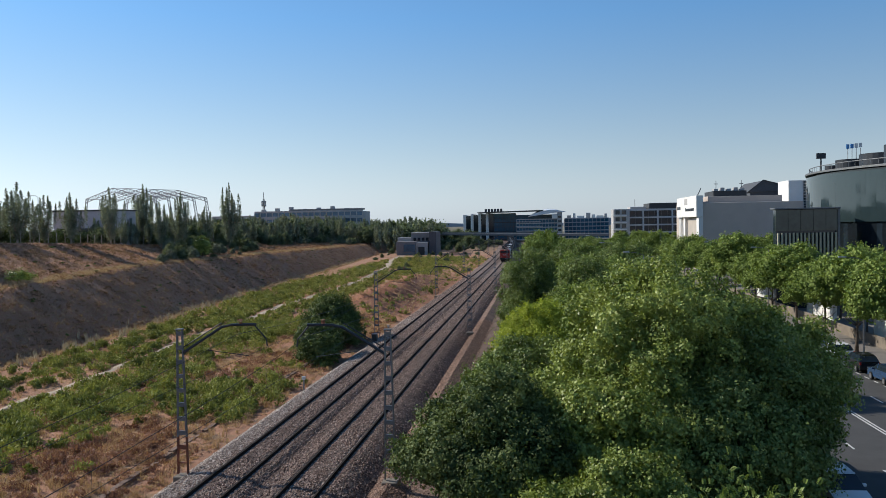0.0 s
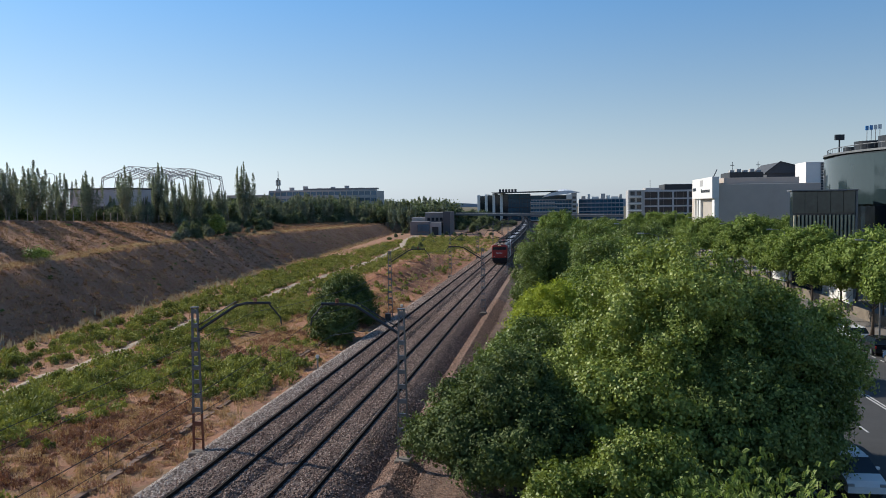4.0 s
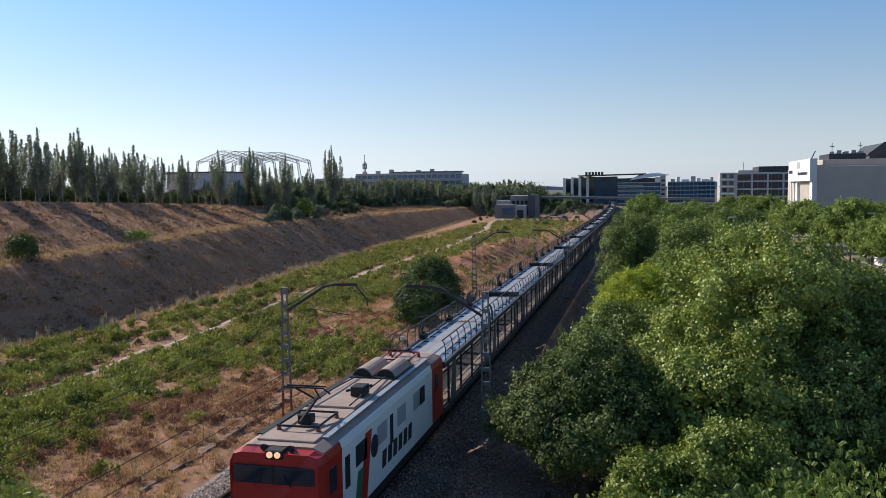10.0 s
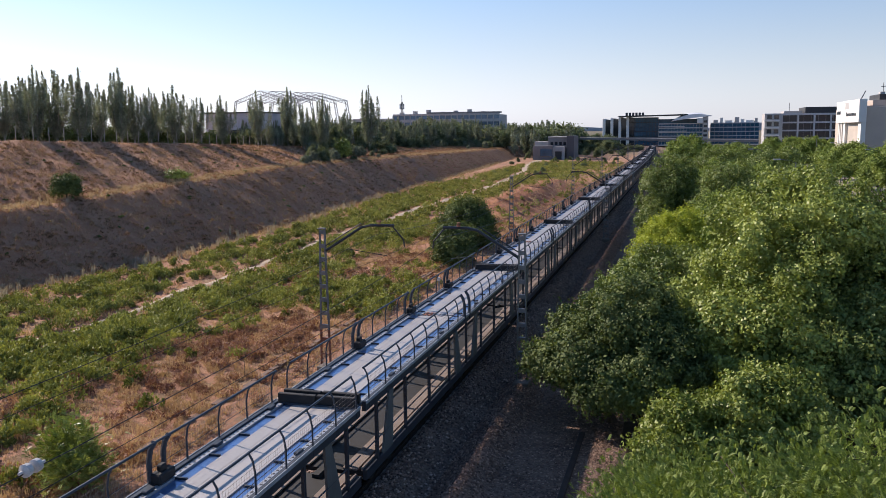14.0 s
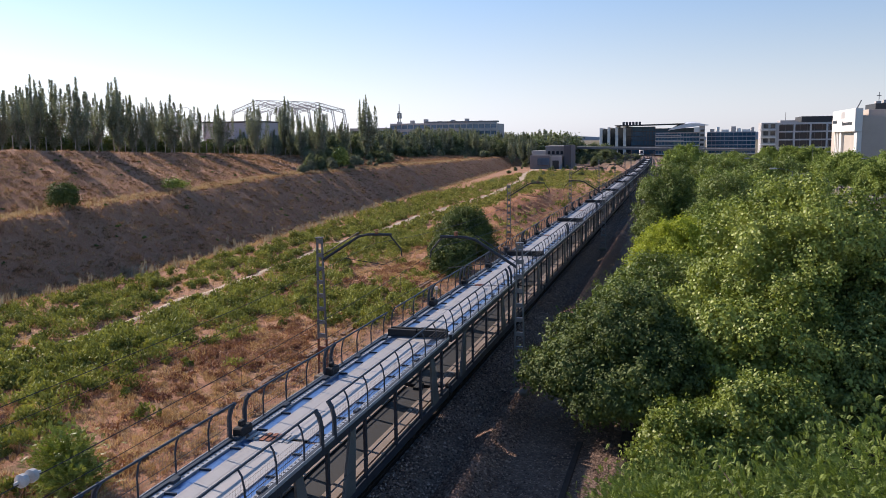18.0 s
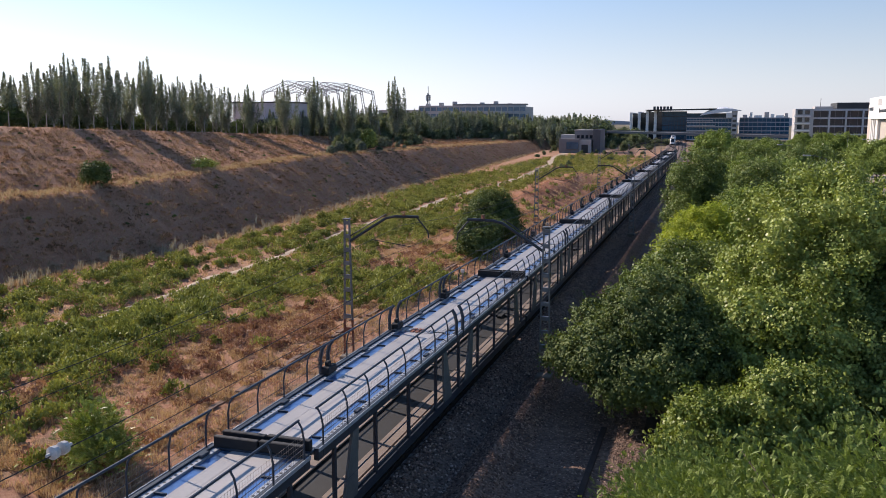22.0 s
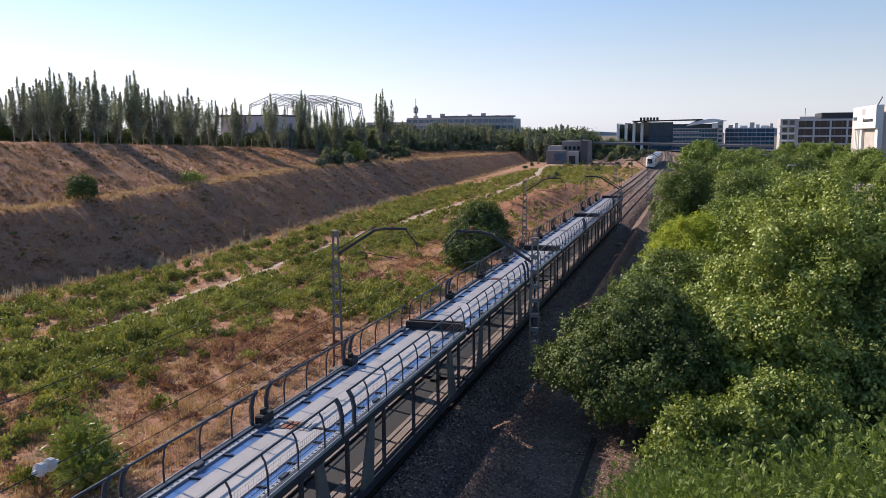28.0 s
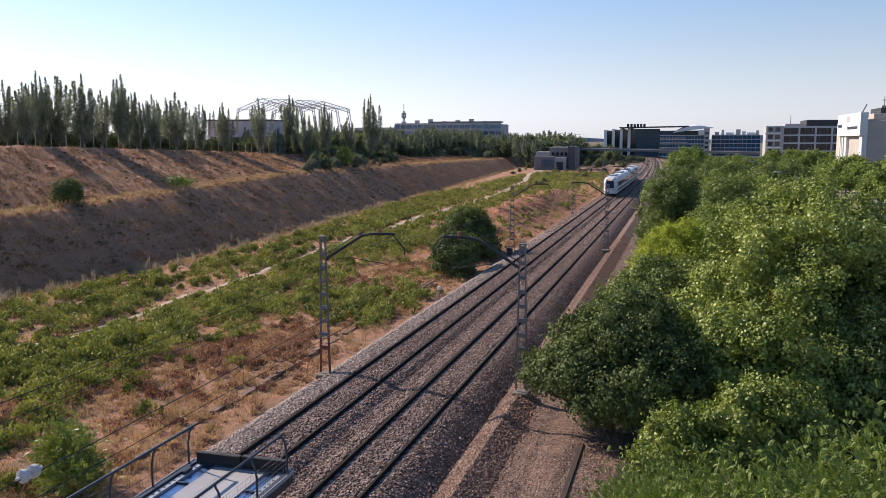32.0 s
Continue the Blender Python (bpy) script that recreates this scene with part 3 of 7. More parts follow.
tree("elm_tree", "dark leafy elm whose crown reaches down to the ballast edge", pose(-2.8, 36.5, -1),
     [(0.8, 0.4, 3.9, 2.0, 2.6, 2.5), (-0.6, -0.6, 3.1, 1.8, 2.0, 1.3), (-2.1, 0.4, 2.5, 1.5, 1.8, 1.0), (0.3, -2.2, 2.3, 1.7, 1.7, 1.2), (1.9, -1.6, 3.0, 1.7, 2.0, 1.8), (-0.8, 1.8, 3.6, 1.8, 1.8, 1.5)], 2900, 34, 0.14, LEAF_DARK, RNG, 0.23, 5, 0.22, 8, wide=0.7, fill=0.12, lumps=22, lump=1.45)
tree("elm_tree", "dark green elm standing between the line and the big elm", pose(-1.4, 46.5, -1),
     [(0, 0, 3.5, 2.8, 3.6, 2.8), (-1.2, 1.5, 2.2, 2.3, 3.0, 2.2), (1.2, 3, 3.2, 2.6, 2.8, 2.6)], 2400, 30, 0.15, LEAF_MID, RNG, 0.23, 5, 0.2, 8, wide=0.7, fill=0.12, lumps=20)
tree("elm_tree", "low leafy elm regrowth in the shade of the big elm", pose(0.6, 29.5, -1),
     [(0, 0, 1.8, 2.0, 2.0, 1.9), (2.4, 0.5, 2.4, 2.2, 2.0, 2.2)], 1450, 30, 0.13, LEAF, RNG, 0.28, 3, 0.12, 8, wide=0.7, fill=0.2, lumps=9)
tree("robinia_tree", "yellow-green young tree catching the sun", pose(0, 60, -1), [(0, 0, 4.2, 2.9, 3.2, 3.1), (-1.4, -1, 3.4, 2, 2, 2.2), (1.6, 0, 3.6, 2, 2, 2.4)], 2100, 30, 0.135, LEAF_YELLOW, RNG, 0.26, 4, 0.15, wide=0.7, fill=0.2, lumps=10)
tree("elm_tree", "tall dark green tree at the track side", pose(-1.0, 86, -1), [(0, 0, 5.4, 3.0, 3.6, 4.9), (1.5, 2, 4, 3, 3, 3.8), (-0.6, -2, 3, 2.4, 3, 3)], 2300, 30, 0.165, LEAF_MID, RNG, 0.30, 6, 0.2, wide=0.7, fill=0.2, lumps=10)
tree("ash_tree", "light green round-headed tree beyond the others", pose(0.5, 140, -1), [(0, 0, 7.6, 3.3, 3.4, 4.2), (0, 0, 4, 3, 3, 4)], 1100, 28, 0.25, LEAF_PLANE, RNG, 0.36, 8, 0.2, wide=0.7, fill=0.2, lumps=9)


def feather_tree(at, label, blobs, clumps, trunk_h, r, limbs, reach, long=0.35, mat=None):
    """A young tree of heaven: long leaves, each with pairs of leaflets along a stalk."""
    t = thing("tree_of_heaven", label, "tree", at)
    part("trunk", trunk_mesh(trunk_h, r, limbs, RNG, reach), BARK, t, smooth=True)
    C, out = crown_points(blobs, clumps, 7, RNG, 0.30, 0.22)
    k = len(C)
    D = unit(out * 0.8 + RNG.normal(size=(k, 3)) * 0.55 + np.array([0, 0, 0.7]))
    S = unit(np.cross(D, np.array([0, 0, 1.0]) + RNG.normal(size=(k, 3)) * 0.25))
    U = np.cross(S, D)
    L = RNG.uniform(long * 0.48, long, k)[:, None]
    vs = []
    for i in range(7):
        u = (i + 0.6) / 7
        droop = -0.35 * u * u * L
        base = C + D * (L * u) + np.array([0, 0, 1.0]) * droop
        ll = 0.185 * long * (1 - 0.45 * abs(u - 0.45))
        for sd in (-1, 1):
            tip = base + S * (sd * ll) + D * (0.35 * ll) - U * (0.25 * ll)
            midp = (base + tip) / 2
            w = D * (ll * 0.27)
            vs.append(np.stack([base, midp + w, tip, midp - w], 1))
    V = np.concatenate(vs, 0).reshape(-1, 3)
    part("crown", fast_mesh("crown", V, np.arange(len(V)).reshape(-1, 4), mat or LEAF_HEAVEN), LEAF_HEAVEN, t)
    return t


feather_tree(pose(3.2, 18.2, -1.2), "bright green tree with long feathery leaves",
             [(1.4, 0, 4.0, 2.4, 3.2, 3.4), (0.2, 1.2, 3.2, 2.6, 3.0, 3.0), (-1.6, -1.0, 2.6, 2.6, 3, 2.7), (-2.6, -3.0, 1.8, 2.2, 2.4, 2.0), (0.8, -3, 3.0, 2.8, 2.5, 2.6), (-3.7, 2.0, 2.2, 2.2, 3.2, 2.2), (-2.2, 1.5, 2.8, 2.6, 3.2, 2.6), (-3.6, 5.0, 1.8, 2.0, 2.6, 2.0)], 4300, 4.6, 0.14, 9, 3.4)
feather_tree(pose(-21.6, 24.6, -1), "small bright green tree of heaven among dry weeds", [(0, 0, 1.5, 0.8, 0.8, 1.0), (0.8, -0.6, 0.9, 0.7, 0.7, 0.7), (-0.7, 0.5, 0.9, 0.6, 0.6, 0.7), (0.1, 0.1, 0.6, 1.0, 1.0, 0.6)], 420, 1.4, 0.05, 6, 0.7, 0.42, LEAF)

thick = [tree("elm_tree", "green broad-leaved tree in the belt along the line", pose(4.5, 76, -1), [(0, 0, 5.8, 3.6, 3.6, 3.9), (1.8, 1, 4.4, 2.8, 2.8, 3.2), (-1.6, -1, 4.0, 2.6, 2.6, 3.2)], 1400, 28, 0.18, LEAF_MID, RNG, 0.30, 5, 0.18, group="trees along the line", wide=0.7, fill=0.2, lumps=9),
         tree("elm_tree", "bright green broad-leaved tree in the belt along the line", pose(3.8, 95, -1), [(0, 0, 5.4, 3.4, 3.6, 3.7), (1.2, 1.8, 4.6, 3, 2.6, 3.4)], 1300, 28, 0.18, LEAF_PLANE, RNG, 0.30, 5, 0.18, group="trees along the line", wide=0.7, fill=0.2, lumps=9)]
for i, (x, y, s) in enumerate([(8.2, 66, 0.95), (7.8, 82, 0.95), (8.4, 99, 0.95), (8.6, 113, 0.95), (8.6, 131, 1.0), (8.2, 160, 1.0), (5.5, 88, 0.9), (3.5, 68, 0.8), (2.5, 104, 0.95), (5, 120, 1.0), (2, 118, 0.85), (3.8, 150, 1.0), (7, 146, 0.9), (2.5, 172, 1.0), (7, 178, 1.0),
                               (3, 200, 1.0), (9, 205, 1.0), (14, 196, 1.0), (2, 232, 1.0), (8, 240, 1.0), (15, 236, 0.95), (0, 270, 0.95), (7, 280, 1.0), (14, 285, 1.0), (1, 320, 0.9), (9, 330, 0.95), (-2, 360, 0.8), (17, 320, 1), (6, 380, 0.85)]):
    h = 12 - y * math.tan(radians(np.interp(y, [60, 100, 400], [2.1, 1.15, 0.95]) + 0.2 * math.sin(i * 2.3)))
    copy_thing(thick[i % 2], pose(x + (1.5 if y > 90 else 0), y, -1, 0, 0, 77 * i) @ Matrix.Scale(s * (h + 1) / 9.9, 4))

# street trees past the road
plane = [tree("street_tree", "plane tree with layered bright green crown on the pavement", pose(30.0, 75, -1), [(0, 0, 7.0, 3.3, 3.3, 2.6), (1.6, 1.2, 6.0, 2.4, 2.4, 1.8), (-1.8, -0.8, 5.6, 2.2, 2.2, 1.7)], 620, 26, 0.25, LEAF_PLANE, RNG, 0.27, 6.5, 0.17, 9, "street trees", 0.1, 0.75, 9, 0.5, 1.15),
         tree("street_tree", "plane tree with layered bright green crown on the pavement", pose(30.0, 84, -1), [(0, 0, 7.6, 3.0, 3.2, 2.6), (-1.5, 1.4, 6.2, 2.6, 2.2, 1.8), (1.2, -1.4, 5.4, 2.4, 2.0, 1.5)], 620, 26, 0.25, LEAF_PLANE, RNG, 0.27, 6.5, 0.17, 9, "street trees", 0.1, 0.75, 9, 0.5, 1.15)]
for i, (x, y, s) in enumerate([(30, 65.5, 0.95), (30.2, 94, 1.02), (30, 103, 1.0), (30, 113, 1.04), (30.2, 123, 1), (30, 134, 1.02), (30, 146, 1), (30, 158, 1.05), (30, 172, 1), (30, 188, 1), (31, 206, 1), (31, 226, 1), (31, 250, 1), (38, 112, 0.8), (36.5, 99, 0.75), (37, 140, 0.9), (42, 150, 0.95), (48, 160, 1.0), (38, 160, 0.95), (54, 172, 1.0), (44, 178, 1.0), (36, 182, 0.95), (52, 192, 1.0), (60, 186, 1.0), (40, 198, 0.95), (48, 206, 0.9), (36, 212, 0.9), (33, 240, 0.9), (30, 262, 1.0), (34, 290, 1.1), (26, 300, 0.9), (29, 310, 0.9), (43, 300, 1.0), (50, 312, 1.0), (20, 270, 0.7), (19, 250, 0.62), (22, 290, 0.7), (24, 225, 0.7), (34, 275, 0.9)]):
    copy_thing(plane[i % 2], pose(x, y, -1.05, 0, 0, 61 * i) @ Matrix.Diagonal((s * (1.0 + 0.16 * math.sin(i * 1.7)), s * (1.0 + 0.14 * math.sin(i * 2.9 + 1)), s * (0.92 + 0.12 * math.sin(i * 4.1)), 1)))

# an even, dark earth-coloured sheet from the service strip to the road
THICKET_EARTH = plain("dark_earth", (0.07, 0.048, 0.032), 0.95, 0, 0.5, 1.2, 14, 0.5)
tagged(part("thicket_bed", Mesh().box(-2.2, 8, -1.3, 11.1, 420, -0.955), THICKET_EARTH), "dark earth sheet under the thicket", "leaf litter", kind="structure")

# bushes on the left of the line and on the slope
tree("elder_bush", "large dark green bush at the foot of the ballast", pose(-21.6, 79, -1), [(0, 0, 1.8, 2.0, 2.6, 2.0), (0.5, -2, 1.4, 1.8, 2.0, 1.6)], 640, 24, 0.2, LEAF_DARK, RNG, 0.26, 2.5, 0.12, wide=0.7, fill=0.2, lumps=9)
tree("elder_bush", "large dark green bush at the foot of the ballast", pose(-22.8, 91, -1), [(-0.4, 0, 2.6, 2.8, 3.6, 2.6), (-1.8, 3, 2.0, 2.4, 3, 2.2), (1.4, -2.5, 1.5, 2.0, 2.6, 1.6)], 1300, 24, 0.2, LEAF_DARK, RNG, 0.26, 2.8, 0.12, wide=0.7, fill=0.2, lumps=9)
bx = -62.8
tree("hawthorn_bush", "round dark bush standing on the berm of the slope", pose(bx, 74.0, ground_z(bx, 74) - 0.1), [(0, 0, 1.25, 1.4, 1.4, 1.45)], 330, 24, 0.2, LEAF_DARK, RNG, 0.22, 1.2, 0.08, wide=0.7, fill=0.4)
tree("fig_bush", "low spreading green bush on the upper slope", pose(-65.2, 97.5, ground_z(-65.2, 97.5) - 0.1), [(0, 0, 0.9, 1.0, 1.6, 0.9), (-0.5, 2.5, 0.6, 0.8, 1.6, 0.5)], 90, 18, 0.22, LEAF, RNG, 0.25, 0.9, 0.05, wide=0.7)
tree("hawthorn_bush", "upright bright green bush high on the slope", pose(-73.5, 175, ground_z(-73.5, 175) - 0.1), [(0, 0, 2.4, 1.7, 1.7, 2.4)], 200, 20, 0.34, LEAF, RNG, 0.3, 2, 0.08, wide=0.7, fill=0.4)

# poplars along the top of the cutting


def poplar(hh, stems, rng, dense=100, leaf=0.24):
    """Many thin upright shoots, each feathered with leaves from the ground up."""
    t = thing("poplar_tree", "slender upright poplar with grey-green foliage on the cutting edge", "tree", None, "poplars")
    tm, C, out = Mesh(), [], []
    tm.tube([(0, 0, -0.2), (0.03, 0.02, hh * 0.16), (0, 0, hh * 0.5)], [0.16, 0.12, 0.07], 7)
    for j in range(stems):
        a, f = 2.4 * j + rng.uniform(-0.4, 0.4), (0.0 if j == 0 else math.sqrt(j / stems))
        sp = 2.15 * f * rng.uniform(0.7, 1.25)
        h = hh * (1.0 if j == 0 else (1.04 - 0.26 * f) * rng.uniform(0.72, 1.06))
        z0 = hh * rng.uniform(0.09, 0.17)
        tx_, ty_ = sp * math.cos(a), sp * math.sin(a)
        tm.tube([(0, 0, z0 * 0.8), (tx_ * 0.75, ty_ * 0.75, z0 + (h - z0) * 0.3), (tx_, ty_, h * 0.97)], [0.06, 0.04, 0.012], 5)
        knots = max(8, int((h - z0) * 6.0))
        k = max(4, int(dense * (h - z0) / knots))
        ku = (np.arange(knots) + rng.uniform(0, 1, knots)) / knots
        out_u = np.minimum(ku * 1.7, 1.0) ** 0.8
        wave = 0.12 * np.sin(ku * 8 + rng.uniform(0, 6, 1))
        ax = np.stack([tx_ * out_u + wave * math.cos(a + 1), ty_ * out_u + wave * math.sin(a + 1), z0 + ku * (h - z0)], 1)
        r = (0.06 + 0.58 * np.sin(np.pi * np.clip(ku, 0, 1) ** 0.5) ** 0.8) * rng.uniform(0.7, 1.3, knots)
        g = rng.normal(size=(knots * k, 3)) * np.array([0.5, 0.5, 0.75]) * np.repeat(r, k)[:, None]
        C.append(np.repeat(ax, k, 0) + g)
        out.append(unit(g * np.array([1, 1, 0.3]) + np.array([tx_, ty_, 0]) * 0.12 + 0.01))
    part("trunk", tm, PALE_BARK, t, "pale poplar trunk")
    v, q = leaves(np.concatenate(C), np.concatenate(out), leaf, rng, 0.5)
    part("crown", fast_mesh("crown", v, q, LEAF_POPLAR), LEAF_POPLAR, t)
    return t


poplars = [poplar(10.0, k, RNG) for k in (15, 12, 17, 13, 9)]
far_poplars = [poplar(h, k, RNG, 38, 0.46) for h, k in ((9.8, 11), (9.4, 10))]


def plateau(x, y):
    return float(land(x, y)) - 0.05


def by_turn(deg, x):
    """The place at x metres aside in that direction from the bridge."""
    return x, -x / math.tan(radians(deg))


used = set()


def stand(kinds, k, m):
    """Puts the first of a kind in its place, and copies after that."""
    if id(kinds[k]) in used:
        return copy_thing(kinds[k], m @ Matrix.Scale(1 / kinds[k].scale[0], 4))
    used.add(id(kinds[k]))
    kinds[k].matrix_basis = m
    return kinds[k]


# the front row: direction from the bridge, height of the top
FRONT = [(43.5, 19.6), (42.5, 19.6), (41.7, 21.1), (40.6, 20.8), (39.2, 21.4), (38.1, 20.4), (36.9, 20.3), (36.1, 20.3), (35.1, 19.4), (33.7, 21.2), (32.8, 17.4), (32.2, 19.0), (30.7, 19.0), (28.4, 21.8), (26.4, 19.9), (25.4, 19.0), (24.1, 20.9), (22.6, 18.8), (21.0, 21.9)]
EDGE = (1, 4, 12, 13, 15, 16, 18)
BACK = [(50.0 - 1.15 * k + 0.4 * math.sin(k * 2.7), 18.6 + 1.3 * math.sin(k * 1.9)) for k in range(15)]
for i, (deg, top) in enumerate(FRONT + BACK):
    x, y = by_turn(deg, (-83.5 - (i % 3) * 0.5 if i in EDGE else -88.5 - (i * 5 % 4) * 0.8) if i < len(FRONT) else -95.0 - (i * 37 % 7) * 0.6)
    z = plateau(x, y)
    s = (12.0 + (top - 12.0) * (-x / 83.5 if i < len(FRONT) else 1.0) - z) / 10.0
    wide = s * (1.0 + 0.14 * math.sin(i * 2.3))
    stand(poplars, 4 if deg == 32.8 else i % 4, pose(x, y, z, 0, 0, 53 * i) @ Matrix.Diagonal((wide, wide, s, 1)))

# hedge and wood along the top of the cutting
LEAF_WOOD = leafy("wood_leaves", [(0.0, (0.06, 0.085, 0.042)), (0.5, (0.125, 0.158, 0.085)), (1.0, (0.30, 0.34, 0.21))], 0.35)
wood = [tree("pine_tree", "dense grey-green pine in the wood on the cutting edge", pose(-86, 150, 9), [(0, 0, 3.6, 2.2, 2.2, 3.0), (0.4, 0.4, 5.4, 1.3, 1.3, 2.0), (-0.6, 0, 2.0, 2.3, 2.3, 1.8)], 270, 12, 0.50, LEAF_WOOD, RNG, 0.30, 4, 0.14, 4, "wood", 0.2, 0.6, 8),
        tree("holm_oak", "dark evergreen oak in the wood on the cutting edge", pose(-88, 160, 9), [(0, 0, 2.8, 2.6, 2.6, 2.4), (1, 1, 2.4, 2, 2, 2)], 270, 12, 0.50, LEAF_WOOD, RNG, 0.30, 3, 0.14, 4, "wood", 0.2, 0.6, 8),
        tree("juniper_bush", "grey-green upright bush on the cutting edge", pose(-84, 170, 9), [(0, 0, 2.4, 1.8, 1.8, 2.4), (0.7, 0.5, 3.4, 1.0, 1.0, 1.8), (-0.8, -0.3, 2.0, 1.4, 1.4, 2.0)], 230, 12, 0.44, LEAF_POPLAR, RNG, 0.26, 3, 0.1, 4, "wood", 0.2, 0.55, 7)]
wrng = np.random.default_rng(11)
hedge_blobs = []
for i in range(130):  # the hedge behind the poplars
    x, y = by_turn(49.5 - i * 0.18 + wrng.uniform(-0.15, 0.15), -94 - wrng.uniform(0, 4))
    hedge_blobs.append((x, y, plateau(x, y) + 1.2, wrng.uniform(1.0, 1.8), wrng.uniform(1.0, 1.8), wrng.uniform(1.3, 2.3)))
C, out = crown_points(hedge_blobs, 7500, 14, wrng, 0.3, 0.2)
v, q = leaves(C, out, 0.3, wrng, 0.6)
tagged(new("hedge", fast_mesh("hedge", v, q, LEAF_DARK)), "dark evergreen hedge behind the poplars", "hedge", kind="stuff")
# shrubs that come down over the edge, but for one bare stretch
for i in range(110, 380):
    deg = wrng.uniform(9.5, 25.5) if i % 3 else wrng.uniform(9.5, 14.3)
    yy = 120.0
    over = wrng.uniform(10.5, 25) if not 14.3 < deg < 19.2 else wrng.uniform(21, 26)
    while -yy * math.tan(radians(deg)) > float(np.interp(yy, *TOE)) - over and yy < 600:
        yy += 2
    x = -yy * math.tan(radians(deg))
    s, kinds, k = wrng.uniform(0.35, 0.75) * (1 + 0.5 * (yy > 240)) * (0.62 if deg > 19.2 else 0.52), wood, (0, 2, 2, 1)[i % 4]
    x, y = by_turn(deg, x)
    stand(kinds, k, pose(x, y, plateau(x, y) - 0.1, 0, 0, 41 * i) @ Matrix.Diagonal((s, s, s, 1)))
# the wood itself, three deep, narrowing with distance
for i in range(330):
    y = 165 + (i // 3) * (2.0 + 0.016 * (i // 3)) + wrng.uniform(-1.5, 1.5)
    x = float(np.interp(y, *TOE)) - 25.5 - (i % 3) * 4.0 - wrng.uniform(0, 4)
    kinds = far_poplars if (i * 7) % 10 < 7 else wood
    up = 12 + math.hypot(x, y) * math.tan(radians(wrng.uniform(0.05, 0.85) + (0.2 if i % 3 == 2 else 0)))
    s = min(max(up - plateau(x, y), 4.5), 13.0) / ((9.0, 6.5)[i % 4 == 0] if kinds is wood else 9.4)
    stand(kinds, i % 2 if kinds is far_poplars else int(i % 4 == 0), pose(x, y, plateau(x, y) - 0.1, 0, 0, 47 * i) @ Matrix.Diagonal((s, s, s, 1)))
for i in range(70):
    y = 225 + 260 * wrng.uniform(0, 1) ** 0.8
    x0, x1 = float(np.interp(y, *TOE)) + 4, -24 + bend(y)
    x = x0 + (x1 - x0) * wrng.uniform(0, 1)
    q = float(np.interp(y, *PATH_X))
    if abs(x - q) < 3 or (363 > y > 350 and x < -45):
        x = min(q + 7, x1)
    s = wrng.uniform(0.11, 0.28) * (1.0 if y < 370 else 1.9)
    stand(wood, i % 2, pose(x, y, float(land(x, y)) - 0.1, 0, 0, 31 * i) @ Matrix.Diagonal((s * 1.3, s * 1.3, s, 1)))
for i in range(120):
    deg = 4.5 + 9.5 * ((i * 0.618) % 1.0)
    y = wrng.uniform(395, 560) if deg > 7.2 else wrng.uniform(520, 640)
    x = -y * math.tan(radians(deg))
    up = 12 + y * math.tan(radians(wrng.uniform(0.05, 0.6) if deg > 7.2 else wrng.uniform(-0.75, -0.2)))
    z = float(land(x, y))
    kinds = far_poplars if i % 3 < 2 and deg > 7.2 else wood
    s = max(up - z, 3.0) / ((8.5, 6.2)[i % 2] if kinds is wood else 9.4)
    stand(kinds, i % 2, pose(x, y, z - 0.1, 0, 0, 67 * i) @ Matrix.Diagonal((s, s, s, 1)))

for i, (x, y, s) in enumerate([(-40.5, 484, 1.25), (-48, 492, 0.95), (-36, 494, 0.9), (-30, 490, 0.8), (-54, 488, 1.0), (-25, 495, 0.75), (-44, 470, 0.7), (-60, 470, 0.8)]):
    stand(wood, 1, pose(x, y, float(land(x, y)) - 0.1, 0, 0, 23 * i) @ Matrix.Diagonal((s * 1.2, s * 1.2, s, 1)))

SPOIL = ballast_material("dirty_gravel", (0.065, 0.036, 0.025), (0.14, 0.082, 0.056), (0.28, 0.18, 0.13))
spoil = Mesh().sweep([(-8.4, -1.3), (-8.4, -0.86), (-7.5, -0.42), (-6.5, -0.88), (-5.4, -0.93), (-4.4, -0.82), (-2.0, -0.97), (-2.0, -1.3)][::-1], track_ys, bend)
tagged(part("service_strip", spoil, SPOIL), "brown gravelly service strip beside the ballast", "gravel strip", kind="structure")

# ---- road and pavement ----
tagged(part("road", Mesh().box(11.4, -60, -1.4, 28.6, 420, -0.96), ASPHALT), "grey asphalt road with white lane markings", "road", kind="structure")
for x, a, b_ in ((28.6, -60, 420), (11.2, -60, 420)):
    tagged(part("kerb", Mesh().box(x, a, -1.3, x + 0.2, b_, -0.83, 0.02), KERB), "pale stone kerb along the road", "kerb", kind="structure")
tagged(part("pavement", Mesh().box(28.8, -60, -1.3, 33.0, 420, -0.84), PAVING), "dusty paved pavement beside the road", "pavement", kind="structure")
marks = thing("road_marking", "worn white lane lines on the asphalt", "road marking", pose(0, 0, -0.956), kind="structure")
for x in (20.3, 20.55):
    part("solid_line", Mesh().box(x - 0.06, 0, 0, x + 0.06, 300, 0.004), ROAD_PAINT, marks)
dash = Mesh().box(-0.06, 0, 0, 0.06, 2.2, 0.004).mesh("lane_dash", ROAD_PAINT)
short = Mesh().box(-0.06, 0, 0, 0.06, 0.9, 0.004).mesh("parking_dash", ROAD_PAINT)
for i in range(30):
    for x in (17.3, 23.6):
        part("lane_dash", dash, ROAD_PAINT, marks, at=pose(x, 24 + i * 6.2, 0))
for i in range(60):
    part("parking_dash", short, ROAD_PAINT, marks, at=pose(26.1, 40 + i * 1.9, 0))
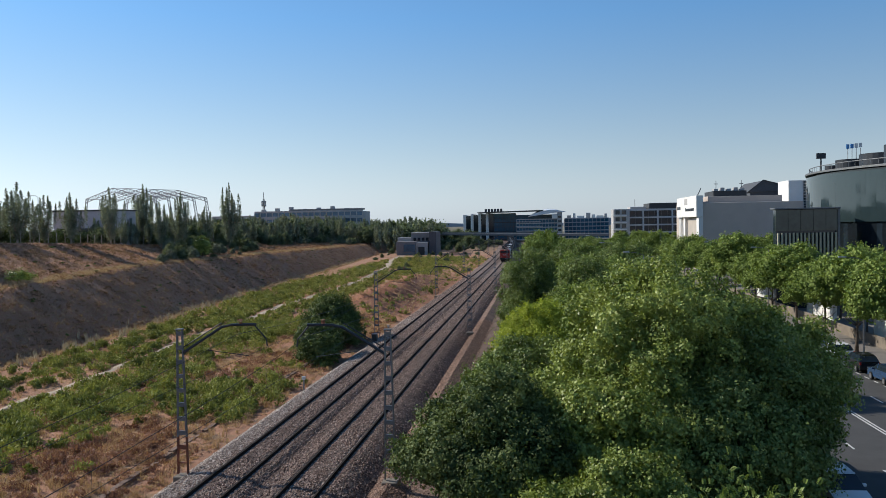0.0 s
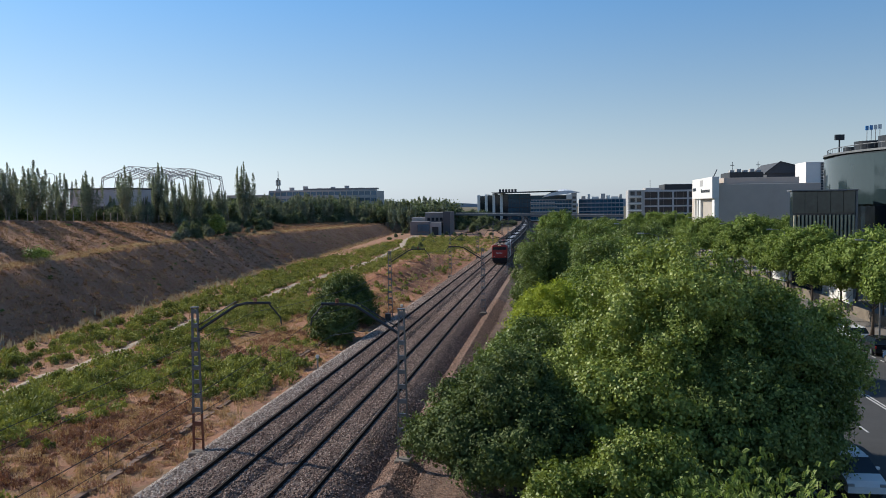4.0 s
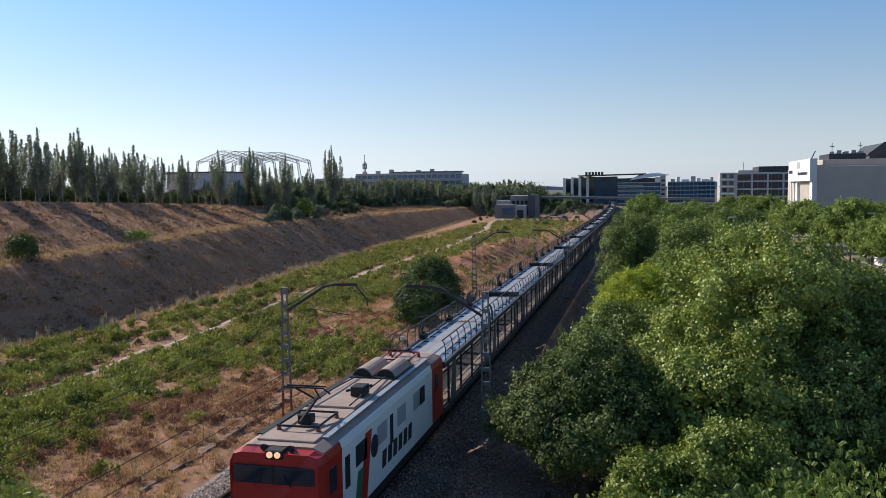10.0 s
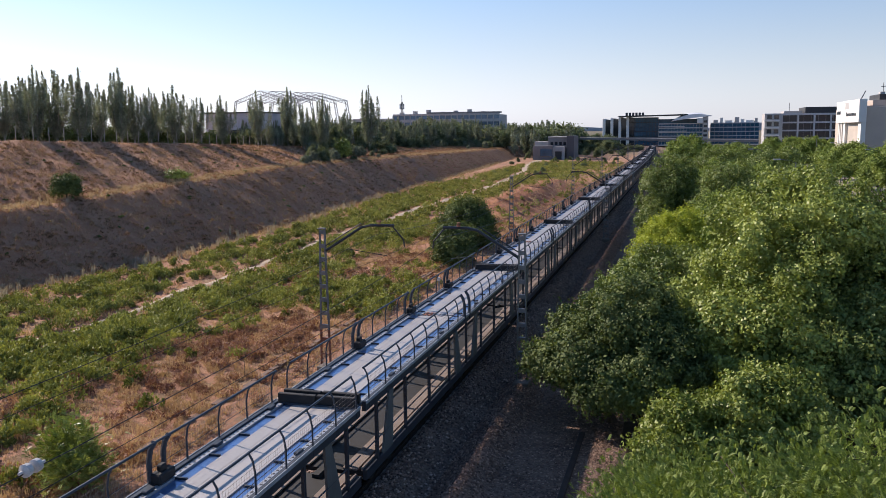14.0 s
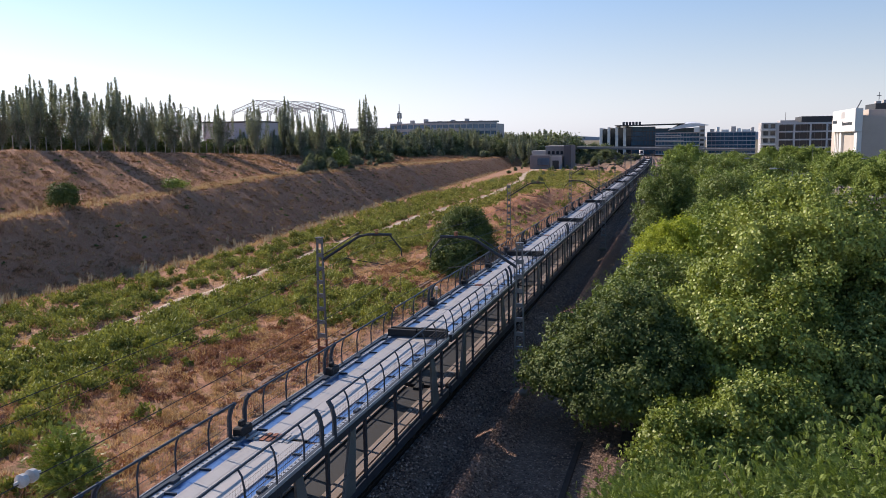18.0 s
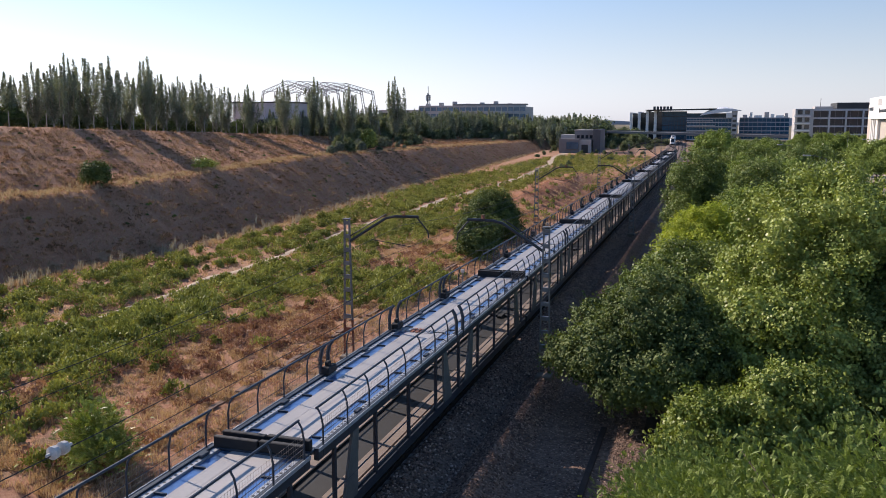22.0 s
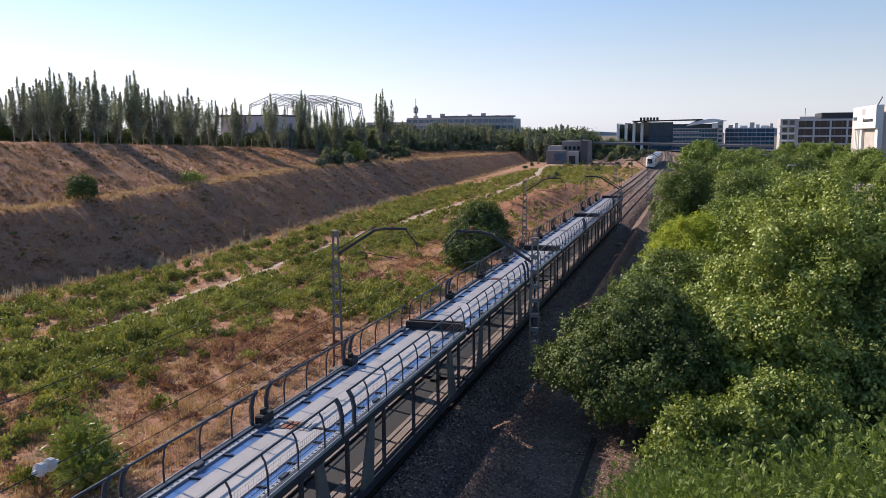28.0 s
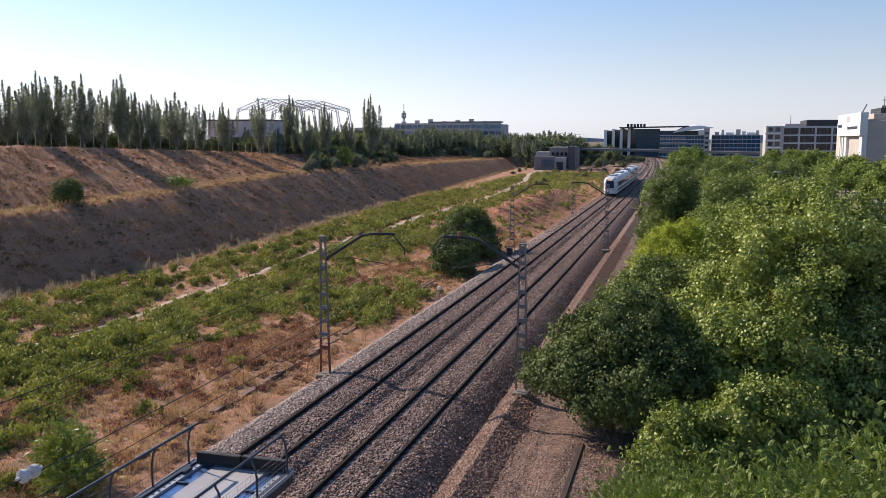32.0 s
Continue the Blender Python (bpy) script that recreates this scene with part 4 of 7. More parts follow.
tagged(part("forecourt", Mesh().box(33.3, -60, -1.3, 140, 420, -0.90), PAVING), "pale paved forecourt in front of the offices", "paving", kind="structure")
tagged(part("garden_wall", Mesh().box(33.0, 40, -1.0, 33.25, 215, 0.25, 0.02), FOOTING), "low grey concrete wall behind the pavement", "wall", kind="structure")

for y0, y1, h in ((69, 76, 1.5), (84, 91, 1.9), (103, 113, 1.7), (126, 138, 1.9)):
    tagged(part("entrance_wall", Mesh().box(34.2, y0, -1.0, 34.6, y1, h, 0.03).box(34.1, y0 - 0.1, h, 34.7, y1 + 0.1, h + 0.12, 0.02), WHITE_WALL), "white rendered wall with coping in front of the offices", "wall", kind="structure")

PAINTS = {"white": plain("white_car_paint", (0.75, 0.75, 0.74), 0.25, 0, 0.05, 1, 10, 0), "silver": plain("silver_car_paint", (0.40, 0.42, 0.45), 0.3, 0.6, 0.08, 1, 10, 0),
          "black": plain("black_car_paint", (0.015, 0.017, 0.02), 0.2, 0, 0.1, 1, 10, 0), "blue": plain("blue_car_paint", (0.03, 0.07, 0.15), 0.22, 0.2, 0.1, 1, 10, 0), "red": plain("red_car_paint", (0.35, 0.03, 0.025), 0.25, 0, 0.1, 1, 10, 0)}
TYRE = plain("tyre_rubber", (0.02, 0.02, 0.02), 0.9)
RIM = plain("alloy_rim", (0.45, 0.45, 0.46), 0.35, 0.8)
TAIL = plain("tail_lamp", (0.45, 0.02, 0.02), 0.25)
PLATE = plain("plate_white", (0.6, 0.6, 0.58), 0.5)


def parked_car(colour, at, label):
    """A hatchback: body with a pinched cabin, four wheels, glass, lamps."""
    t = thing("parked_car", label, "car", at, "parked cars")
    paint = PAINTS[colour]
    side = [(-2.1, 0.32), (-2.12, 0.62), (-2.02, 0.9), (-1.75, 1.02), (-0.9, 1.02), (1.2, 0.96), (1.9, 0.82), (2.1, 0.6), (2.1, 0.32)]
    cabin = [(-1.95, 0.98), (-1.62, 1.36), (-1.2, 1.47), (0.1, 1.47), (0.45, 1.40), (1.25, 0.95)]
    m = Mesh()
    for prof, w0, w1 in ((side, 0.86, 0.86),):
        k = len(prof)
        pts = [(s * (w0 - 0.05 * (z > 0.8) - 0.06 * (abs(y) > 2.05)), -y, z) for s in (-1, 1) for y, z in prof]
        m.add(pts, [tuple(range(k)), tuple(range(k, 2 * k))[::-1]] + [(i, (i + 1) % k, k + (i + 1) % k, k + i)[::-1] for i in range(k)])
    part("body", m, paint, t)
    k = len(cabin)
    wid = lambda z: 0.80 - (z - 0.95) * 0.36
    pts = [(s * wid(z), -y, z) for s in (-1, 1) for y, z in cabin]
    part("cabin_glass", Mesh().add(pts, [tuple(range(k)), tuple(range(k, 2 * k))[::-1]] + [(i, (i + 1) % k, k + (i + 1) % k, k + i)[::-1] for i in range(k)]), GLASS_DARK, t)
    roof = [(-1.5, 1.44), (-1.2, 1.49), (0.1, 1.49), (0.42, 1.425)]
    k = 4
    part("roof", Mesh().add([(s * 0.605, -y, z) for s in (-1, 1) for y, z in roof], [(i, i + 1, k + i + 1, k + i)[::-1] for i in range(3)]), paint, t)
    for s in (-1, 1):
        part("pillar", Mesh().beam((s * 0.75, -0.25, 1.0), (s * 0.62, -0.25, 1.46), 0.05, 0.12, (0, 1, 0)), paint, t)
        for y in (-1.3, 1.28):
            w = part("wheel", Mesh().tube([(s * 0.68, y, 0.32), (s * 0.88, y, 0.32)], 0.32, 16), TYRE, t)
            part("rim", Mesh().tube([(s * 0.87, y, 0.32), (s * 0.893, y, 0.32)], 0.20, 12), RIM, w)
        part("tail_light", Mesh().box(s * 0.82 - 0.06 - s * 0.06, 2.05, 0.72, s * 0.82 + 0.06 - s * 0.06, 2.11, 0.92, 0.015), TAIL, t)
        part("headlight", Mesh().box(s * 0.66 - 0.14, -2.11, 0.6, s * 0.66 + 0.14, -2.03, 0.74, 0.02), RIM, t)
        part("door_mirror", Mesh().box(s * 0.92 - 0.09, -0.72, 0.95, s * 0.92 + 0.09, -0.58, 1.08, 0.02), paint, t)
    part("number_plate", Mesh().box(-0.26, 2.10, 0.5, 0.26, 2.125, 0.61), PLATE, t)
    return t


for c, x, y, rz, lab in (("blue", 26.95, 68.8, 180, "dark blue hatchback parked at the kerb"), ("black", 27.0, 74.7, 180, "black hatchback parked at the kerb"), ("white", 27.2, 81.0, 180, "white hatchback parked at the kerb"),
                         ("silver", 27.4, 87.6, 180, "silver hatchback parked under the trees"), ("red", 27.5, 131, 180, "red car parked farther up the road"), ("white", 27.5, 124, 180, "white car parked farther up the road"),
                         ("silver", 27.5, 118, 180, "silver car parked farther up the road"), ("black", 13.2, 45.5, 0, "dark car parked in the tree shade"), ("white", 13.3, 39.6, 0, "white car parked in the tree shade"), ("blue", 27.0, 62.8, 180, "blue car parked at the kerb")):
    parked_car(c, pose(x, y, -0.96, 0, 0, rz), lab)


def street_lamp(at, h, label):
    t = thing("street_lamp", label, "street lamp", at, "street lamps")
    part("pole", Mesh().tube([(0, 0, 0), (0, 0, h * 0.5), (0, 0, h)], [0.09, 0.07, 0.05], 8), STEEL, t)
    part("arm", Mesh().tube([(0, 0, h), (-0.6, 0, h + 0.25), (-1.6, 0, h + 0.35)], 0.035, 6), STEEL, t)
    part("lamp_head", Mesh().box(-2.2, -0.14, h + 0.27, -1.5, 0.14, h + 0.42, 0.04), RIM, t, "flat grey lamp head")
    return t


for x, y, h in ((29.2, 112, 9), (29.2, 143, 9), (29.2, 80, 9), (29.2, 176, 9.5), (30, 215, 10), (11.0, 92, 9.3), (11.0, 128, 9.5), (11.0, 165, 10)):
    street_lamp(pose(x, y, -0.9), h, "grey street lamp leaning over the road")
street_lamp(pose(-93, 146, plateau(-93, 146)), 9.0, "grey street lamp behind the poplars")

# ---- buildings ----


def facade(t, a0, a1, at, z0, z1, floors, bays, axis, glass, wall, inset=0.35, pier=0.5, band=0.9, top=1.0):
    """Panes between floor bands and piers. axis x: faces the bridge; axis y: faces the line."""
    def put(name, u0, u1, v0, v1, d0, d1, mat):
        if axis == "x":
            part(name, Mesh().box(u0, at + d0, v0, u1, at + d1, v1), mat, t)
        else:
            part(name, Mesh().box(at + d0, u0, v0, at + d1, u1, v1), mat, t)
    fh = (z1 - top - z0) / floors
    bw = (a1 - a0) / bays
    for f in range(floors):
        za = z0 + f * fh
        put("floor_band", a0, a1, za, za + band, 0.0, 0.6, wall)
        for k in range(bays):
            put("pane", a0 + k * bw + pier / 2, a0 + (k + 1) * bw - pier / 2, za + band, za + fh, inset, inset + 0.1, glass)
    put("parapet", a0, a1, z1 - top, z1, 0.0, 0.6, wall)
    for k in range(bays + 1):
        put("pier", a0 + k * bw - pier / 2, a0 + k * bw + pier / 2, z0, z1 - top, -0.06, 0.6, wall)


def box_thing(t, name, x0, y0, z0, x1, y1, z1, mat, c=0.05, label=""):
    return part(name, Mesh().box(x0, y0, z0, x1, y1, z1, c), mat, t, label)


# white-fronted office with a tall recess
wb = thing("white_office", "white and grey windowless office block with deep entrance recess", "building")
X0, Y0, TOPW = 40.2, 220.0, 18.5
box_thing(wb, "body", X0 + 1.1, Y0 + 0.3, -1, 66, Y0 + 42, TOPW - 1.9, WARM_WALL, 0.1)
box_thing(wb, "upper_storey", X0 + 3.2, Y0 + 4.5, TOPW - 1.9, 62, Y0 + 40, TOPW - 0.2, WARM_WALL)
box_thing(wb, "corner_pier", X0, Y0, -1, X0 + 1.1, Y0 + 3.2, TOPW - 0.6, WHITE_WALL)
box_thing(wb, "front_pier", X0, Y0 + 20.5, -1, X0 + 1.1, Y0 + 23, TOPW - 5.5, WHITE_WALL)
box_thing(wb, "lintel", X0 - 0.6, Y0 - 0.2, TOPW - 5.5, X0 + 1.1, Y0 + 30.5, TOPW, WHITE_WALL)
box_thing(wb, "recess_wall", X0 + 0.7, Y0 + 3.2, -1, X0 + 1.1, Y0 + 20.5, TOPW - 5.5, BEIGE_WALL)
for k in range(3):
    box_thing(wb, "fin", X0, Y0 + 25.2 + k * 2.2, -1, X0 + 1.08, Y0 + 26.0 + k * 2.2, TOPW - 5.5, WHITE_WALL)
box_thing(wb, "roof_opening", X0 - 0.62, Y0 + 13, TOPW - 2.2, X0 - 0.5, Y0 + 18, TOPW - 0.5, GREY_WALL)
box_thing(wb, "side_opening", X0 - 0.62, Y0 + 24, TOPW - 3.4, X0 - 0.5, Y0 + 30, TOPW - 2.4, GLASS_DARK)
for k in range(9):
    box_thing(wb, "sign_bar", X0 - 0.68, Y0 + 3.0 + k * 1.5, TOPW - 3.9, X0 - 0.6, Y0 + 4.0 + k * 1.5, TOPW - 3.2 + 0.3 * (k == 8), DARK_STEEL, 0.01, "dark sign lettering too small to read")
box_thing(wb, "roof_plant", 45.5, Y0 + 8, TOPW - 0.2, 54, Y0 + 20, TOPW + 1.3, DARK_STEEL)
for k in range(5):
    box_thing(wb, "roof_unit", 45.8 + k * 1.7, Y0 + 9, TOPW + 1.3, 46.9 + k * 1.7, Y0 + 11, TOPW + 1.9 + 0.3 * (k % 2), GREY_WALL)
for x in (47.0, 53.6):
    part("aerial", Mesh().tube([(x, Y0 + 12, TOPW + 1.3), (x, Y0 + 12, TOPW + 4.2)], 0.08, 6).tube([(x - 0.5, Y0 + 12, TOPW + 3.3), (x + 0.5, Y0 + 12, TOPW + 3.3)], 0.1, 5), STEEL, wb)
part("crane_jib", Mesh().beam((42.5, Y0 + 15, TOPW), (43.6, Y0 + 15, TOPW + 2.4), 0.25, 0.25), STEEL, wb)
for k in range(4):
    box_thing(wb, "louvre", 57 + 0.05, Y0 - 0.12, 2.2 + k * 0.9, 63.5, Y0 - 0.004, 2.7 + k * 0.9, DARK_STEEL, 0.01)

# dark pitched roof and white block behind
pb = thing("pitched_roof_hall", "dark slate pitched roof of a hall behind", "building")
SLATE = plain("slate_roof", (0.07, 0.075, 0.085), 0.8)
box_thing(pb, "body", 63, 262, -1, 78, 285, 20.6, SLATE)
part("roof", Mesh().add([(62.5, 261.5, 20.4), (78.5, 261.5, 20.6), (78.5, 285, 20.6), (62.5, 285, 20.4), (66.8, 261.5, 23.8), (66.8, 285, 23.8)], [(0, 1, 4), (1, 2, 5, 4), (2, 3, 5), (3, 0, 4, 5), (0, 3, 2, 1)]), SLATE, pb)
part("roof_edge", Mesh().beam((62.4, 261.4, 20.5), (66.8, 261.4, 23.9), 0.3, 0.25).beam((66.8, 261.4, 23.9), (78.6, 261.4, 20.7), 0.3, 0.25), DARK_STEEL, pb)
wt_ = thing("white_block", "white stair block with dark slit windows", "building")
box_thing(wt_, "body", 66.3, 234, -1, 73, 244, 22.4, WHITE_WALL)
box_thing(wt_, "window_strip", 70.0, 233.85, 12.0, 70.9, 233.995, 22.3, GREY_WALL, 0.01)
for k in range(13):
    box_thing(wt_, "slit_window", 70.15, 233.75, 21.6 - k * 0.75, 70.75, 233.845, 22.15 - k * 0.75, GLASS_DARK, 0.01)

# glass pavilion with upright fins
gp = thing("glass_pavilion", "low dark glass pavilion with pale upright fins", "building")
PX0, PX1, PY, PZ = 33.5, 42.4, 125.0, 13.4
box_thing(gp, "core", PX0 + 0.4, PY + 0.8, -1, PX1 - 0.2, PY + 2.4, PZ, GLASS_DARK)
box_thing(gp, "roof_edge", PX0, PY, PZ, PX1 + 0.2, PY + 2.6, PZ + 0.22, STEEL)
box_thing(gp, "corner_post", PX1 - 0.15, PY + 0.1, -1, PX1 + 0.15, PY + 0.4, PZ, STEEL)
SMOKED = plain("smoked_glass", (0.05, 0.065, 0.055), 0.1, 0, 0.3, 0.4, 2, 0)
for k in range(5):
    box_thing(gp, "upper_pane", PX0 + 0.2 + k * 1.74, PY + 0.3, 10.3, PX0 + 1.9 + k * 1.74, PY + 0.5, PZ - 0.05, SMOKED, 0.01)
FIN = plain("pale_fin", (0.46, 0.42, 0.29), 0.6)
fin = Mesh().box(-0.12, -0.35, 3.5, 0.12, 0.0, 10.0, 0.02).mesh("fin", FIN)
for k in range(16):
    part("fin", fin, FIN, gp, at=pose(PX0 + 0.6 + k * 0.53, PY + 0.72, 0))

# round glass headquarters
rb = thing("round_office", "round mirror-glass office tower, dark reflection painted on its lower panes", "building", pose(60.1 * 1.35, 102 * 1.35, 12 - 13 * 1.35) @ Matrix.Scale(1.35, 4))
PALE = plain("pale_green_glass", (0.035, 0.055, 0.06), 0.05, 0.25, 0.1, 0.2, 1.0, 0)
# lower panes: the dark mirrored surroundings are put into a black, dull glass
DARK_MIRROR_GLASS = plain("glass_with_dark_reflection", (0.012, 0.016, 0.02), 0.08, 0, 0.3, 0.2, 1.0, 0)
DARK_MIRROR_GLASS.node_tree.nodes["Principled BSDF"].inputs["Specular IOR Level"].default_value = 0.22
DRUM = plain("drum_metal", (0.022, 0.025, 0.03), 0.45, 0.2)
RADIUS, HR = 28.0, 18.5


def ring_panel(a0, a1, z0, z1, r0, r1):
    p = [(r * math.cos(a), r * math.sin(a), z) for a in (a0, a1) for r in (r0, r1) for z in (z0, z1)]
    return Mesh().add(p, [(0, 1, 3, 2), (4, 6, 7, 5), (0, 4, 5, 1), (2, 3, 7, 6), (0, 2, 6, 4), (1, 5, 7, 3)])


part("core", Mesh().tube([(0, 0, 0), (0, 0, HR - 0.3)], RADIUS - 0.6, 72), GLASS_DARK, rb)
PN = 84
for k in range(PN):
    a0, a1 = radians(130 + k * 1.5 + 0.004), radians(130 + k * 1.5 + 1.496)
    part("upper_panel", ring_panel(a0, a1, 12.6, HR - 0.5, RADIUS - 0.5, RADIUS), PALE, rb)
    part("glass_panel", ring_panel(a0, a1, 6.3, 12.4, RADIUS - 0.5, RADIUS - 0.05), DARK_MIRROR_GLASS if k % 7 else GLASS_DARK, rb)
    part("glass_panel", ring_panel(a0, a1, 0.2, 6.1, RADIUS - 0.5, RADIUS - 0.05), GLASS_DARK if k % 5 == 0 else DARK_MIRROR_GLASS, rb)
part("roof_rim", Mesh().tube([(0, 0, HR - 0.22), (0, 0, HR)], RADIUS + 0.1, 72), STEEL, rb)
for k in range(70):
    a = radians(105 + k * 2.4)
    part("rail_post", Mesh().tube([(27.6 * math.cos(a), 27.6 * math.sin(a), HR), (27.6 * math.cos(a), 27.6 * math.sin(a), HR + 0.62)], 0.02, 5), STEEL, rb)
part("roof_rail", Mesh().tube([(27.6 * math.cos(radians(105 + k * 2.4)), 27.6 * math.sin(radians(105 + k * 2.4)), HR + 0.62) for k in range(70)], 0.05, 5), STEEL, rb)
for x, y, r, h in ((-22.9, 9.6, 1.1, 1.2), (-21.4, 7.4, 2.0, 1.75), (-19.6, 1.6, 3.0, 2.0), (-19, -8, 4.4, 2.3), (-14, -16, 5, 2.6)):
    part("cooling_drum", Mesh().tube([(x, y, HR - 0.3), (x, y, HR + h)], r, 28), DRUM, rb)
part("mast", Mesh().tube([(-24.2, 10.5, HR), (-24.2, 10.5, HR + 2.5)], 0.10, 6).box(-24.75, 10.3, HR + 2.2, -23.65, 10.7, HR + 2.9), DARK_STEEL, rb)
FLAG = plain("blue_sign", (0.10, 0.28, 0.55), 0.5)
for k in range(4):
    part("roof_letter", Mesh().box(-22.3 + k * 0.5, 7, HR + 3.1 + k * 0.05, -21.93 + k * 0.5, 7.12, HR + 3.65 + k * 0.05), FLAG if k < 2 else RIM, rb, "blue and white rooftop sign panel")
    part("sign_post", Mesh().tube([(-22.1 + k * 0.5, 7.06, HR), (-22.1 + k * 0.5, 7.06, HR + 3.2)], 0.04, 5), STEEL, rb)

# banded office farther on
PALE_BAND = plain("pale_floor_bands", (0.50, 0.49, 0.49), 0.8, 0, 0.1, 0.3, 6, 0.05)
bo = thing("banded_office", "grey office block with dark ribbon windows", "building")
box_thing(bo, "core", 34.6, 331.2, -1, 56, 352, 16.4, GREY_WALL)
facade(bo, 34.0, 56.0, 330.0, -1.0, 17.0, 6, 4, "x", GLASS_DARK, PALE_BAND, 0.4, 0.6, 0.55, 0.7)
for k in range(8):
    box_thing(bo, "mullion", 36.5 + k * 2.45, 330.28, -1, 36.6 + k * 2.45, 330.39, 16.2, STEEL, 0.01)
box_thing(bo, "stair_tower", 28.0, 328.5, -1, 34.0, 340, 17.0, GREY_WALL)
for k in range(6):
    box_thing(bo, "balcony_slab", 27.6, 327.4, 1.2 + k * 2.6, 33.0, 328.49, 1.6 + k * 2.6, WHITE_WALL, 0.02)
    for j in range(2):
        box_thing(bo, "slot", 28.8 + j * 2.4, 328.38, 2.0 + k * 2.6, 30.4 + j * 2.4, 328.49, 3.5 + k * 2.6, GLASS_DARK, 0.01)
box_thing(bo, "penthouse", 42.0, 332, 17.0, 56, 350, 19.2, plain("louvre_dark", (0.04, 0.042, 0.045), 0.7))
box_thing(bo, "roof_plant", 35, 334, 16.4, 41, 345, 17.9, GREY_WALL)
part("aerial", Mesh().tube([(37, 336, 17.9), (37, 336, 21)], 0.1, 5), STEEL, bo)
box_thing(bo, "canopy", 27, 318, 3.5, 38, 326, 4.0, WHITE_WALL)
for x in (27.6, 37.4):
    part("canopy_post", Mesh().tube([(x, 319, -1), (x, 319, 3.5)], 0.15, 6), STEEL, bo)

# big glass campus behind the road bridge
gb = thing("glass_campus", "large blue glass office campus with white piers and roof canopy", "building")
YA = 620.0
DEEP = plain("deep_blue_glass", (0.03, 0.10, 0.16), 0.08, 0.0, 0.4, 0.12, 0.6, 0.0)
DEEP.node_tree.nodes["Principled BSDF"].inputs["Specular IOR Level"].default_value = 0.25
box_thing(gb, "glass_body", -37, YA + 1.2, 0, 12, YA + 40, 18.6, DEEP)
for k in range(4):
    xx = -57 + k * 5.6
    box_thing(gb, "white_pier", xx, YA - 3, 0, xx + 1.9, YA + 30, 19.3 + 0.5 * k, WHITE_WALL)
    box_thing(gb, "glass_bay", xx + 1.9, YA, 0, xx + 5.6, YA + 30, 18.6 + 0.5 * k, GLASS_DARK)
facade(gb, -38, -18, YA, 0, 20.0, 6, 10, "x", DEEP, DARK_STEEL, 0.2, 0.12, 0.3, 0.4)
facade(gb, -17.5, 12, YA - 6, 0, 15.5, 5, 14, "x", DEEP, PALE_BAND, 0.3, 0.12, 0.7, 0.6)
part("roof_canopy", Mesh().add([(x, y, z + d) for d in (0, 0.5) for x, y, z in ((-46, YA - 8, 20.6), (2, YA - 8, 21.4), (2, YA + 30, 21.4), (-46, YA + 30, 20.6))], [(3, 2, 1, 0), (4, 5, 6, 7), (0, 1, 5, 4), (1, 2, 6, 5), (2, 3, 7, 6), (3, 0, 4, 7)]), DARK_STEEL, gb)
for k in range(6):
    box_thing(gb, "chimney", -41.5 + k * 2.3, YA + 6, 21.0, -39.9 + k * 2.3, YA + 8, 23.6, DARK_STEEL)
sw = Mesh()
sec = [(-9 + 27 * u, 16.9 + 4.6 * u - 1.2 * u * u, 0.3 + 2.4 * math.sin(math.pi * min(1, u * 1.05)) ** 0.8) for u in [i / 12 for i in range(13)]]
sw.v = [(x, y, z + dz * f) for x, z, dz in sec for y, f in ((YA - 9, 0), (YA + 25, 0.6), (YA - 9, 1.0), (YA + 25, 1.6))]
for i in range(12):
    a = i * 4
    sw.f += [(a + 2, a + 3, a + 7, a + 6), (a, a + 4, a + 5, a + 1), (a, a + 2, a + 6, a + 4), (a + 1, a + 5, a + 7, a + 3)]
sw.f += [(0, 1, 3, 2), (48, 50, 51, 49)]
part("swept_roof", sw, plain("pale_metal_roof", (0.70, 0.71, 0.73), 0.5, 0.1), gb)
for k in range(4):
    box_thing(gb, "terrace_slab", -17.8, YA - 7.2, 3.2 + k * 3.3, 4.5 - 1.5 * k, YA - 6.02, 3.7 + k * 3.3, PALE_BAND, 0.03)
box_thing(gb, "white_gable", 8.2, YA - 8.5, 15.5, 12.0, YA - 6.2, 19.0, WHITE_WALL, 0.05)
box_thing(gb, "stair_tower", 12.0, YA - 8, 0, 15.6, YA, 20.2, GREY_WALL)
for k in range(5):
    box_thing(gb, "stair_window", 12.6, YA - 8.12, 3 + k * 3.2, 15.0, YA - 8.0, 4.6 + k * 3.2, GLASS_DARK, 0.01)

# white-banded lab next to it
lb = thing("lab_building", "blue glass building with white floor bands and roof stacks", "building")
facade(lb, 18, 51, 640, 0, 15.8, 5, 11, "x", DEEP, PALE_BAND, 0.3, 0.15, 0.6, 0.6)
box_thing(lb, "core", 18.2, 641.2, 0, 51, 670, 15.2, GREY_WALL)
for k, (x, w, h) in enumerate(((20, 3, 2.6), (24.5, 2, 4.2), (28, 5, 2.2), (34.5, 3.2, 4.4), (39, 2.2, 3.0), (42.5, 5, 2.2), (48.2, 2, 3.6))):
    box_thing(lb, "vent_tower", x, 644, 15.2, x + w, 650, 15.2 + h, WHITE_WALL if k % 3 else GREY_WALL)

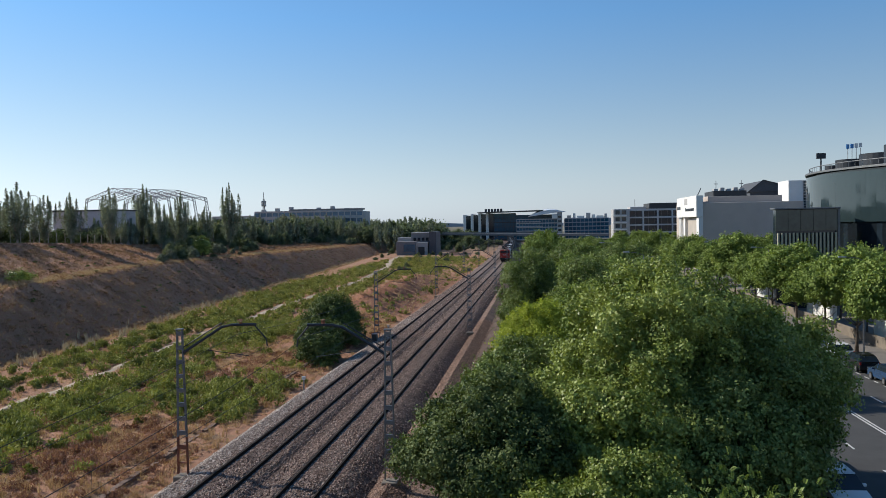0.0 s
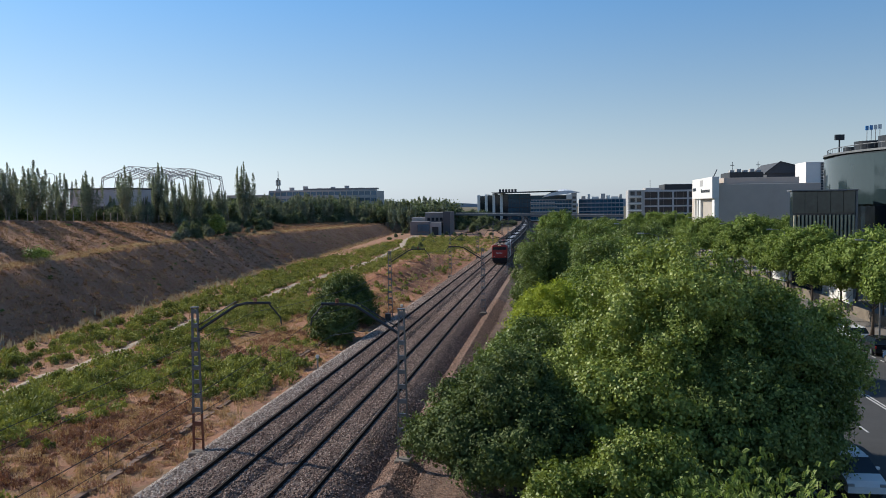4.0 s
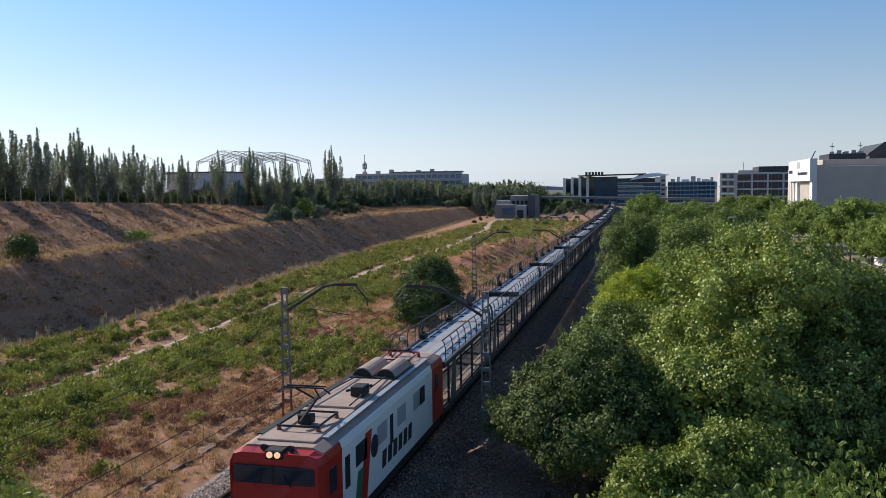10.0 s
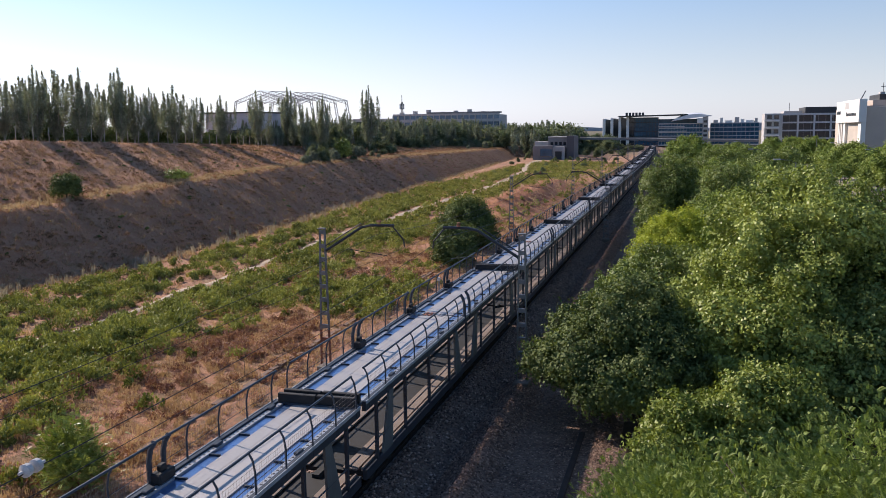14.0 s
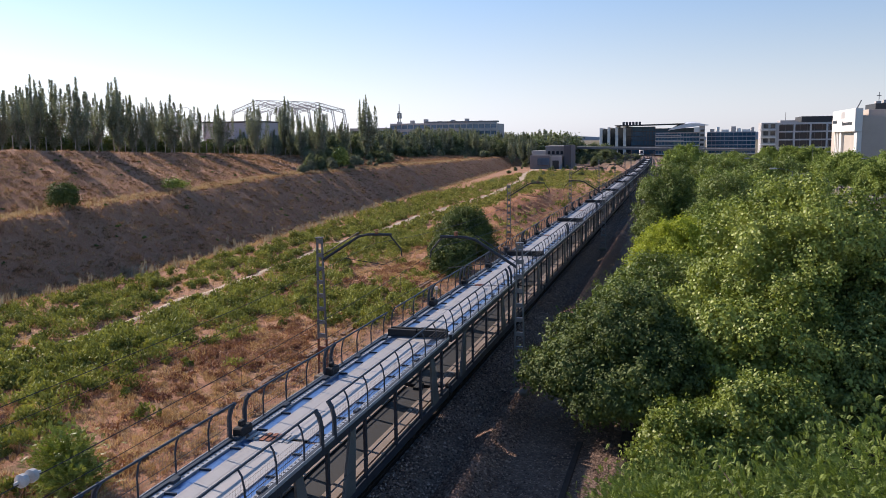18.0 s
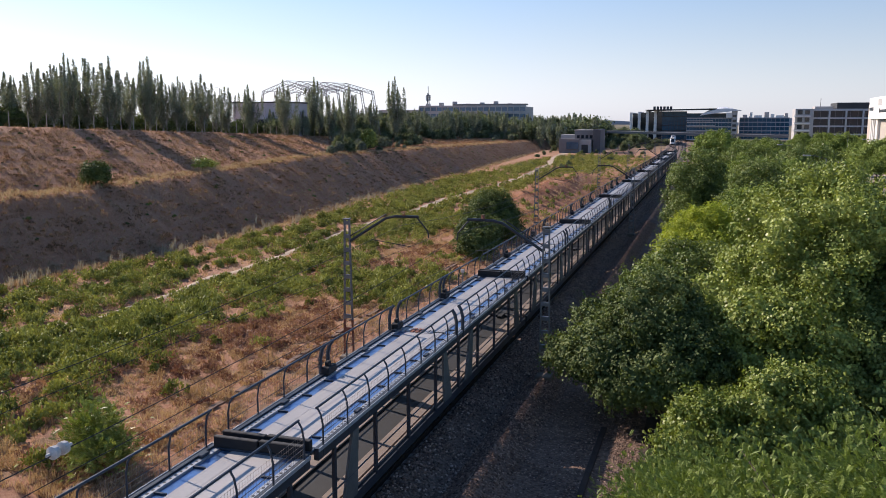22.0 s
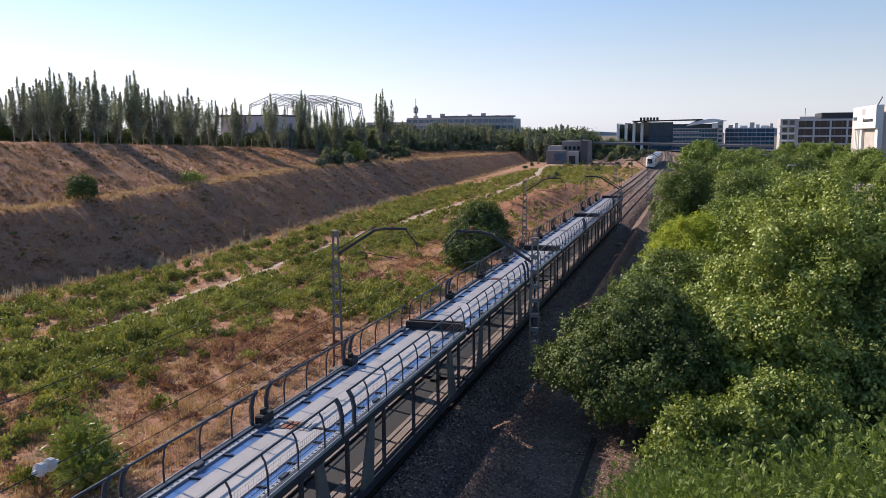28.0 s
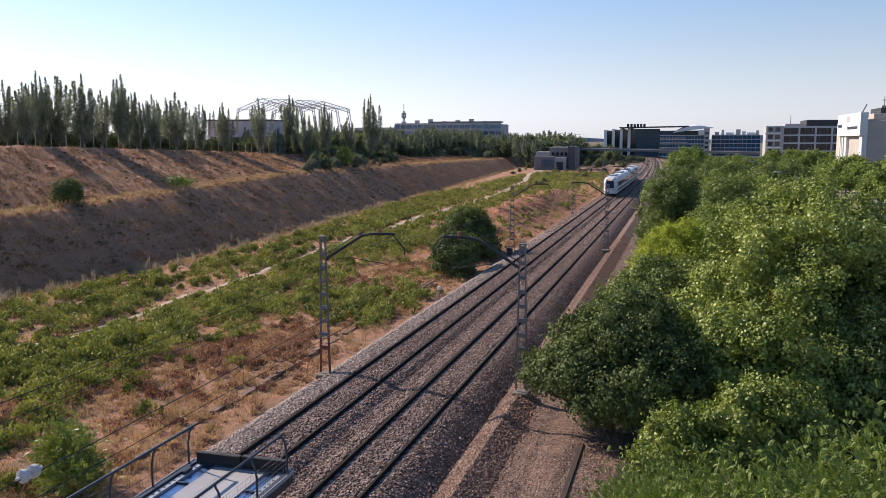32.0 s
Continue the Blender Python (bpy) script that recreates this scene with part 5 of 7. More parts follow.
# road bridge over the railway
BRIDGE = plain("grey_bridge_concrete", (0.20, 0.19, 0.185), 0.9, 0, 0.25, 0.3, 5, 0.05)
br = thing("road_bridge", "long low concrete road bridge crossing the railway", "bridge")
part("deck", Mesh().add([(-75, 500, 6.3), (40, 500, 3.8), (40, 512, 3.8), (-75, 512, 6.3), (-75, 500, 7.6), (40, 500, 5.2), (40, 512, 5.2), (-75, 512, 7.6)], [(0, 1, 5, 4), (1, 2, 6, 5), (2, 3, 7, 6), (3, 0, 4, 7), (4, 5, 6, 7), (3, 2, 1, 0)]), BRIDGE, br)
part("parapet", Mesh().beam((-75, 500.1, 8.1), (40, 500.1, 5.7), 0.15, 0.35), STEEL, br)
for x in (-60, -42, -8, 12, 30):
    part("pier", Mesh().box(x - 0.6, 503, -1.2, x + 0.6, 509, float(np.interp(x, [-75, 40], [6.4, 3.9]))), BRIDGE, br)

# trackside sheds
DEPOT = plain("dark_grey_render", (0.21, 0.20, 0.20), 0.9, 0, 0.2, 0.4, 8, 0.05)
hs = thing("trackside_depot", "grey flat-roofed depot buildings at the foot of the cutting", "building")
box_thing(hs, "shed", -58, 372, -1.2, -47, 386, 8.6, DEPOT)
box_thing(hs, "dark_wing", -49.4, 368, -1.2, -46.2, 384, 9.2, plain("dark_cladding", (0.09, 0.09, 0.10), 0.7))
box_thing(hs, "roof_trim", -58.2, 371.8, 8.6, -46.9, 386.2, 8.95, GREY_WALL)
box_thing(hs, "annex", -55, 366, -1.2, -50, 371.9, 4.6, GREY_WALL)
box_thing(hs, "annex_door", -54, 365.9, -1.0, -51.2, 365.99, 2.6, DARK_STEEL, 0.01)
box_thing(hs, "low_block", -63.5, 364, -1.2, -55, 372, 5.0, DEPOT)
box_thing(hs, "white_block", -64.5, 374, -1.2, -58.2, 384, 6.8, GREY_WALL)
box_thing(hs, "glazed_front", -60.2, 363.6, 0.6, -55.2, 363.99, 3.6, GLASS_BLUE)
for k in range(4):
    box_thing(hs, "window", -57.0 + k * 1.9, 371.85, 5.2, -55.8 + k * 1.9, 371.98, 6.6, GLASS_DARK, 0.01)

# ---- plateau behind the poplars ----
sh = thing("warehouse", "long grey warehouse behind the poplars", "building")
zx, zy = by_turn(30.3, -98)
LILAC = plain("weathered_sheet_wall", (0.52, 0.48, 0.49), 0.8, 0, 0.15, 0.4, 6, 0.05)
box_thing(sh, "body", -103.5, zy, 8, -89.5, zy + 9, 16.3, LILAC)
for k in range(3):
    box_thing(sh, "window", -102 + k * 4.2, zy - 0.15, 11.6, -99.2 + k * 4.2, zy - 0.02, 12.7, GLASS_DARK, 0.01)
box_thing(sh, "roof_trim", -103.7, zy - 0.2, 16.3, -89.3, zy + 9.2, 16.6, DARK_STEEL)


def portal(off, parent):
    """One bare steel gable frame of lattice legs and rafters; off: metres along the hall."""
    c0, across, along_ = Vector((-113.5, 212.0, 0)), Vector((0.9, -0.43, 0)), Vector((0.43, 0.9, 0))
    line = [(-14.6, 8.5), (-11.9, 20.9), (0.0, 23.5), (11.9, 20.9), (14.6, 8.5)]
    m = Mesh()
    put = lambda u, z: tuple(c0 + across * u + along_ * off + Vector((0, 0, z)))
    for (u0, z0), (u1, z1) in zip(line, line[1:]):
        leg = min(z0, z1) < 10
        dx, dz = ((0.9 if u0 < 0 else -0.9), 0) if leg else (0, -1.0)
        m.beam(put(u0, z0), put(u1, z1), 0.14, 0.14)
        m.beam(put(u0 + dx, z0 + dz), put(u1 + dx, z1 + dz), 0.14, 0.14)
        k = max(3, int(math.hypot(u1 - u0, z1 - z0) / 1.5))
        for i in range(k):
            a, b_, e = i / k, (i + 0.5) / k, (i + 1) / k
            at = lambda f, ddx=0, ddz=0: put(u0 + (u1 - u0) * f + ddx, z0 + (z1 - z0) * f + ddz)
            m.beam(at(a), at(b_, dx, dz), 0.08, 0.08)
            m.beam(at(b_, dx, dz), at(e), 0.08, 0.08)
    return part("portal_frame", m, FRAME_GREY, parent)


FRAME_GREY = plain("weathered_frame_paint", (0.30, 0.30, 0.31), 0.6, 0.2)
hall = thing("hall_skeleton", "bare pale steel truss skeleton of an unfinished hall", "steel frame")
for k in range(6):
    portal(k * 4.34, hall)
for u, z in ((-11.9, 20.9), (0.0, 23.5), (11.9, 20.9)):
    p0 = Vector((-113.5 + 0.9 * u, 212.0 - 0.43 * u, z))
    part("purlin", Mesh().beam(p0, p0 + Vector((0.43, 0.9, 0)) * 21.7, 0.12, 0.12), FRAME_GREY, hall)

tw = thing("telecom_tower", "distant lattice telecom tower with antenna drums", "tower")
tx, ty = by_turn(18.75, -225)
for k in range(4):
    a = radians(45 + 90 * k)
    part("leg", Mesh().tube([(tx + 2.0 * math.cos(a), ty + 2.0 * math.sin(a), 5), (tx + 0.6 * math.cos(a), ty + 0.6 * math.sin(a), 36)], 0.22, 5), STEEL, tw)
for k in range(7):
    part("platform", Mesh().tube([(tx, ty, 12 + k * 3.6), (tx, ty, 12.8 + k * 3.6)], 1.6 if k < 5 else 1.9, 10), STEEL, tw)
part("spire", Mesh().tube([(tx, ty, 36), (tx, ty, 41.5)], 0.25, 6), STEEL, tw)
for k in range(6):
    a = radians(60 * k)
    part("antenna", Mesh().box(tx + 1.7 * math.cos(a) - 0.3, ty + 1.7 * math.sin(a) - 0.3, 30.5, tx + 1.7 * math.cos(a) + 0.3, ty + 1.7 * math.sin(a) + 0.3, 34.0), WHITE_WALL, tw)

lo = thing("long_office", "long low pale office building beyond the wood", "building")
lx0, lx1, ly = -160.0, -98.0, 455.0
facade(lo, lx0, lx1, ly, 6, 21.5, 4, 18, "x", GLASS_BLUE, GREY_WALL, 0.3, 0.5, 1.6, 1.0)
box_thing(lo, "core", lx0, ly + 1, 6, lx1, ly + 20, 20.8, GREY_WALL)
box_thing(lo, "roof_rail", lx0 + 20, ly + 1, 21.5, lx1, ly + 6, 22.4, STEEL)
for k in range(7):
    box_thing(lo, "roof_unit", lx0 + 3 + k * 8, ly + 3, 20.8, lx0 + 5 + k * 8, ly + 6, 22.6 + (k % 3) * 0.6, GREY_WALL)

box_thing(lo, "low_wing", lx0 - 24, ly - 2, 6, lx0 - 0.02, ly + 18, 19.2, GREY_WALL)
box_thing(lo, "wing_window", lx0 - 23, ly - 2.12, 15.5, lx0 - 1, ly - 2.0, 17.6, GLASS_DARK, 0.01)

# fence along the top of the cutting
fence = thing("wire_fence", "thin wire fence with pale posts along the cutting edge", "fence")
FP = Mesh().tube([(0, 0, -0.2), (0, 0, 1.9)], 0.05, 6).mesh("fence_post", CONCRETE)
fp = []
for i in range(70):
    y = 40 + i * 3.0
    x = float(np.interp(y, *TOE)) - 26.8
    fp.append((x, y, plateau(x, y)))
    part("fence_post", FP, CONCRETE, fence, at=pose(*fp[-1]))
for h in (0.5, 1.1, 1.8):
    part("fence_wire", Mesh().tube([(x, y, z + h) for x, y, z in fp], 0.008, 3), WIRE, fence)

# ---- small things by the line ----
tr = thing("cable_trough", "concrete cable trough with lids along the ballast", "cable trough", kind="structure")
OLD_LID = plain("weathered_lid", (0.20, 0.125, 0.09), 0.95, 0, 0.35, 1.5, 20, 0.3)
LID = Mesh().box(-0.15, 0.01, -0.04, 0.15, 0.99, 0.06, 0.01).mesh("lid", OLD_LID)
crng = np.random.default_rng(3)
for i in range(90):
    y = 22 + i * 1.0
    if i % 17 not in (5, 11):
        part("lid", LID, OLD_LID, tr, at=pose(-21.2 + 0.05 * math.sin(i) - 0.02 * max(0, y - 30), y, -0.95 + crng.uniform(0, 0.05), crng.uniform(-2, 2), crng.uniform(-4, 4), crng.uniform(-3, 3)))


def marker_post(at, h, label):
    t = thing("marker_post", label, "post", at, "marker posts")
    part("stake", Mesh().box(-0.06, -0.05, -0.4, 0.06, 0.05, h, 0.01), CONCRETE, t)
    part("head", Mesh().box(-0.14, -0.06, h, 0.14, 0.06, h + 0.28, 0.02), WHITE_WALL, t)
    return t


marker_post(pose(-18.6, 63.3, -0.9), 1.0, "short pale concrete kilometre post at the ballast")
marker_post(pose(-17.9, 96.0, -0.8), 1.0, "short pale concrete post at the ballast")
sig = thing("relay_box", "small grey trackside relay box", "relay box", pose(-17.8, 87.5, -0.55))
part("cabinet", Mesh().box(-0.3, -0.25, 0, 0.3, 0.25, 1.1, 0.03), STEEL, sig)
part("door", Mesh().box(-0.26, -0.27, 0.08, 0.26, -0.255, 1.02), DARK_STEEL, sig)
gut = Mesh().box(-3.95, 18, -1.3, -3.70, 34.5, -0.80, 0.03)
tagged(part("drain_edge", gut, plain("dark_brown_edge", (0.05, 0.03, 0.022), 0.9, 0, 0.4, 3, 30, 0.3)), "dark brown edging beside the thicket", "edging", kind="structure")

# far hills; the haze of distance is put into their pale grey colour
hill = Mesh()
hn = 90
for i in range(hn + 1):
    a = radians(-75 + 150 * i / hn)
    h = 26 + 16 * math.sin(i * 0.37) + 9 * math.sin(i * 0.91 + 1)
    hill.v += [(-4300 * math.sin(a), 4300 * math.cos(a), -5), (-4300 * math.sin(a), 4300 * math.cos(a), h), (-4500 * math.sin(a), 4500 * math.cos(a), h * 0.6)]
for i in range(hn):
    a = i * 3
    hill.f += [(a, a + 3, a + 4, a + 1), (a + 1, a + 4, a + 5, a + 2)]
tagged(part("backdrop", hill, plain("far_hills", (0.30, 0.31, 0.33), 1.0, 0, 0.1, 0.002, 0.02, 0), smooth=True), "low hazy hills on the horizon", "hills", kind="structure")

# ---- weeds ----
FIELD_GREEN = leafy("weed_leaves", [(0.0, (0.07, 0.09, 0.02)), (0.5, (0.22, 0.24, 0.05)), (1.0, (0.49, 0.485, 0.14))], 0.19)
FIELD_RED = leafy("dry_red_weeds", [(0.0, (0.15, 0.06, 0.048)), (0.5, (0.29, 0.14, 0.108)), (1.0, (0.44, 0.26, 0.20))], 0.3)
STRAW = leafy("straw", [(0.0, (0.29, 0.165, 0.105)), (0.5, (0.49, 0.315, 0.20)), (1.0, (0.70, 0.51, 0.36))], 0.3, 0.7)
BERM_STRAW = leafy("berm_straw", [(0.0, (0.34, 0.22, 0.155)), (0.5, (0.52, 0.37, 0.265)), (1.0, (0.68, 0.53, 0.40))], 0.3, 0.7)
DRY_RED = leafy("dry_slope_grass", [(0.0, (0.17, 0.078, 0.047)), (0.5, (0.34, 0.185, 0.118)), (1.0, (0.58, 0.40, 0.28))], 0.25, 0.7)
frng = np.random.default_rng(5)


def patchy(x, y, f=0.11, ph=0.0):
    return 0.5 + 0.25 * (np.sin(x * f * 2.1 + 1.7 * np.sin(y * f + ph) + ph) + np.sin(y * f * 1.3 - 1.9 * np.sin(x * f * 1.7 + ph)))


def weed_bed(name, label, X, Y, R, Hh, per, size, mat, rng, wide=0.45):
    """Low rounded weeds, many leaves each, as one bed."""
    k = len(X)
    d = unit(rng.normal(size=(k * per, 3)))
    d[:, 2] = np.abs(d[:, 2])
    rad = rng.uniform(0.6, 1.06, (k * per, 1))
    sc = np.stack([np.repeat(R, per), np.repeat(R, per), np.repeat(Hh, per)], 1)
    base = np.stack([np.repeat(X, per), np.repeat(Y, per), np.repeat(land(X, Y) + land_noise(X, Y) - 0.05, per)], 1)
    # each plant is a few rounded tussocks
    lob = 5
    off = unit(rng.normal(size=(k * lob, 3))) * np.array([0.62, 0.62, 0.40])
    off[:, 2] = np.abs(off[:, 2])
    small = rng.uniform(0.34, 0.62, k * lob)
    which = np.repeat(np.arange(k), per) * lob + rng.integers(0, lob, k * per)
    C = base + (off[which] + d * rad * small[which][:, None]) * sc
    k = k * per
    T = unit(np.array([0, 0, 0.6]) + 0.55 * rng.normal(size=(k, 3)) + d * 0.35)
    B = unit(np.cross(T, d + 0.25 * rng.normal(size=(k, 3))))
    s_ = (size * rng.uniform(0.6, 1.35, k))[:, None]
    v = np.stack([C - T * s_ * 0.5, C + B * s_ * wide * 0.5, C + T * s_ * 0.5, C - B * s_ * wide * 0.5], 1).reshape(-1, 3)
    q = np.arange(k * 4).reshape(-1, 4)
    return tagged(new(name, fast_mesh(name, v, q, mat)), label, "weeds", kind="stuff")


def tuft_bed(name, label, X, Y, per, height, width, mat, rng, lean=0.35):
    """Dry grass: thin blades that fan out from their roots."""
    k = len(X) * per
    a = rng.uniform(0, 6.283, k)
    r = np.abs(rng.normal(0, lean, k))
    hgt = np.repeat(height * rng.uniform(0.5, 1.3, len(X)), per) * rng.uniform(0.6, 1.1, k)
    base = np.stack([np.repeat(X, per), np.repeat(Y, per), np.repeat(land(X, Y) + land_noise(X, Y) - 0.04, per)], 1) + np.stack([rng.normal(0, 0.09, k), rng.normal(0, 0.09, k), np.zeros(k)], 1)
    tip = base + np.stack([np.cos(a) * r * hgt, np.sin(a) * r * hgt, hgt], 1)
    b2 = rng.uniform(0, 6.283, k)
    w = np.stack([np.cos(b2), np.sin(b2), np.zeros(k)], 1) * width / 2
    V = np.stack([base - w, base + w, tip + w * 0.25, tip - w * 0.25], 1).reshape(-1, 3)
    return tagged(new(name, fast_mesh(name, V, np.arange(k * 4).reshape(-1, 4), mat)), label, "grass", kind="stuff")


def scatter(n, x0, x1, y0, y1, rng, power=1.0):
    return rng.uniform(x0, x1, n), y0 + (y1 - y0) * rng.uniform(0, 1, n) ** power


X, Y = scatter(14500, -57, -19.6, 24, 330, frng, 1.45)
toe_x, path_x = np.interp(Y, *TOE), np.interp(Y, *PATH_X)
beside = X - path_x
rows_ = 0.5 + 0.5 * np.cos(6.283 * (beside + 2.1 + 0.5 * np.sin(Y * 0.13)) / 3.5)
dens = np.where(X < path_x, np.where(Y < 95, 0.06 + 1.7 * rows_ ** 2.5, 0.9), np.where(X < -28.5, 0.95, 0.25))
dens = np.where((X > -30.5) & (Y > 66) & (Y < 112), 0.13, dens)
dens = np.where((X > -30) & (Y < 58), np.where(X < -27, 0.5, 0.015), dens)
dens = np.where((X > -27.5) & (X < -20.6) & (Y > 53) & (Y < 67), 0.75, dens)
dens = np.where((Y > 112) & (Y < 205) & (X > -36), 0.10, dens)
dens = np.where(Y > 205, dens * 0.85, dens)
pt = patchy(X, Y)
R = frng.uniform(0.32, 1.0, len(X)) * (1 + Y / 700)
Hh = R * frng.uniform(1.0, 1.35, len(X)) + 0.14
keep = (X > toe_x + 2.8 + 0.6 * np.sin(Y * 0.35)) & (patchy(X, Y, 0.6, 1.0) > 0.14) & (np.abs(X - path_x) > 0.40 + 0.75 * R) & (frng.uniform(size=len(X)) < dens * np.clip(pt * 0.9 + 0.5, 0.4, 1) * np.interp(Y, [24, 75, 110, 160, 330], [0.92, 0.9, 0.75, 0.6, 0.5]))
X, Y, R, Hh = X[keep], Y[keep], R[keep], Hh[keep]
nearw = Y < 110
weed_bed("green_weeds", "bushy fresh green weeds covering the field", X[nearw], Y[nearw], R[nearw], Hh[nearw], 220, 0.205, FIELD_GREEN, frng, 0.5)
weed_bed("green_weeds", "bushy green weeds farther along the field", X[~nearw], Y[~nearw], R[~nearw], Hh[~nearw], 56, 0.34, FIELD_GREEN, frng, 0.5)
X, Y = scatter(3000, -33, -19.8, 24, 112, frng, 1.2)
keep = frng.uniform(size=len(X)) < np.maximum(np.where(X < -24, 0.22, 0.12) * np.clip(patchy(X, Y, 0.16, 2.0) * 2.4 - 0.5, 0.03, 1), 0.85 * np.exp(-(((X + 25.5) / 3.5) ** 2 + ((Y - 46) / 5.5) ** 2) ** 2))
X, Y = X[keep], Y[keep]
R = frng.uniform(0.35, 0.95, len(X))
weed_bed("red_weeds", "dry red-brown weeds beside the tracks", X, Y, R, R * 0.9, 150, 0.16, FIELD_RED, frng, 0.42)
X, Y = scatter(2600, -36, -19.6, 23, 118, frng, 1.2)
keep = frng.uniform(size=len(X)) < np.where(X > -31, 0.85, 0.3) * np.clip(patchy(X, Y, 0.2, 4.0) * 1.3 + 0.1, 0.1, 1)
X, Y = X[keep], Y[keep]
R = frng.uniform(0.25, 0.75, len(X))
weed_bed("dry_brush", "tan dry brushwood covering the ground by the tracks", X, Y, R, R * 0.75, 110, 0.13, STRAW, frng, 0.3)
X, Y = scatter(17000, -62, -19.2, 22, 330, frng, 1.5)
keep = (np.abs(X - np.interp(Y, *PATH_X)) > 0.8) & (frng.uniform(size=len(X)) < np.where((X > -31) & (Y < 112), 0.95, 0.65)) & (X > np.interp(Y, *TOE))
tuft_bed("dry_grass", "straw-coloured dry grass between the weeds", X[keep], Y[keep], 16, 0.42, 0.035, STRAW, frng, 0.5)
Y = 50 + 230 * frng.uniform(0, 1, 170)
X = np.interp(Y, *TOE) - frng.uniform(1.5, 24, 170)
R = frng.uniform(0.2, 0.5, 170)
weed_bed("slope_weeds", "small dull green shrubs dotted over the cutting slope", X, Y, R, R * 0.9, 120, 0.16, LEAF_DARK, frng, 0.5)
SLOPE_BRUSH = leafy("slope_brush", [(0.0, (0.11, 0.055, 0.033)), (0.5, (0.24, 0.132, 0.078)), (1.0, (0.45, 0.29, 0.175))], 0.2, 0.8)
Y = 42 + 290 * frng.uniform(0, 1, 2600) ** 1.5
X = np.interp(Y, *TOE) - frng.uniform(-0.8, 25, 2600)
R = frng.uniform(0.18, 0.55, 2600) * (1 + Y / 400)
weed_bed("slope_brush", "low brown dry brushwood over the cutting slope", X, Y, R, R * 0.7, 55, 0.17, SLOPE_BRUSH, frng, 0.35)
X, Y = scatter(4200, -58, -19, 22, 330, frng, 1.3)
pick = frng.uniform(size=len(X))
toe_x = np.interp(Y, *TOE)
Xt = np.where(pick < 0.6, toe_x - (np.interp(Y, *BERM) + 1.05) / 0.655 - frng.uniform(-0.2, 2.6, len(X)), toe_x + frng.uniform(-0.6, 1.6, len(X)))
tuft_bed("berm_grass", "pale straw grass along the berm and the foot of the slope", Xt, Y, 16, 0.45, 0.045, BERM_STRAW, frng, 0.55)
X, Y = scatter(60000, -100, -52, 40, 420, frng, 1.5)
keep = (X < np.interp(Y, *TOE) + 1.5) & (X > np.interp(Y, *TOE) - 26)
tuft_bed("slope_grass", "dry brown grass tufts on the cutting slope", X[keep], Y[keep], 8, 0.32, 0.05, DRY_RED, frng, 0.8)

STALK = leafy("dead_stalks", [(0.0, (0.30, 0.23, 0.18)), (0.5, (0.46, 0.38, 0.31)), (1.0, (0.62, 0.54, 0.46))], 0.2, 0.8)
Y = 44 + 120 * frng.uniform(0, 1, 420) ** 1.2
X = np.interp(Y, *TOE) + frng.normal(1.2, 0.7, 420)
keep = patchy(X, Y, 0.5, 3.0) > 0.45
tuft_bed("dead_stalks", "pale dead weed stalks along the foot of the slope", X[keep], Y[keep], 14, 1.0, 0.06, STALK, frng, 0.16)

# ---- trains ----
RED = plain("red_paint", (0.38, 0.02, 0.014), 0.4, 0, 0.2, 1, 20, 0.03)
WAGON = plain("slate_blue_paint", (0.035, 0.045, 0.06), 0.5, 0.2, 0.3, 1.5, 20, 0.05)
LOWER = plain("dusty_floor", (0.21, 0.165, 0.14), 0.8, 0, 0.3, 0.6, 12, 0.1)
DECK = plain("deck_plate", (0.37, 0.35, 0.335), 0.5, 0.0, 0.10, 0.5, 9, 0.03)
SHEET = plain("wheel_track_sheet", (0.13, 0.24, 0.45), 0.28, 0.6, 0.25, 0.9, 12, 0.05)
SILL = plain("pale_sill", (0.34, 0.36, 0.39), 0.5, 0.2, 0.2, 1.5, 15, 0.05)
GUSSET = plain("grey_gusset_paint", (0.13, 0.135, 0.13), 0.6, 0.1, 0.3, 1.5, 15, 0.05)
NET = plain("dusty_wire_net", (0.22, 0.185, 0.16), 0.8, 0.2)
WHITE_PAINT = plain("white_paint", (0.72, 0.72, 0.70), 0.35, 0, 0.08, 1, 15, 0.03)
ROOF_TAN = plain("dusty_roof", (0.36, 0.265, 0.215), 0.8, 0, 0.25, 1.0, 18, 0.1)
BLACK = plain("black_underframe", (0.012, 0.012, 0.013), 0.7)
GREEN = plain("green_stripe", (0.02, 0.16, 0.08), 0.4)
LAMP, ln, ll, lbs = material("lit_headlamp", 0.3)
lbs.inputs["Base Color"].default_value = (0.6, 0.5, 0.4, 1)
lbs.inputs["Emission Color"].default_value = (1, 0.60, 0.30, 1)
lbs.inputs["Emission Strength"].default_value = 0.7
PITCH, SPEED, HEAD9 = 26.8, 24.08, 47.0
WHEEL = Mesh().tube([(-0.07, 0, 0), (0.07, 0, 0)], 0.46, 18).mesh("wheel", BLACK)


def wheelset(t, y, g=0.87):
    for s in (-1, 1):
        part("wheel", WHEEL, BLACK, t, at=pose(s * g, y, 0.46))
    part("axle", Mesh().tube([(-0.95, y, 0.46), (0.95, y, 0.46)], 0.08, 8), BLACK, t)


def body_shell(t, name, prof, ys, mat, label=""):
    """A coach body: a cross-section drawn from front to back."""
    return part(name, Mesh().sweep(prof, ys), mat, t, label)


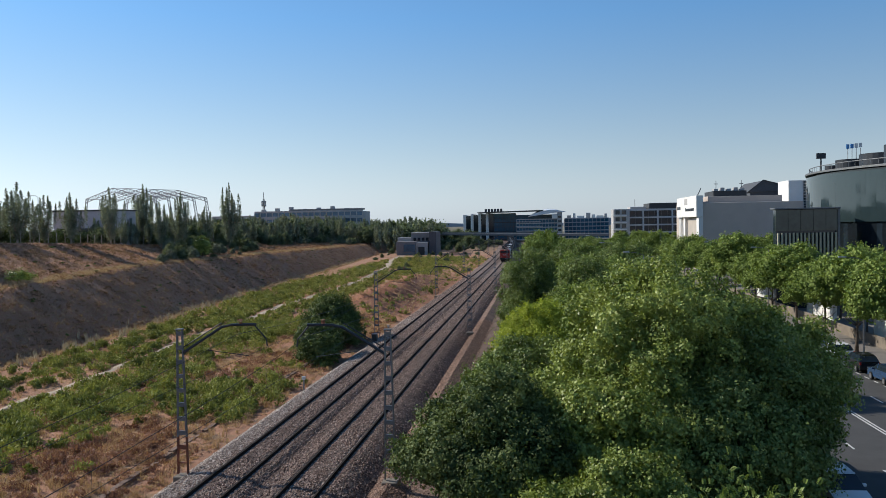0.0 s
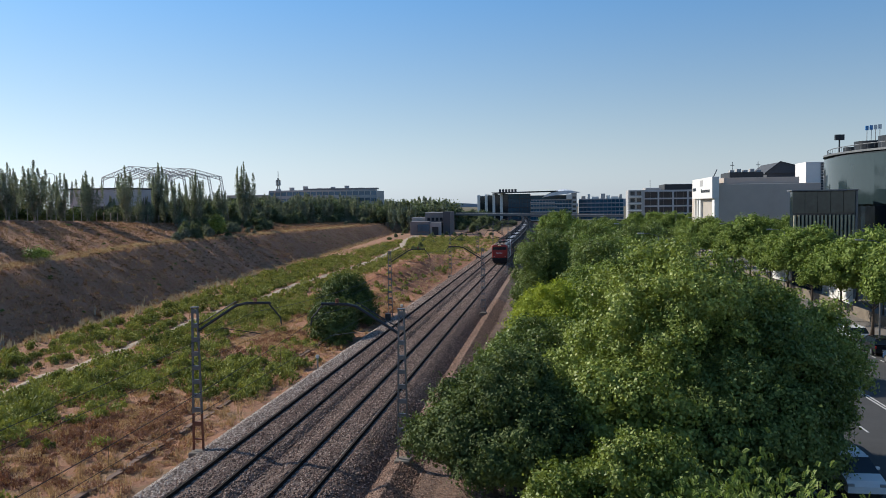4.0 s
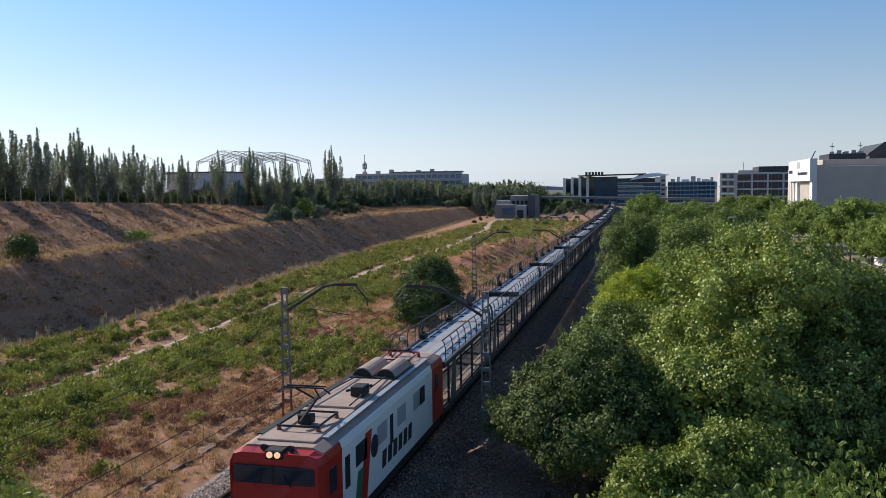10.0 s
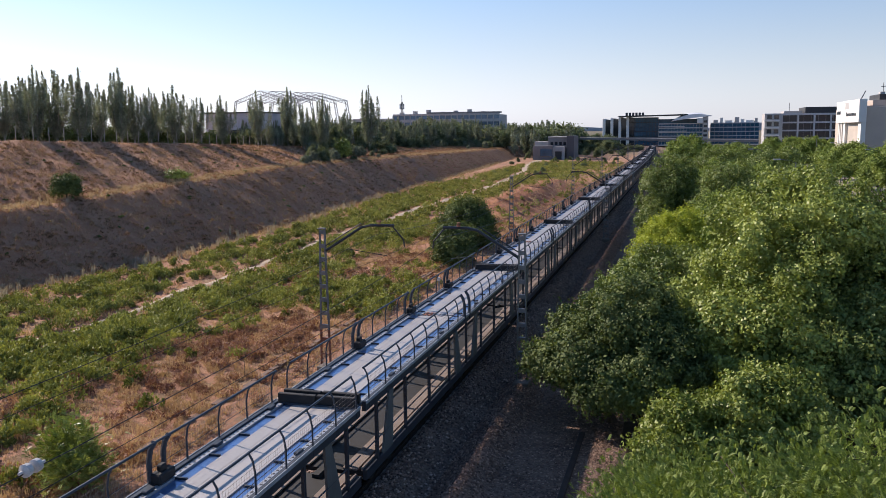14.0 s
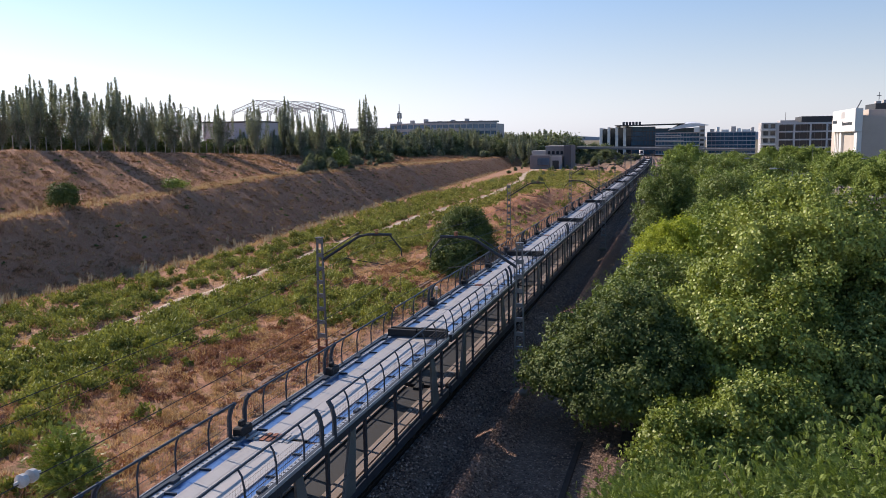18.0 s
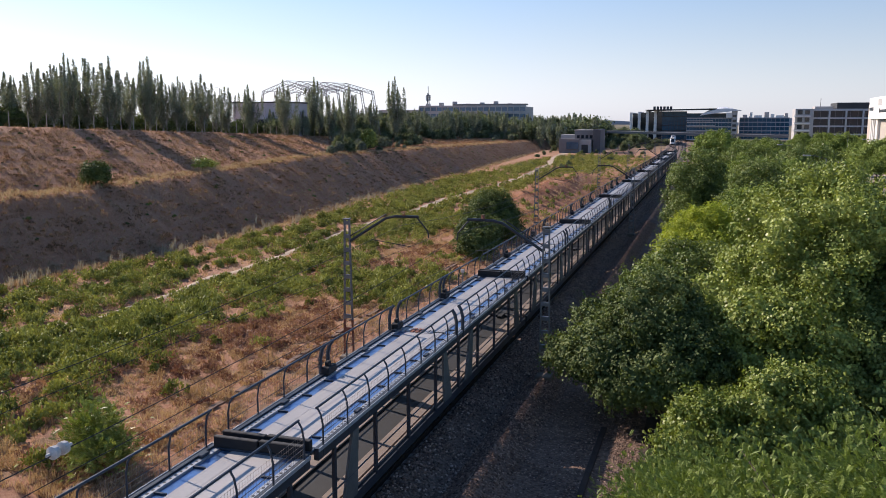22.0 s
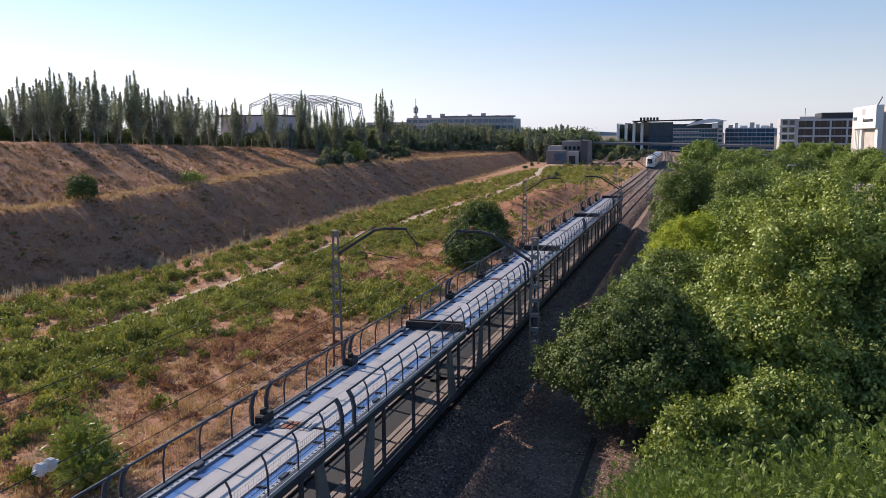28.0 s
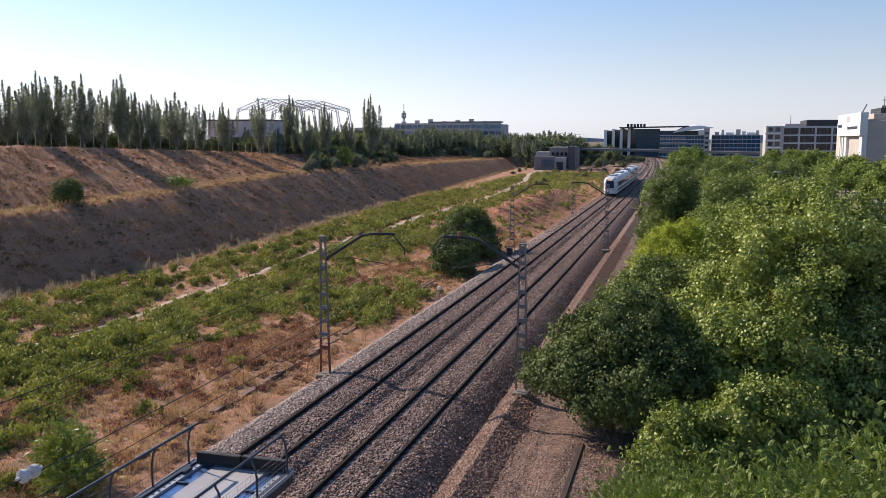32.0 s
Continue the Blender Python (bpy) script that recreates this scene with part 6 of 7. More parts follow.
def locomotive():
    t = thing("locomotive", "red and white electric locomotive with pantographs on its roof", "locomotive")
    half = [(1.555, 1.02), (1.555, 3.58), (1.48, 3.80), (1.2, 3.94)]
    prof = half + [(-x, z) for x, z in half[::-1]]
    body_shell(t, "front_cab", prof, [0.42, 1.9], RED)
    body_shell(t, "middle_body", prof, [1.9, 13.9], WHITE_PAINT, "white middle body with stripes")
    body_shell(t, "rear_cab", prof, [13.9, 16.0], RED)
    # sloped nose with a set-back windscreen
    for y0, y1, sgn in ((0.42, 0.0, -1), (16.0, 16.35, 1)):
        z = Mesh()
        a = [(x, y0, zz) for x, zz in prof]
        b_ = [(x * 0.95, y1 + (0.10 if sgn < 0 else -0.10) * (zz > 3.6), min(zz, 3.88)) for x, zz in prof]
        k = len(prof)
        z.add(a + b_, [(i, (i + 1) % k, k + (i + 1) % k, k + i) for i in range(k)] + [tuple(range(k, 2 * k))])
        part("nose", z, RED, t)
    part("windscreen", Mesh().box(-1.36, -0.03, 2.95, 1.36, 0.14, 3.50, 0.02), GLASS_DARK, t, "wide dark windscreen")
    part("screen_post", Mesh().box(-0.025, -0.05, 2.95, 0.025, 0.0, 3.50), BLACK, t)
    for s in (-1, 1):
        part("wiper", Mesh().beam((s * 0.6, -0.06, 2.88), (s * 0.35, -0.06, 3.25), 0.02, 0.03), BLACK, t)
        part("top_headlight", Mesh().tube([(s * 0.13, 0.0, 3.86), (s * 0.13, 0.2, 3.86)], 0.10, 14), LAMP, t, "lit round headlamp")
        part("marker_light", Mesh().tube([(s * 1.12, -0.04, 1.62), (s * 1.12, 0.1, 1.62)], 0.09, 12), RIM, t)
        part("buffer", Mesh().tube([(s * 0.9, 0.1, 1.02), (s * 0.9, -0.38, 1.02), (s * 0.9, -0.42, 1.02)], [0.09, 0.09, 0.09], 10).tube([(s * 0.9, -0.42, 1.02), (s * 0.9, -0.5, 1.02)], 0.24, 14), BLACK, t)
        part("handrail", Mesh().tube([(s * 1.3, -0.08, 1.3), (s * 1.33, -0.12, 1.9), (s * 1.3, -0.08, 2.3)], 0.025, 6), BLACK, t)
        part("cab_window", Mesh().box(s * 1.555 - 0.02, 0.75, 2.45, s * 1.555 + 0.02, 1.35, 3.25, 0.01), GLASS_DARK, t)
        part("door_window", Mesh().box(s * 1.555 - 0.02, 2.15, 2.1, s * 1.555 + 0.02, 2.6, 3.2, 0.01), GLASS_DARK, t)
        part("rear_window", Mesh().box(s * 1.555 - 0.02, 14.5, 2.45, s * 1.555 + 0.02, 15.1, 3.25, 0.01), GLASS_DARK, t)
        for y0 in (3.2, 5.6, 8.2, 10.6, 11.6):
            part("grille", Mesh().box(s * 1.555 - 0.015, y0, 2.5, s * 1.555 + 0.015, y0 + (1.2 if y0 < 11 else 0.9), 3.25, 0.01), SILL if y0 in (5.6, 8.2, 10.6) else GLASS_DARK, t)
        part("narrow_door", Mesh().box(s * 1.555 - 0.015, 7.2, 2.1, s * 1.555 + 0.015, 7.6, 3.25), GLASS_DARK, t)
        part("red_stripe", Mesh().add([(s * 1.561, y, z) for y, z in ((3.6, 1.05), (4.3, 1.05), (4.95, 3.4), (4.25, 3.4))] + [(s * 1.57, y, z) for y, z in ((3.6, 1.05), (4.3, 1.05), (4.95, 3.4), (4.25, 3.4))], [(0, 1, 2, 3), (7, 6, 5, 4), (0, 4, 5, 1), (1, 5, 6, 2), (2, 6, 7, 3), (3, 7, 4, 0)]), RED, t)
        part("green_stripe", Mesh().add([(s * d, y, z) for d in (1.561, 1.568) for y, z in ((3.0, 1.05), (3.6, 1.05), (3.98, 2.3), (3.4, 2.3))], [(0, 1, 2, 3), (7, 6, 5, 4), (0, 4, 5, 1), (1, 5, 6, 2), (2, 6, 7, 3), (3, 7, 4, 0)]), GREEN, t)
        part("dark_emblem", Mesh().tube([(s * 1.558, 5.25, 2.65), (s * 1.573, 5.25, 2.65)], 0.42, 18), plain("navy", (0.012, 0.02, 0.05), 0.4), t)
        for k in range(6):
            part("side_mark", Mesh().add([(s * d, 6.1 + k * 0.72 + a, z) for d in (1.561, 1.569) for a, z in ((0, 1.5), (0.5, 1.5), (0.6, 2.15), (0.1, 2.15))], [(0, 1, 2, 3), (7, 6, 5, 4), (0, 4, 5, 1), (1, 5, 6, 2), (2, 6, 7, 3), (3, 7, 4, 0)]), BLACK, t, "dark slanted side lettering block")
        part("underframe", Mesh().box(s * 1.35 - 0.1, 0.6, 0.55, s * 1.35 + 0.1, 15.8, 1.02, 0.02), BLACK, t)
    for k in range(6):
        part("front_mark", Mesh().box(-0.62 + k * 0.2, -0.012, 2.2, -0.47 + k * 0.2, 0.01, 2.38 + 0.06 * (k == 0)), WHITE_PAINT, t, "pale front lettering block")
        part("number_mark", Mesh().box(-0.35 + k * 0.12, -0.03, 1.10, -0.27 + k * 0.12, -0.01, 1.2), SILL, t)
    part("buffer_beam", Mesh().box(-1.5, -0.03, 0.75, 1.5, 0.5, 1.36, 0.03), BLACK, t)
    part("snow_plough", Mesh().add([(-1.3, 0.0, 0.75), (1.3, 0.0, 0.75), (1.2, 0.15, 0.2), (-1.2, 0.15, 0.2), (-1.3, 0.5, 0.75), (1.3, 0.5, 0.75), (1.2, 0.5, 0.2), (-1.2, 0.5, 0.2)], [(3, 2, 1, 0), (4, 5, 6, 7), (0, 1, 5, 4), (2, 3, 7, 6), (1, 2, 6, 5), (0, 4, 7, 3)]), BLACK, t)
    part("coupling_hose", Mesh().tube([(-0.5, -0.05, 1.2), (-0.55, -0.2, 0.8), (-0.4, -0.1, 0.6)], 0.03, 6), BLACK, t)
    for y in (2.6, 4.9, 11.4, 13.7):
        wheelset(t, y)
    for y in (3.75, 12.55):
        part("bogie", Mesh().box(-1.25, y - 2.0, 0.5, 1.25, y + 2.0, 0.85, 0.05), BLACK, t)
    # roof
    part("roof_sheet", Mesh().sweep([(1.44, 3.83), (1.1, 4.0), (-1.1, 4.0), (-1.44, 3.83)][::-1], [0.55, 15.8]), ROOF_TAN, t)
    part("front_roof", Mesh().box(-1.0, 0.95, 4.0, 1.0, 4.9, 4.07, 0.02), ROOF_TAN, t)
    part("middle_roof", Mesh().box(-0.95, 5.1, 4.0, 0.95, 9.6, 4.10, 0.02), ROOF_TAN, t)
    for s in (-1, 1):
        part("roof_hood", Mesh().sweep([(s * 0.52 + 0.47 * math.cos(math.pi * a / 10), 4.0 + 0.46 * math.sin(math.pi * a / 10)) for a in range(11)][::-1], [10.0, 12.4]), ROOF_TAN, t)
        part("hood_front", Mesh().sweep([(s * 0.52 + 0.43 * math.cos(math.pi * a / 10), 4.0 + 0.42 * math.sin(math.pi * a / 10)) for a in range(11)][::-1], [9.97, 9.995]), BLACK, t)
    part("hood_plinth", Mesh().box(-1.05, 9.8, 4.0, 1.05, 12.7, 4.12, 0.02), BLACK, t)
    for s in (-1, 1):
        part("roof_walk", Mesh().box(s * 1.14 - 0.11, 1.5, 4.02, s * 1.14 + 0.11, 14.4, 4.06), BLACK if s < 0 else SILL, t)
        part("roof_cable", Mesh().tube([(s * 0.75, 4.9, 4.2), (s * 0.7, 7.2, 4.25), (s * 0.6, 9.7, 4.2)], 0.03, 5), BLACK, t)
        part("horn", Mesh().tube([(s * 0.45, 0.5, 3.98), (s * 0.45, 0.25, 4.02)], [0.05, 0.1], 8), BLACK, t)
    part("lamp_housing", Mesh().box(-0.30, 0.04, 3.7, 0.30, 0.5, 4.0, 0.03), BLACK, t)
    part("roof_case", Mesh().box(-0.3, 2.6, 4.1, 0.2, 3.0, 4.42, 0.03), BLACK, t)
    part("roof_switch", Mesh().box(0.2, 6.5, 4.12, 0.75, 7.2, 4.5, 0.03).tube([(0.0, 6.6, 4.3), (0.9, 7.1, 4.45)], 0.05, 6), BLACK, t)
    for y0, up, mat in ((1.9, True, BLACK), (12.9, False, RED)):
        frame = Mesh()
        for s in (-1, 1):
            frame.tube([(s * 0.7, y0, 4.24), (s * 0.7, y0 + 1.9, 4.24)], 0.04, 6)
        for yy in (y0, y0 + 1.9):
            frame.tube([(-0.7, yy, 4.24), (0.7, yy, 4.24)], 0.04, 6)
        part("pantograph_base", frame, mat, t)
        for s in (-1, 1):
            for yy in (y0 + 0.1, y0 + 1.8):
                part("insulator", Mesh().tube([(s * 0.7, yy, 4.05), (s * 0.7, yy, 4.22)], [0.10, 0.06], 8), RUST, t)
        if up:
            part("lower_arm", Mesh().tube([(0, y0 + 0.2, 4.3), (0, y0 + 1.75, 4.75)], 0.06, 6), mat, t)
            part("upper_arm", Mesh().tube([(0.12, y0 + 1.75, 4.75), (0.35, y0 + 0.7, 5.36)], 0.035, 6).tube([(-0.12, y0 + 1.75, 4.75), (-0.35, y0 + 0.7, 5.36)], 0.035, 6), mat, t)
            part("collector_head", Mesh().tube([(-0.95, y0 + 0.6, 5.22), (-0.7, y0 + 0.6, 5.4), (0.7, y0 + 0.6, 5.4), (0.95, y0 + 0.6, 5.22)], 0.03, 6).tube([(-0.7, y0 + 0.85, 5.4), (0.7, y0 + 0.85, 5.4)], 0.03, 6), mat, t)
        else:
            part("folded_arms", Mesh().tube([(0.1, y0 + 0.1, 4.34), (0.2, y0 + 1.7, 4.46), (0.3, y0 + 0.2, 4.56)], 0.045, 6).tube([(-0.1, y0 + 0.1, 4.34), (-0.2, y0 + 1.7, 4.46), (-0.3, y0 + 0.2, 4.56)], 0.045, 6), mat, t)
            part("collector_head", Mesh().tube([(-0.95, y0 + 0.2, 4.5), (-0.7, y0 + 0.2, 4.64), (0.7, y0 + 0.2, 4.64), (0.95, y0 + 0.2, 4.5)], 0.03, 6), BLACK, t)
    return t


def autorack_wagon():
    t = thing("car_carrier_wagon", "empty double-deck car carrier wagon with dark blue frame", "wagon", None, "wagons of the train")
    a, b_ = 0.25, PITCH - 0.25
    mid = PITCH / 2
    for y0, y1, n in ((a, mid - 0.1, 0), (mid + 0.1, b_, 1)):
        part("centre_plate", Mesh().box(-0.76, y0, 3.27, -0.266, y1, 3.31), DECK, t)
        part("centre_plate", Mesh().box(-0.254, y0, 3.27, 0.76, y1, 3.312), DECK, t)
        for s in (-1, 1):
            part("wheel_sheet", Mesh().box(s * 0.94 - 0.175, y0, 3.23, s * 0.94 + 0.175, y1, 3.27), SHEET, t)
            part("sill_strip", Mesh().box(s * 1.225 - 0.085, y0, 3.20, s * 1.225 + 0.085, y1, 3.33), SILL, t)
    for k in range(7):
        part("seam_slat", Mesh().box(-1.0 + k * 0.2, mid - 0.32, 3.315, -0.87 + k * 0.2, mid + 0.32, 3.34), RUST if k in (2, 3, 4) else DECK, t, "worn hinged slat across the deck")
    part("deck_beam", Mesh().box(-0.2, a, 2.95, 0.2, b_, 3.22), WAGON, t)
    rib = Mesh().box(-0.19, -0.03, 3.25, 0.31, 0.03, 3.325).mesh("deck_rib", WAGON)
    hook = Mesh().box(-0.08, -0.18, 3.34, 0.08, 0.18, 3.42, 0.02).mesh("wheel_chock", WAGON)
    for s in (-1, 1):
        part("edge_beam", Mesh().box(s * 1.40 - 0.07, a, 3.05, s * 1.40 + 0.07, b_, 3.38), WAGON, t)
        for k in range(16):
            y = 1.2 + k * 1.6
            part("deck_rib", rib, WAGON, t, at=pose(s * 1.0, y, 0, 0, 0, 0 if s > 0 else 180))
            if k % 4 == 1 or (s < 0 and k % 2):
                part("wheel_chock", hook, WAGON, t, at=pose(s * 1.24, y + 0.6, 0))
        slots = Mesh()
        for k in range(112):
            slots.box(s * 1.225 - 0.03, 0.9 + k * 0.225, 3.325, s * 1.225 + 0.03, 0.97 + k * 0.225, 3.334)
        tagged(part("sill_slots", slots, BLACK, t), kind="stuff")
        part("edge_trim", Mesh().box(s * 1.48 - 0.012, a, 3.29, s * 1.48 + 0.012, b_, 3.40), SILL, t, "pale steel side trim")
        part("lower_edge", Mesh().box(s * 1.27 - 0.03, a, 1.0, s * 1.27 + 0.03, b_, 1.12), LOWER, t)
        for y0, y1 in ((0.5, mid - 0.4), (mid + 0.4, PITCH - 0.5)):
            net = Mesh()
            for j in range(6):
                z = 3.44 + j * 0.13
                net.beam((s * 1.455, y0, z), (s * 1.455, y1, z), 0.0045, 0.0045)
            for j in range(int((y1 - y0) / 0.12)):
                net.beam((s * 1.455, y0 + j * 0.12, 3.38), (s * 1.455, y0 + j * 0.12, 4.12), 0.0035, 0.0035)
            part("side_net", net, NET, t, "thin wire netting between the posts")
        post = Mesh().tube([(s * 1.46, 0, 3.1), (s * 1.46, 0, 3.95), (s * 1.40, 0, 4.25), (s * 1.30, 0, 4.42)], 0.027, 6).mesh("rail_post", WAGON)
        thickp = Mesh().tube([(s * 1.47, 0, 3.1), (s * 1.47, 0, 3.95), (s * 1.40, 0, 4.25), (s * 1.28, 0, 4.44)], 0.07, 6).mesh("rail_post", WAGON)
        for k in range(17):
            y = 0.55 + k * (PITCH - 1.1) / 16
            if k != 8:
                part("rail_post", post, WAGON, t, at=pose(0, y, 0))
        for y in (mid - 0.45, mid + 0.45) + ((PITCH * 0.25 - 0.3, PITCH * 0.25 + 0.3, PITCH * 0.75 - 0.3, PITCH * 0.75 + 0.3) if s < 0 else ()):
            part("rail_post", thickp, WAGON, t, at=pose(0, y, 0))
        if s < 0:
            for y in (PITCH * 0.25, mid, PITCH * 0.75):
                part("winch_box", Mesh().box(-1.46, y - 0.34, 3.34, -1.14, y + 0.34, 3.62, 0.04).box(-1.4, y - 0.12, 3.6, -1.24, y + 0.12, 3.78, 0.03), BLACK, t, "black winch gear at the deck edge")
        for y0, y1 in ((0.5, mid - 0.4), (mid + 0.4, PITCH - 0.5)):
            part("top_rail", Mesh().tube([(s * 1.30, y0, 4.42), (s * 1.30, y1, 4.42)], 0.035, 6), WAGON, t)
            for z in (3.72,):
                part("mid_rail", Mesh().tube([(s * 1.46, y0, z), (s * 1.46, y1, z)], 0.009, 4), WAGON, t)
        up = Mesh().box(s * 1.42 - 0.05, -0.06, 1.0, s * 1.42 + 0.05, 0.06, 3.1).mesh("upright", WAGON)
        for k in range(9):
            part("upright", up, WAGON, t, at=pose(0, 1.3 + k * (PITCH - 2.6) / 8, 0))
        for y in (2.3, mid - 1.5, mid + 1.5, PITCH - 2.3):
            d = 0.9 if y in (2.3, mid + 1.5) else -0.9
            part("gusset", Mesh().add([(s * w, yy, z) for w in (1.38, 1.46) for yy, z in ((y - 0.5, 1.0), (y + 0.5, 1.0), (y + 0.2 + d * 0.5, 3.1), (y - 0.2 + d * 0.5, 3.1))], [(0, 1, 2, 3), (7, 6, 5, 4), (0, 4, 5, 1), (1, 5, 6, 2), (2, 6, 7, 3), (3, 7, 4, 0)]), GUSSET, t)
        part("lower_sill", Mesh().box(s * 1.38 - 0.07, a, 0.72, s * 1.38 + 0.07, b_, 1.05), WAGON, t)
        part("lower_rail", Mesh().tube([(s * 1.44, a, 1.75), (s * 1.44, b_, 1.75)], 0.025, 5), WAGON, t)
        part("lower_track", Mesh().box(s * 0.85 - 0.26, a, 1.0, s * 0.85 + 0.26, b_, 1.06), LOWER, t)
    part("lower_floor", Mesh().box(-1.3, a, 0.85, 1.3, b_, 0.98), BLACK, t)
    for y in (0.0, PITCH - 0.42):
        part("end_bar", Mesh().box(-1.32, y, 3.36, 0.0, y + 0.16, 3.66, 0.02), BLACK, t)
        part("end_bar", Mesh().box(0.02, y + 0.05, 3.36, 1.32, y + 0.21, 3.66, 0.02), BLACK, t)
        part("end_shelf", Mesh().box(-1.36, y, 3.30, 1.36, y + 0.4, 3.36, 0.01), WAGON, t)
    for y in (2.0, 3.8, mid - 0.9, mid + 0.9, PITCH - 3.8, PITCH - 2.0):
        wheelset(t, y)
    part("coupler", Mesh().box(-0.12, -0.6, 0.85, 0.12, 0.3, 1.1), BLACK, t)
    return t


def railcar():
    t = thing("passenger_train", "white commuter train with black windscreen and green side band", "train")
    half = [(1.42, 0.55), (1.46, 1.2), (1.44, 3.2), (1.25, 3.85), (0.8, 4.1)]
    prof = half + [(-x, z) for x, z in half[::-1]]
    nose = Mesh()
    k = len(prof)
    rows = [(0.0, 0.72, 0.9), (0.5, 0.88, 0.96), (1.4, 0.97, 0.99), (2.2, 1.0, 1.0)]
    for y, f, fz in rows:
        nose.v += [(x * f, y + (0.55 * max(0, z - 1.6) / 2.4 if y < 1 else 0), 0.55 + (z - 0.55) * fz) for x, z in prof]
    for i in range(3):
        for q in range(k):
            nose.f.append((i * k + q, i * k + (q + 1) % k, (i + 1) * k + (q + 1) % k, (i + 1) * k + q))
    nose.f.append(tuple(range(k))[::-1])
    part("nose", nose, WHITE_PAINT, t)
    part("windscreen", Mesh().add([(-0.85, -0.04, 1.75), (0.85, -0.04, 1.75), (0.75, 0.42, 3.35), (-0.75, 0.42, 3.35), (-0.85, 0.2, 1.75), (0.85, 0.2, 1.75), (0.75, 0.6, 3.35), (-0.75, 0.6, 3.35)], [(3, 2, 1, 0), (4, 5, 6, 7), (0, 1, 5, 4), (1, 2, 6, 5), (2, 3, 7, 6), (3, 0, 4, 7)]), GLASS_DARK, t)
    part("destination_light", Mesh().box(-0.4, 0.35, 3.42, 0.4, 0.6, 3.6), LAMP, t, "lit amber destination display")
    for s in (-1, 1):
        part("headlight", Mesh().box(s * 0.72 - 0.15, -0.06, 1.2, s * 0.72 + 0.15, 0.1, 1.36, 0.02), LAMP if s < 0 else RIM, t)
    part("coupler_skirt", Mesh().box(-0.95, -0.1, 0.25, 0.95, 0.8, 0.62, 0.05), BLACK, t)
    for c in range(4):
        y0, y1 = (2.2, 21.6) if c == 0 else (c * 22.0, c * 22.0 + 21.6)
        part("car_body", Mesh().sweep(prof, [y0, y1]), WHITE_PAINT, t)
        part("bellows", Mesh().box(-1.2, y1, 0.8, 1.2, y1 + 0.4, 3.7), BLACK, t)
        part("roof_pack", Mesh().box(-0.8, y0 + 3, 4.08, 0.8, y0 + 9, 4.4, 0.08), SILL, t)
        part("undercarriage", Mesh().box(-1.2, y0 + 0.4, 0.25, 1.2, y1 - 0.4, 0.6, 0.04), BLACK, t)
        for s in (-1, 1):
            part("side_band", Mesh().box(s * 1.46 - 0.012, y0 + 0.2, 1.05, s * 1.46 + 0.012, y1 - 0.2, 1.45), GREEN, t)
            for j in range(7):
                part("window", Mesh().box(s * 1.452 - 0.012, y0 + 1.2 + j * 2.7, 2.0, s * 1.452 + 0.012, y0 + 3.4 + j * 2.7, 2.95, 0.004), GLASS_DARK, t)
        wheelset(t, y0 + 3.0)
        wheelset(t, y1 - 3.0)
    return t


loco = locomotive()
wagons = [autorack_wagon()]
for i in range(18):
    wagons.append(copy_thing(wagons[0], pose(0, 0, 0)))
commuter = railcar()

# ---- loose ballast stones ----


def stones(name, label, k, x0, x1, y0, y1, height, size, mat, rng):
    X, Y = rng.uniform(x0, x1, k), y0 + (y1 - y0) * rng.uniform(0, 1, k) ** 1.3
    free = np.ones(k, bool)
    for rail in (X_LEFT - 0.87, X_LEFT + 0.87, X_RIGHT - 0.87, X_RIGHT + 0.87):
        free &= (X < rail - 0.13) | (X > rail + 0.24)
    X, Y = X[free], Y[free]
    k = len(X)
    S = size * rng.uniform(0.5, 1.3, k)
    base = np.array([(1, 0, 0), (-1, 0, 0), (0, 1, 0), (0, -1, 0), (0, 0, 0.8), (0, 0, -0.8)], float)
    V = base[None] * rng.uniform(0.7, 1.2, (k, 6, 1)) * S[:, None, None]
    a = rng.uniform(0, 6.283, k)
    ca, sa = np.cos(a)[:, None], np.sin(a)[:, None]
    P = np.stack([X[:, None] + V[:, :, 0] * ca - V[:, :, 1] * sa, Y[:, None] + V[:, :, 0] * sa + V[:, :, 1] * ca, height(X)[:, None] + V[:, :, 2] + S[:, None] * 0.25], 2)
    F = np.array([(0, 2, 4), (2, 1, 4), (1, 3, 4), (3, 0, 4), (2, 0, 5), (1, 2, 5), (3, 1, 5), (0, 3, 5)])
    T = (F[None] + np.arange(k)[:, None, None] * 6).reshape(-1, 3)
    return tagged(new(name, fast_mesh(name, P.reshape(-1, 3), T, mat)), label, "gravel", kind="stuff")


def stone_material(name, stops):
    m, n, l, b = material(name, 0.95)
    g = n.new("ShaderNodeNewGeometry")
    l.new(ramp(n, l, g.outputs["Random Per Island"], stops), b.inputs["Base Color"])
    return m


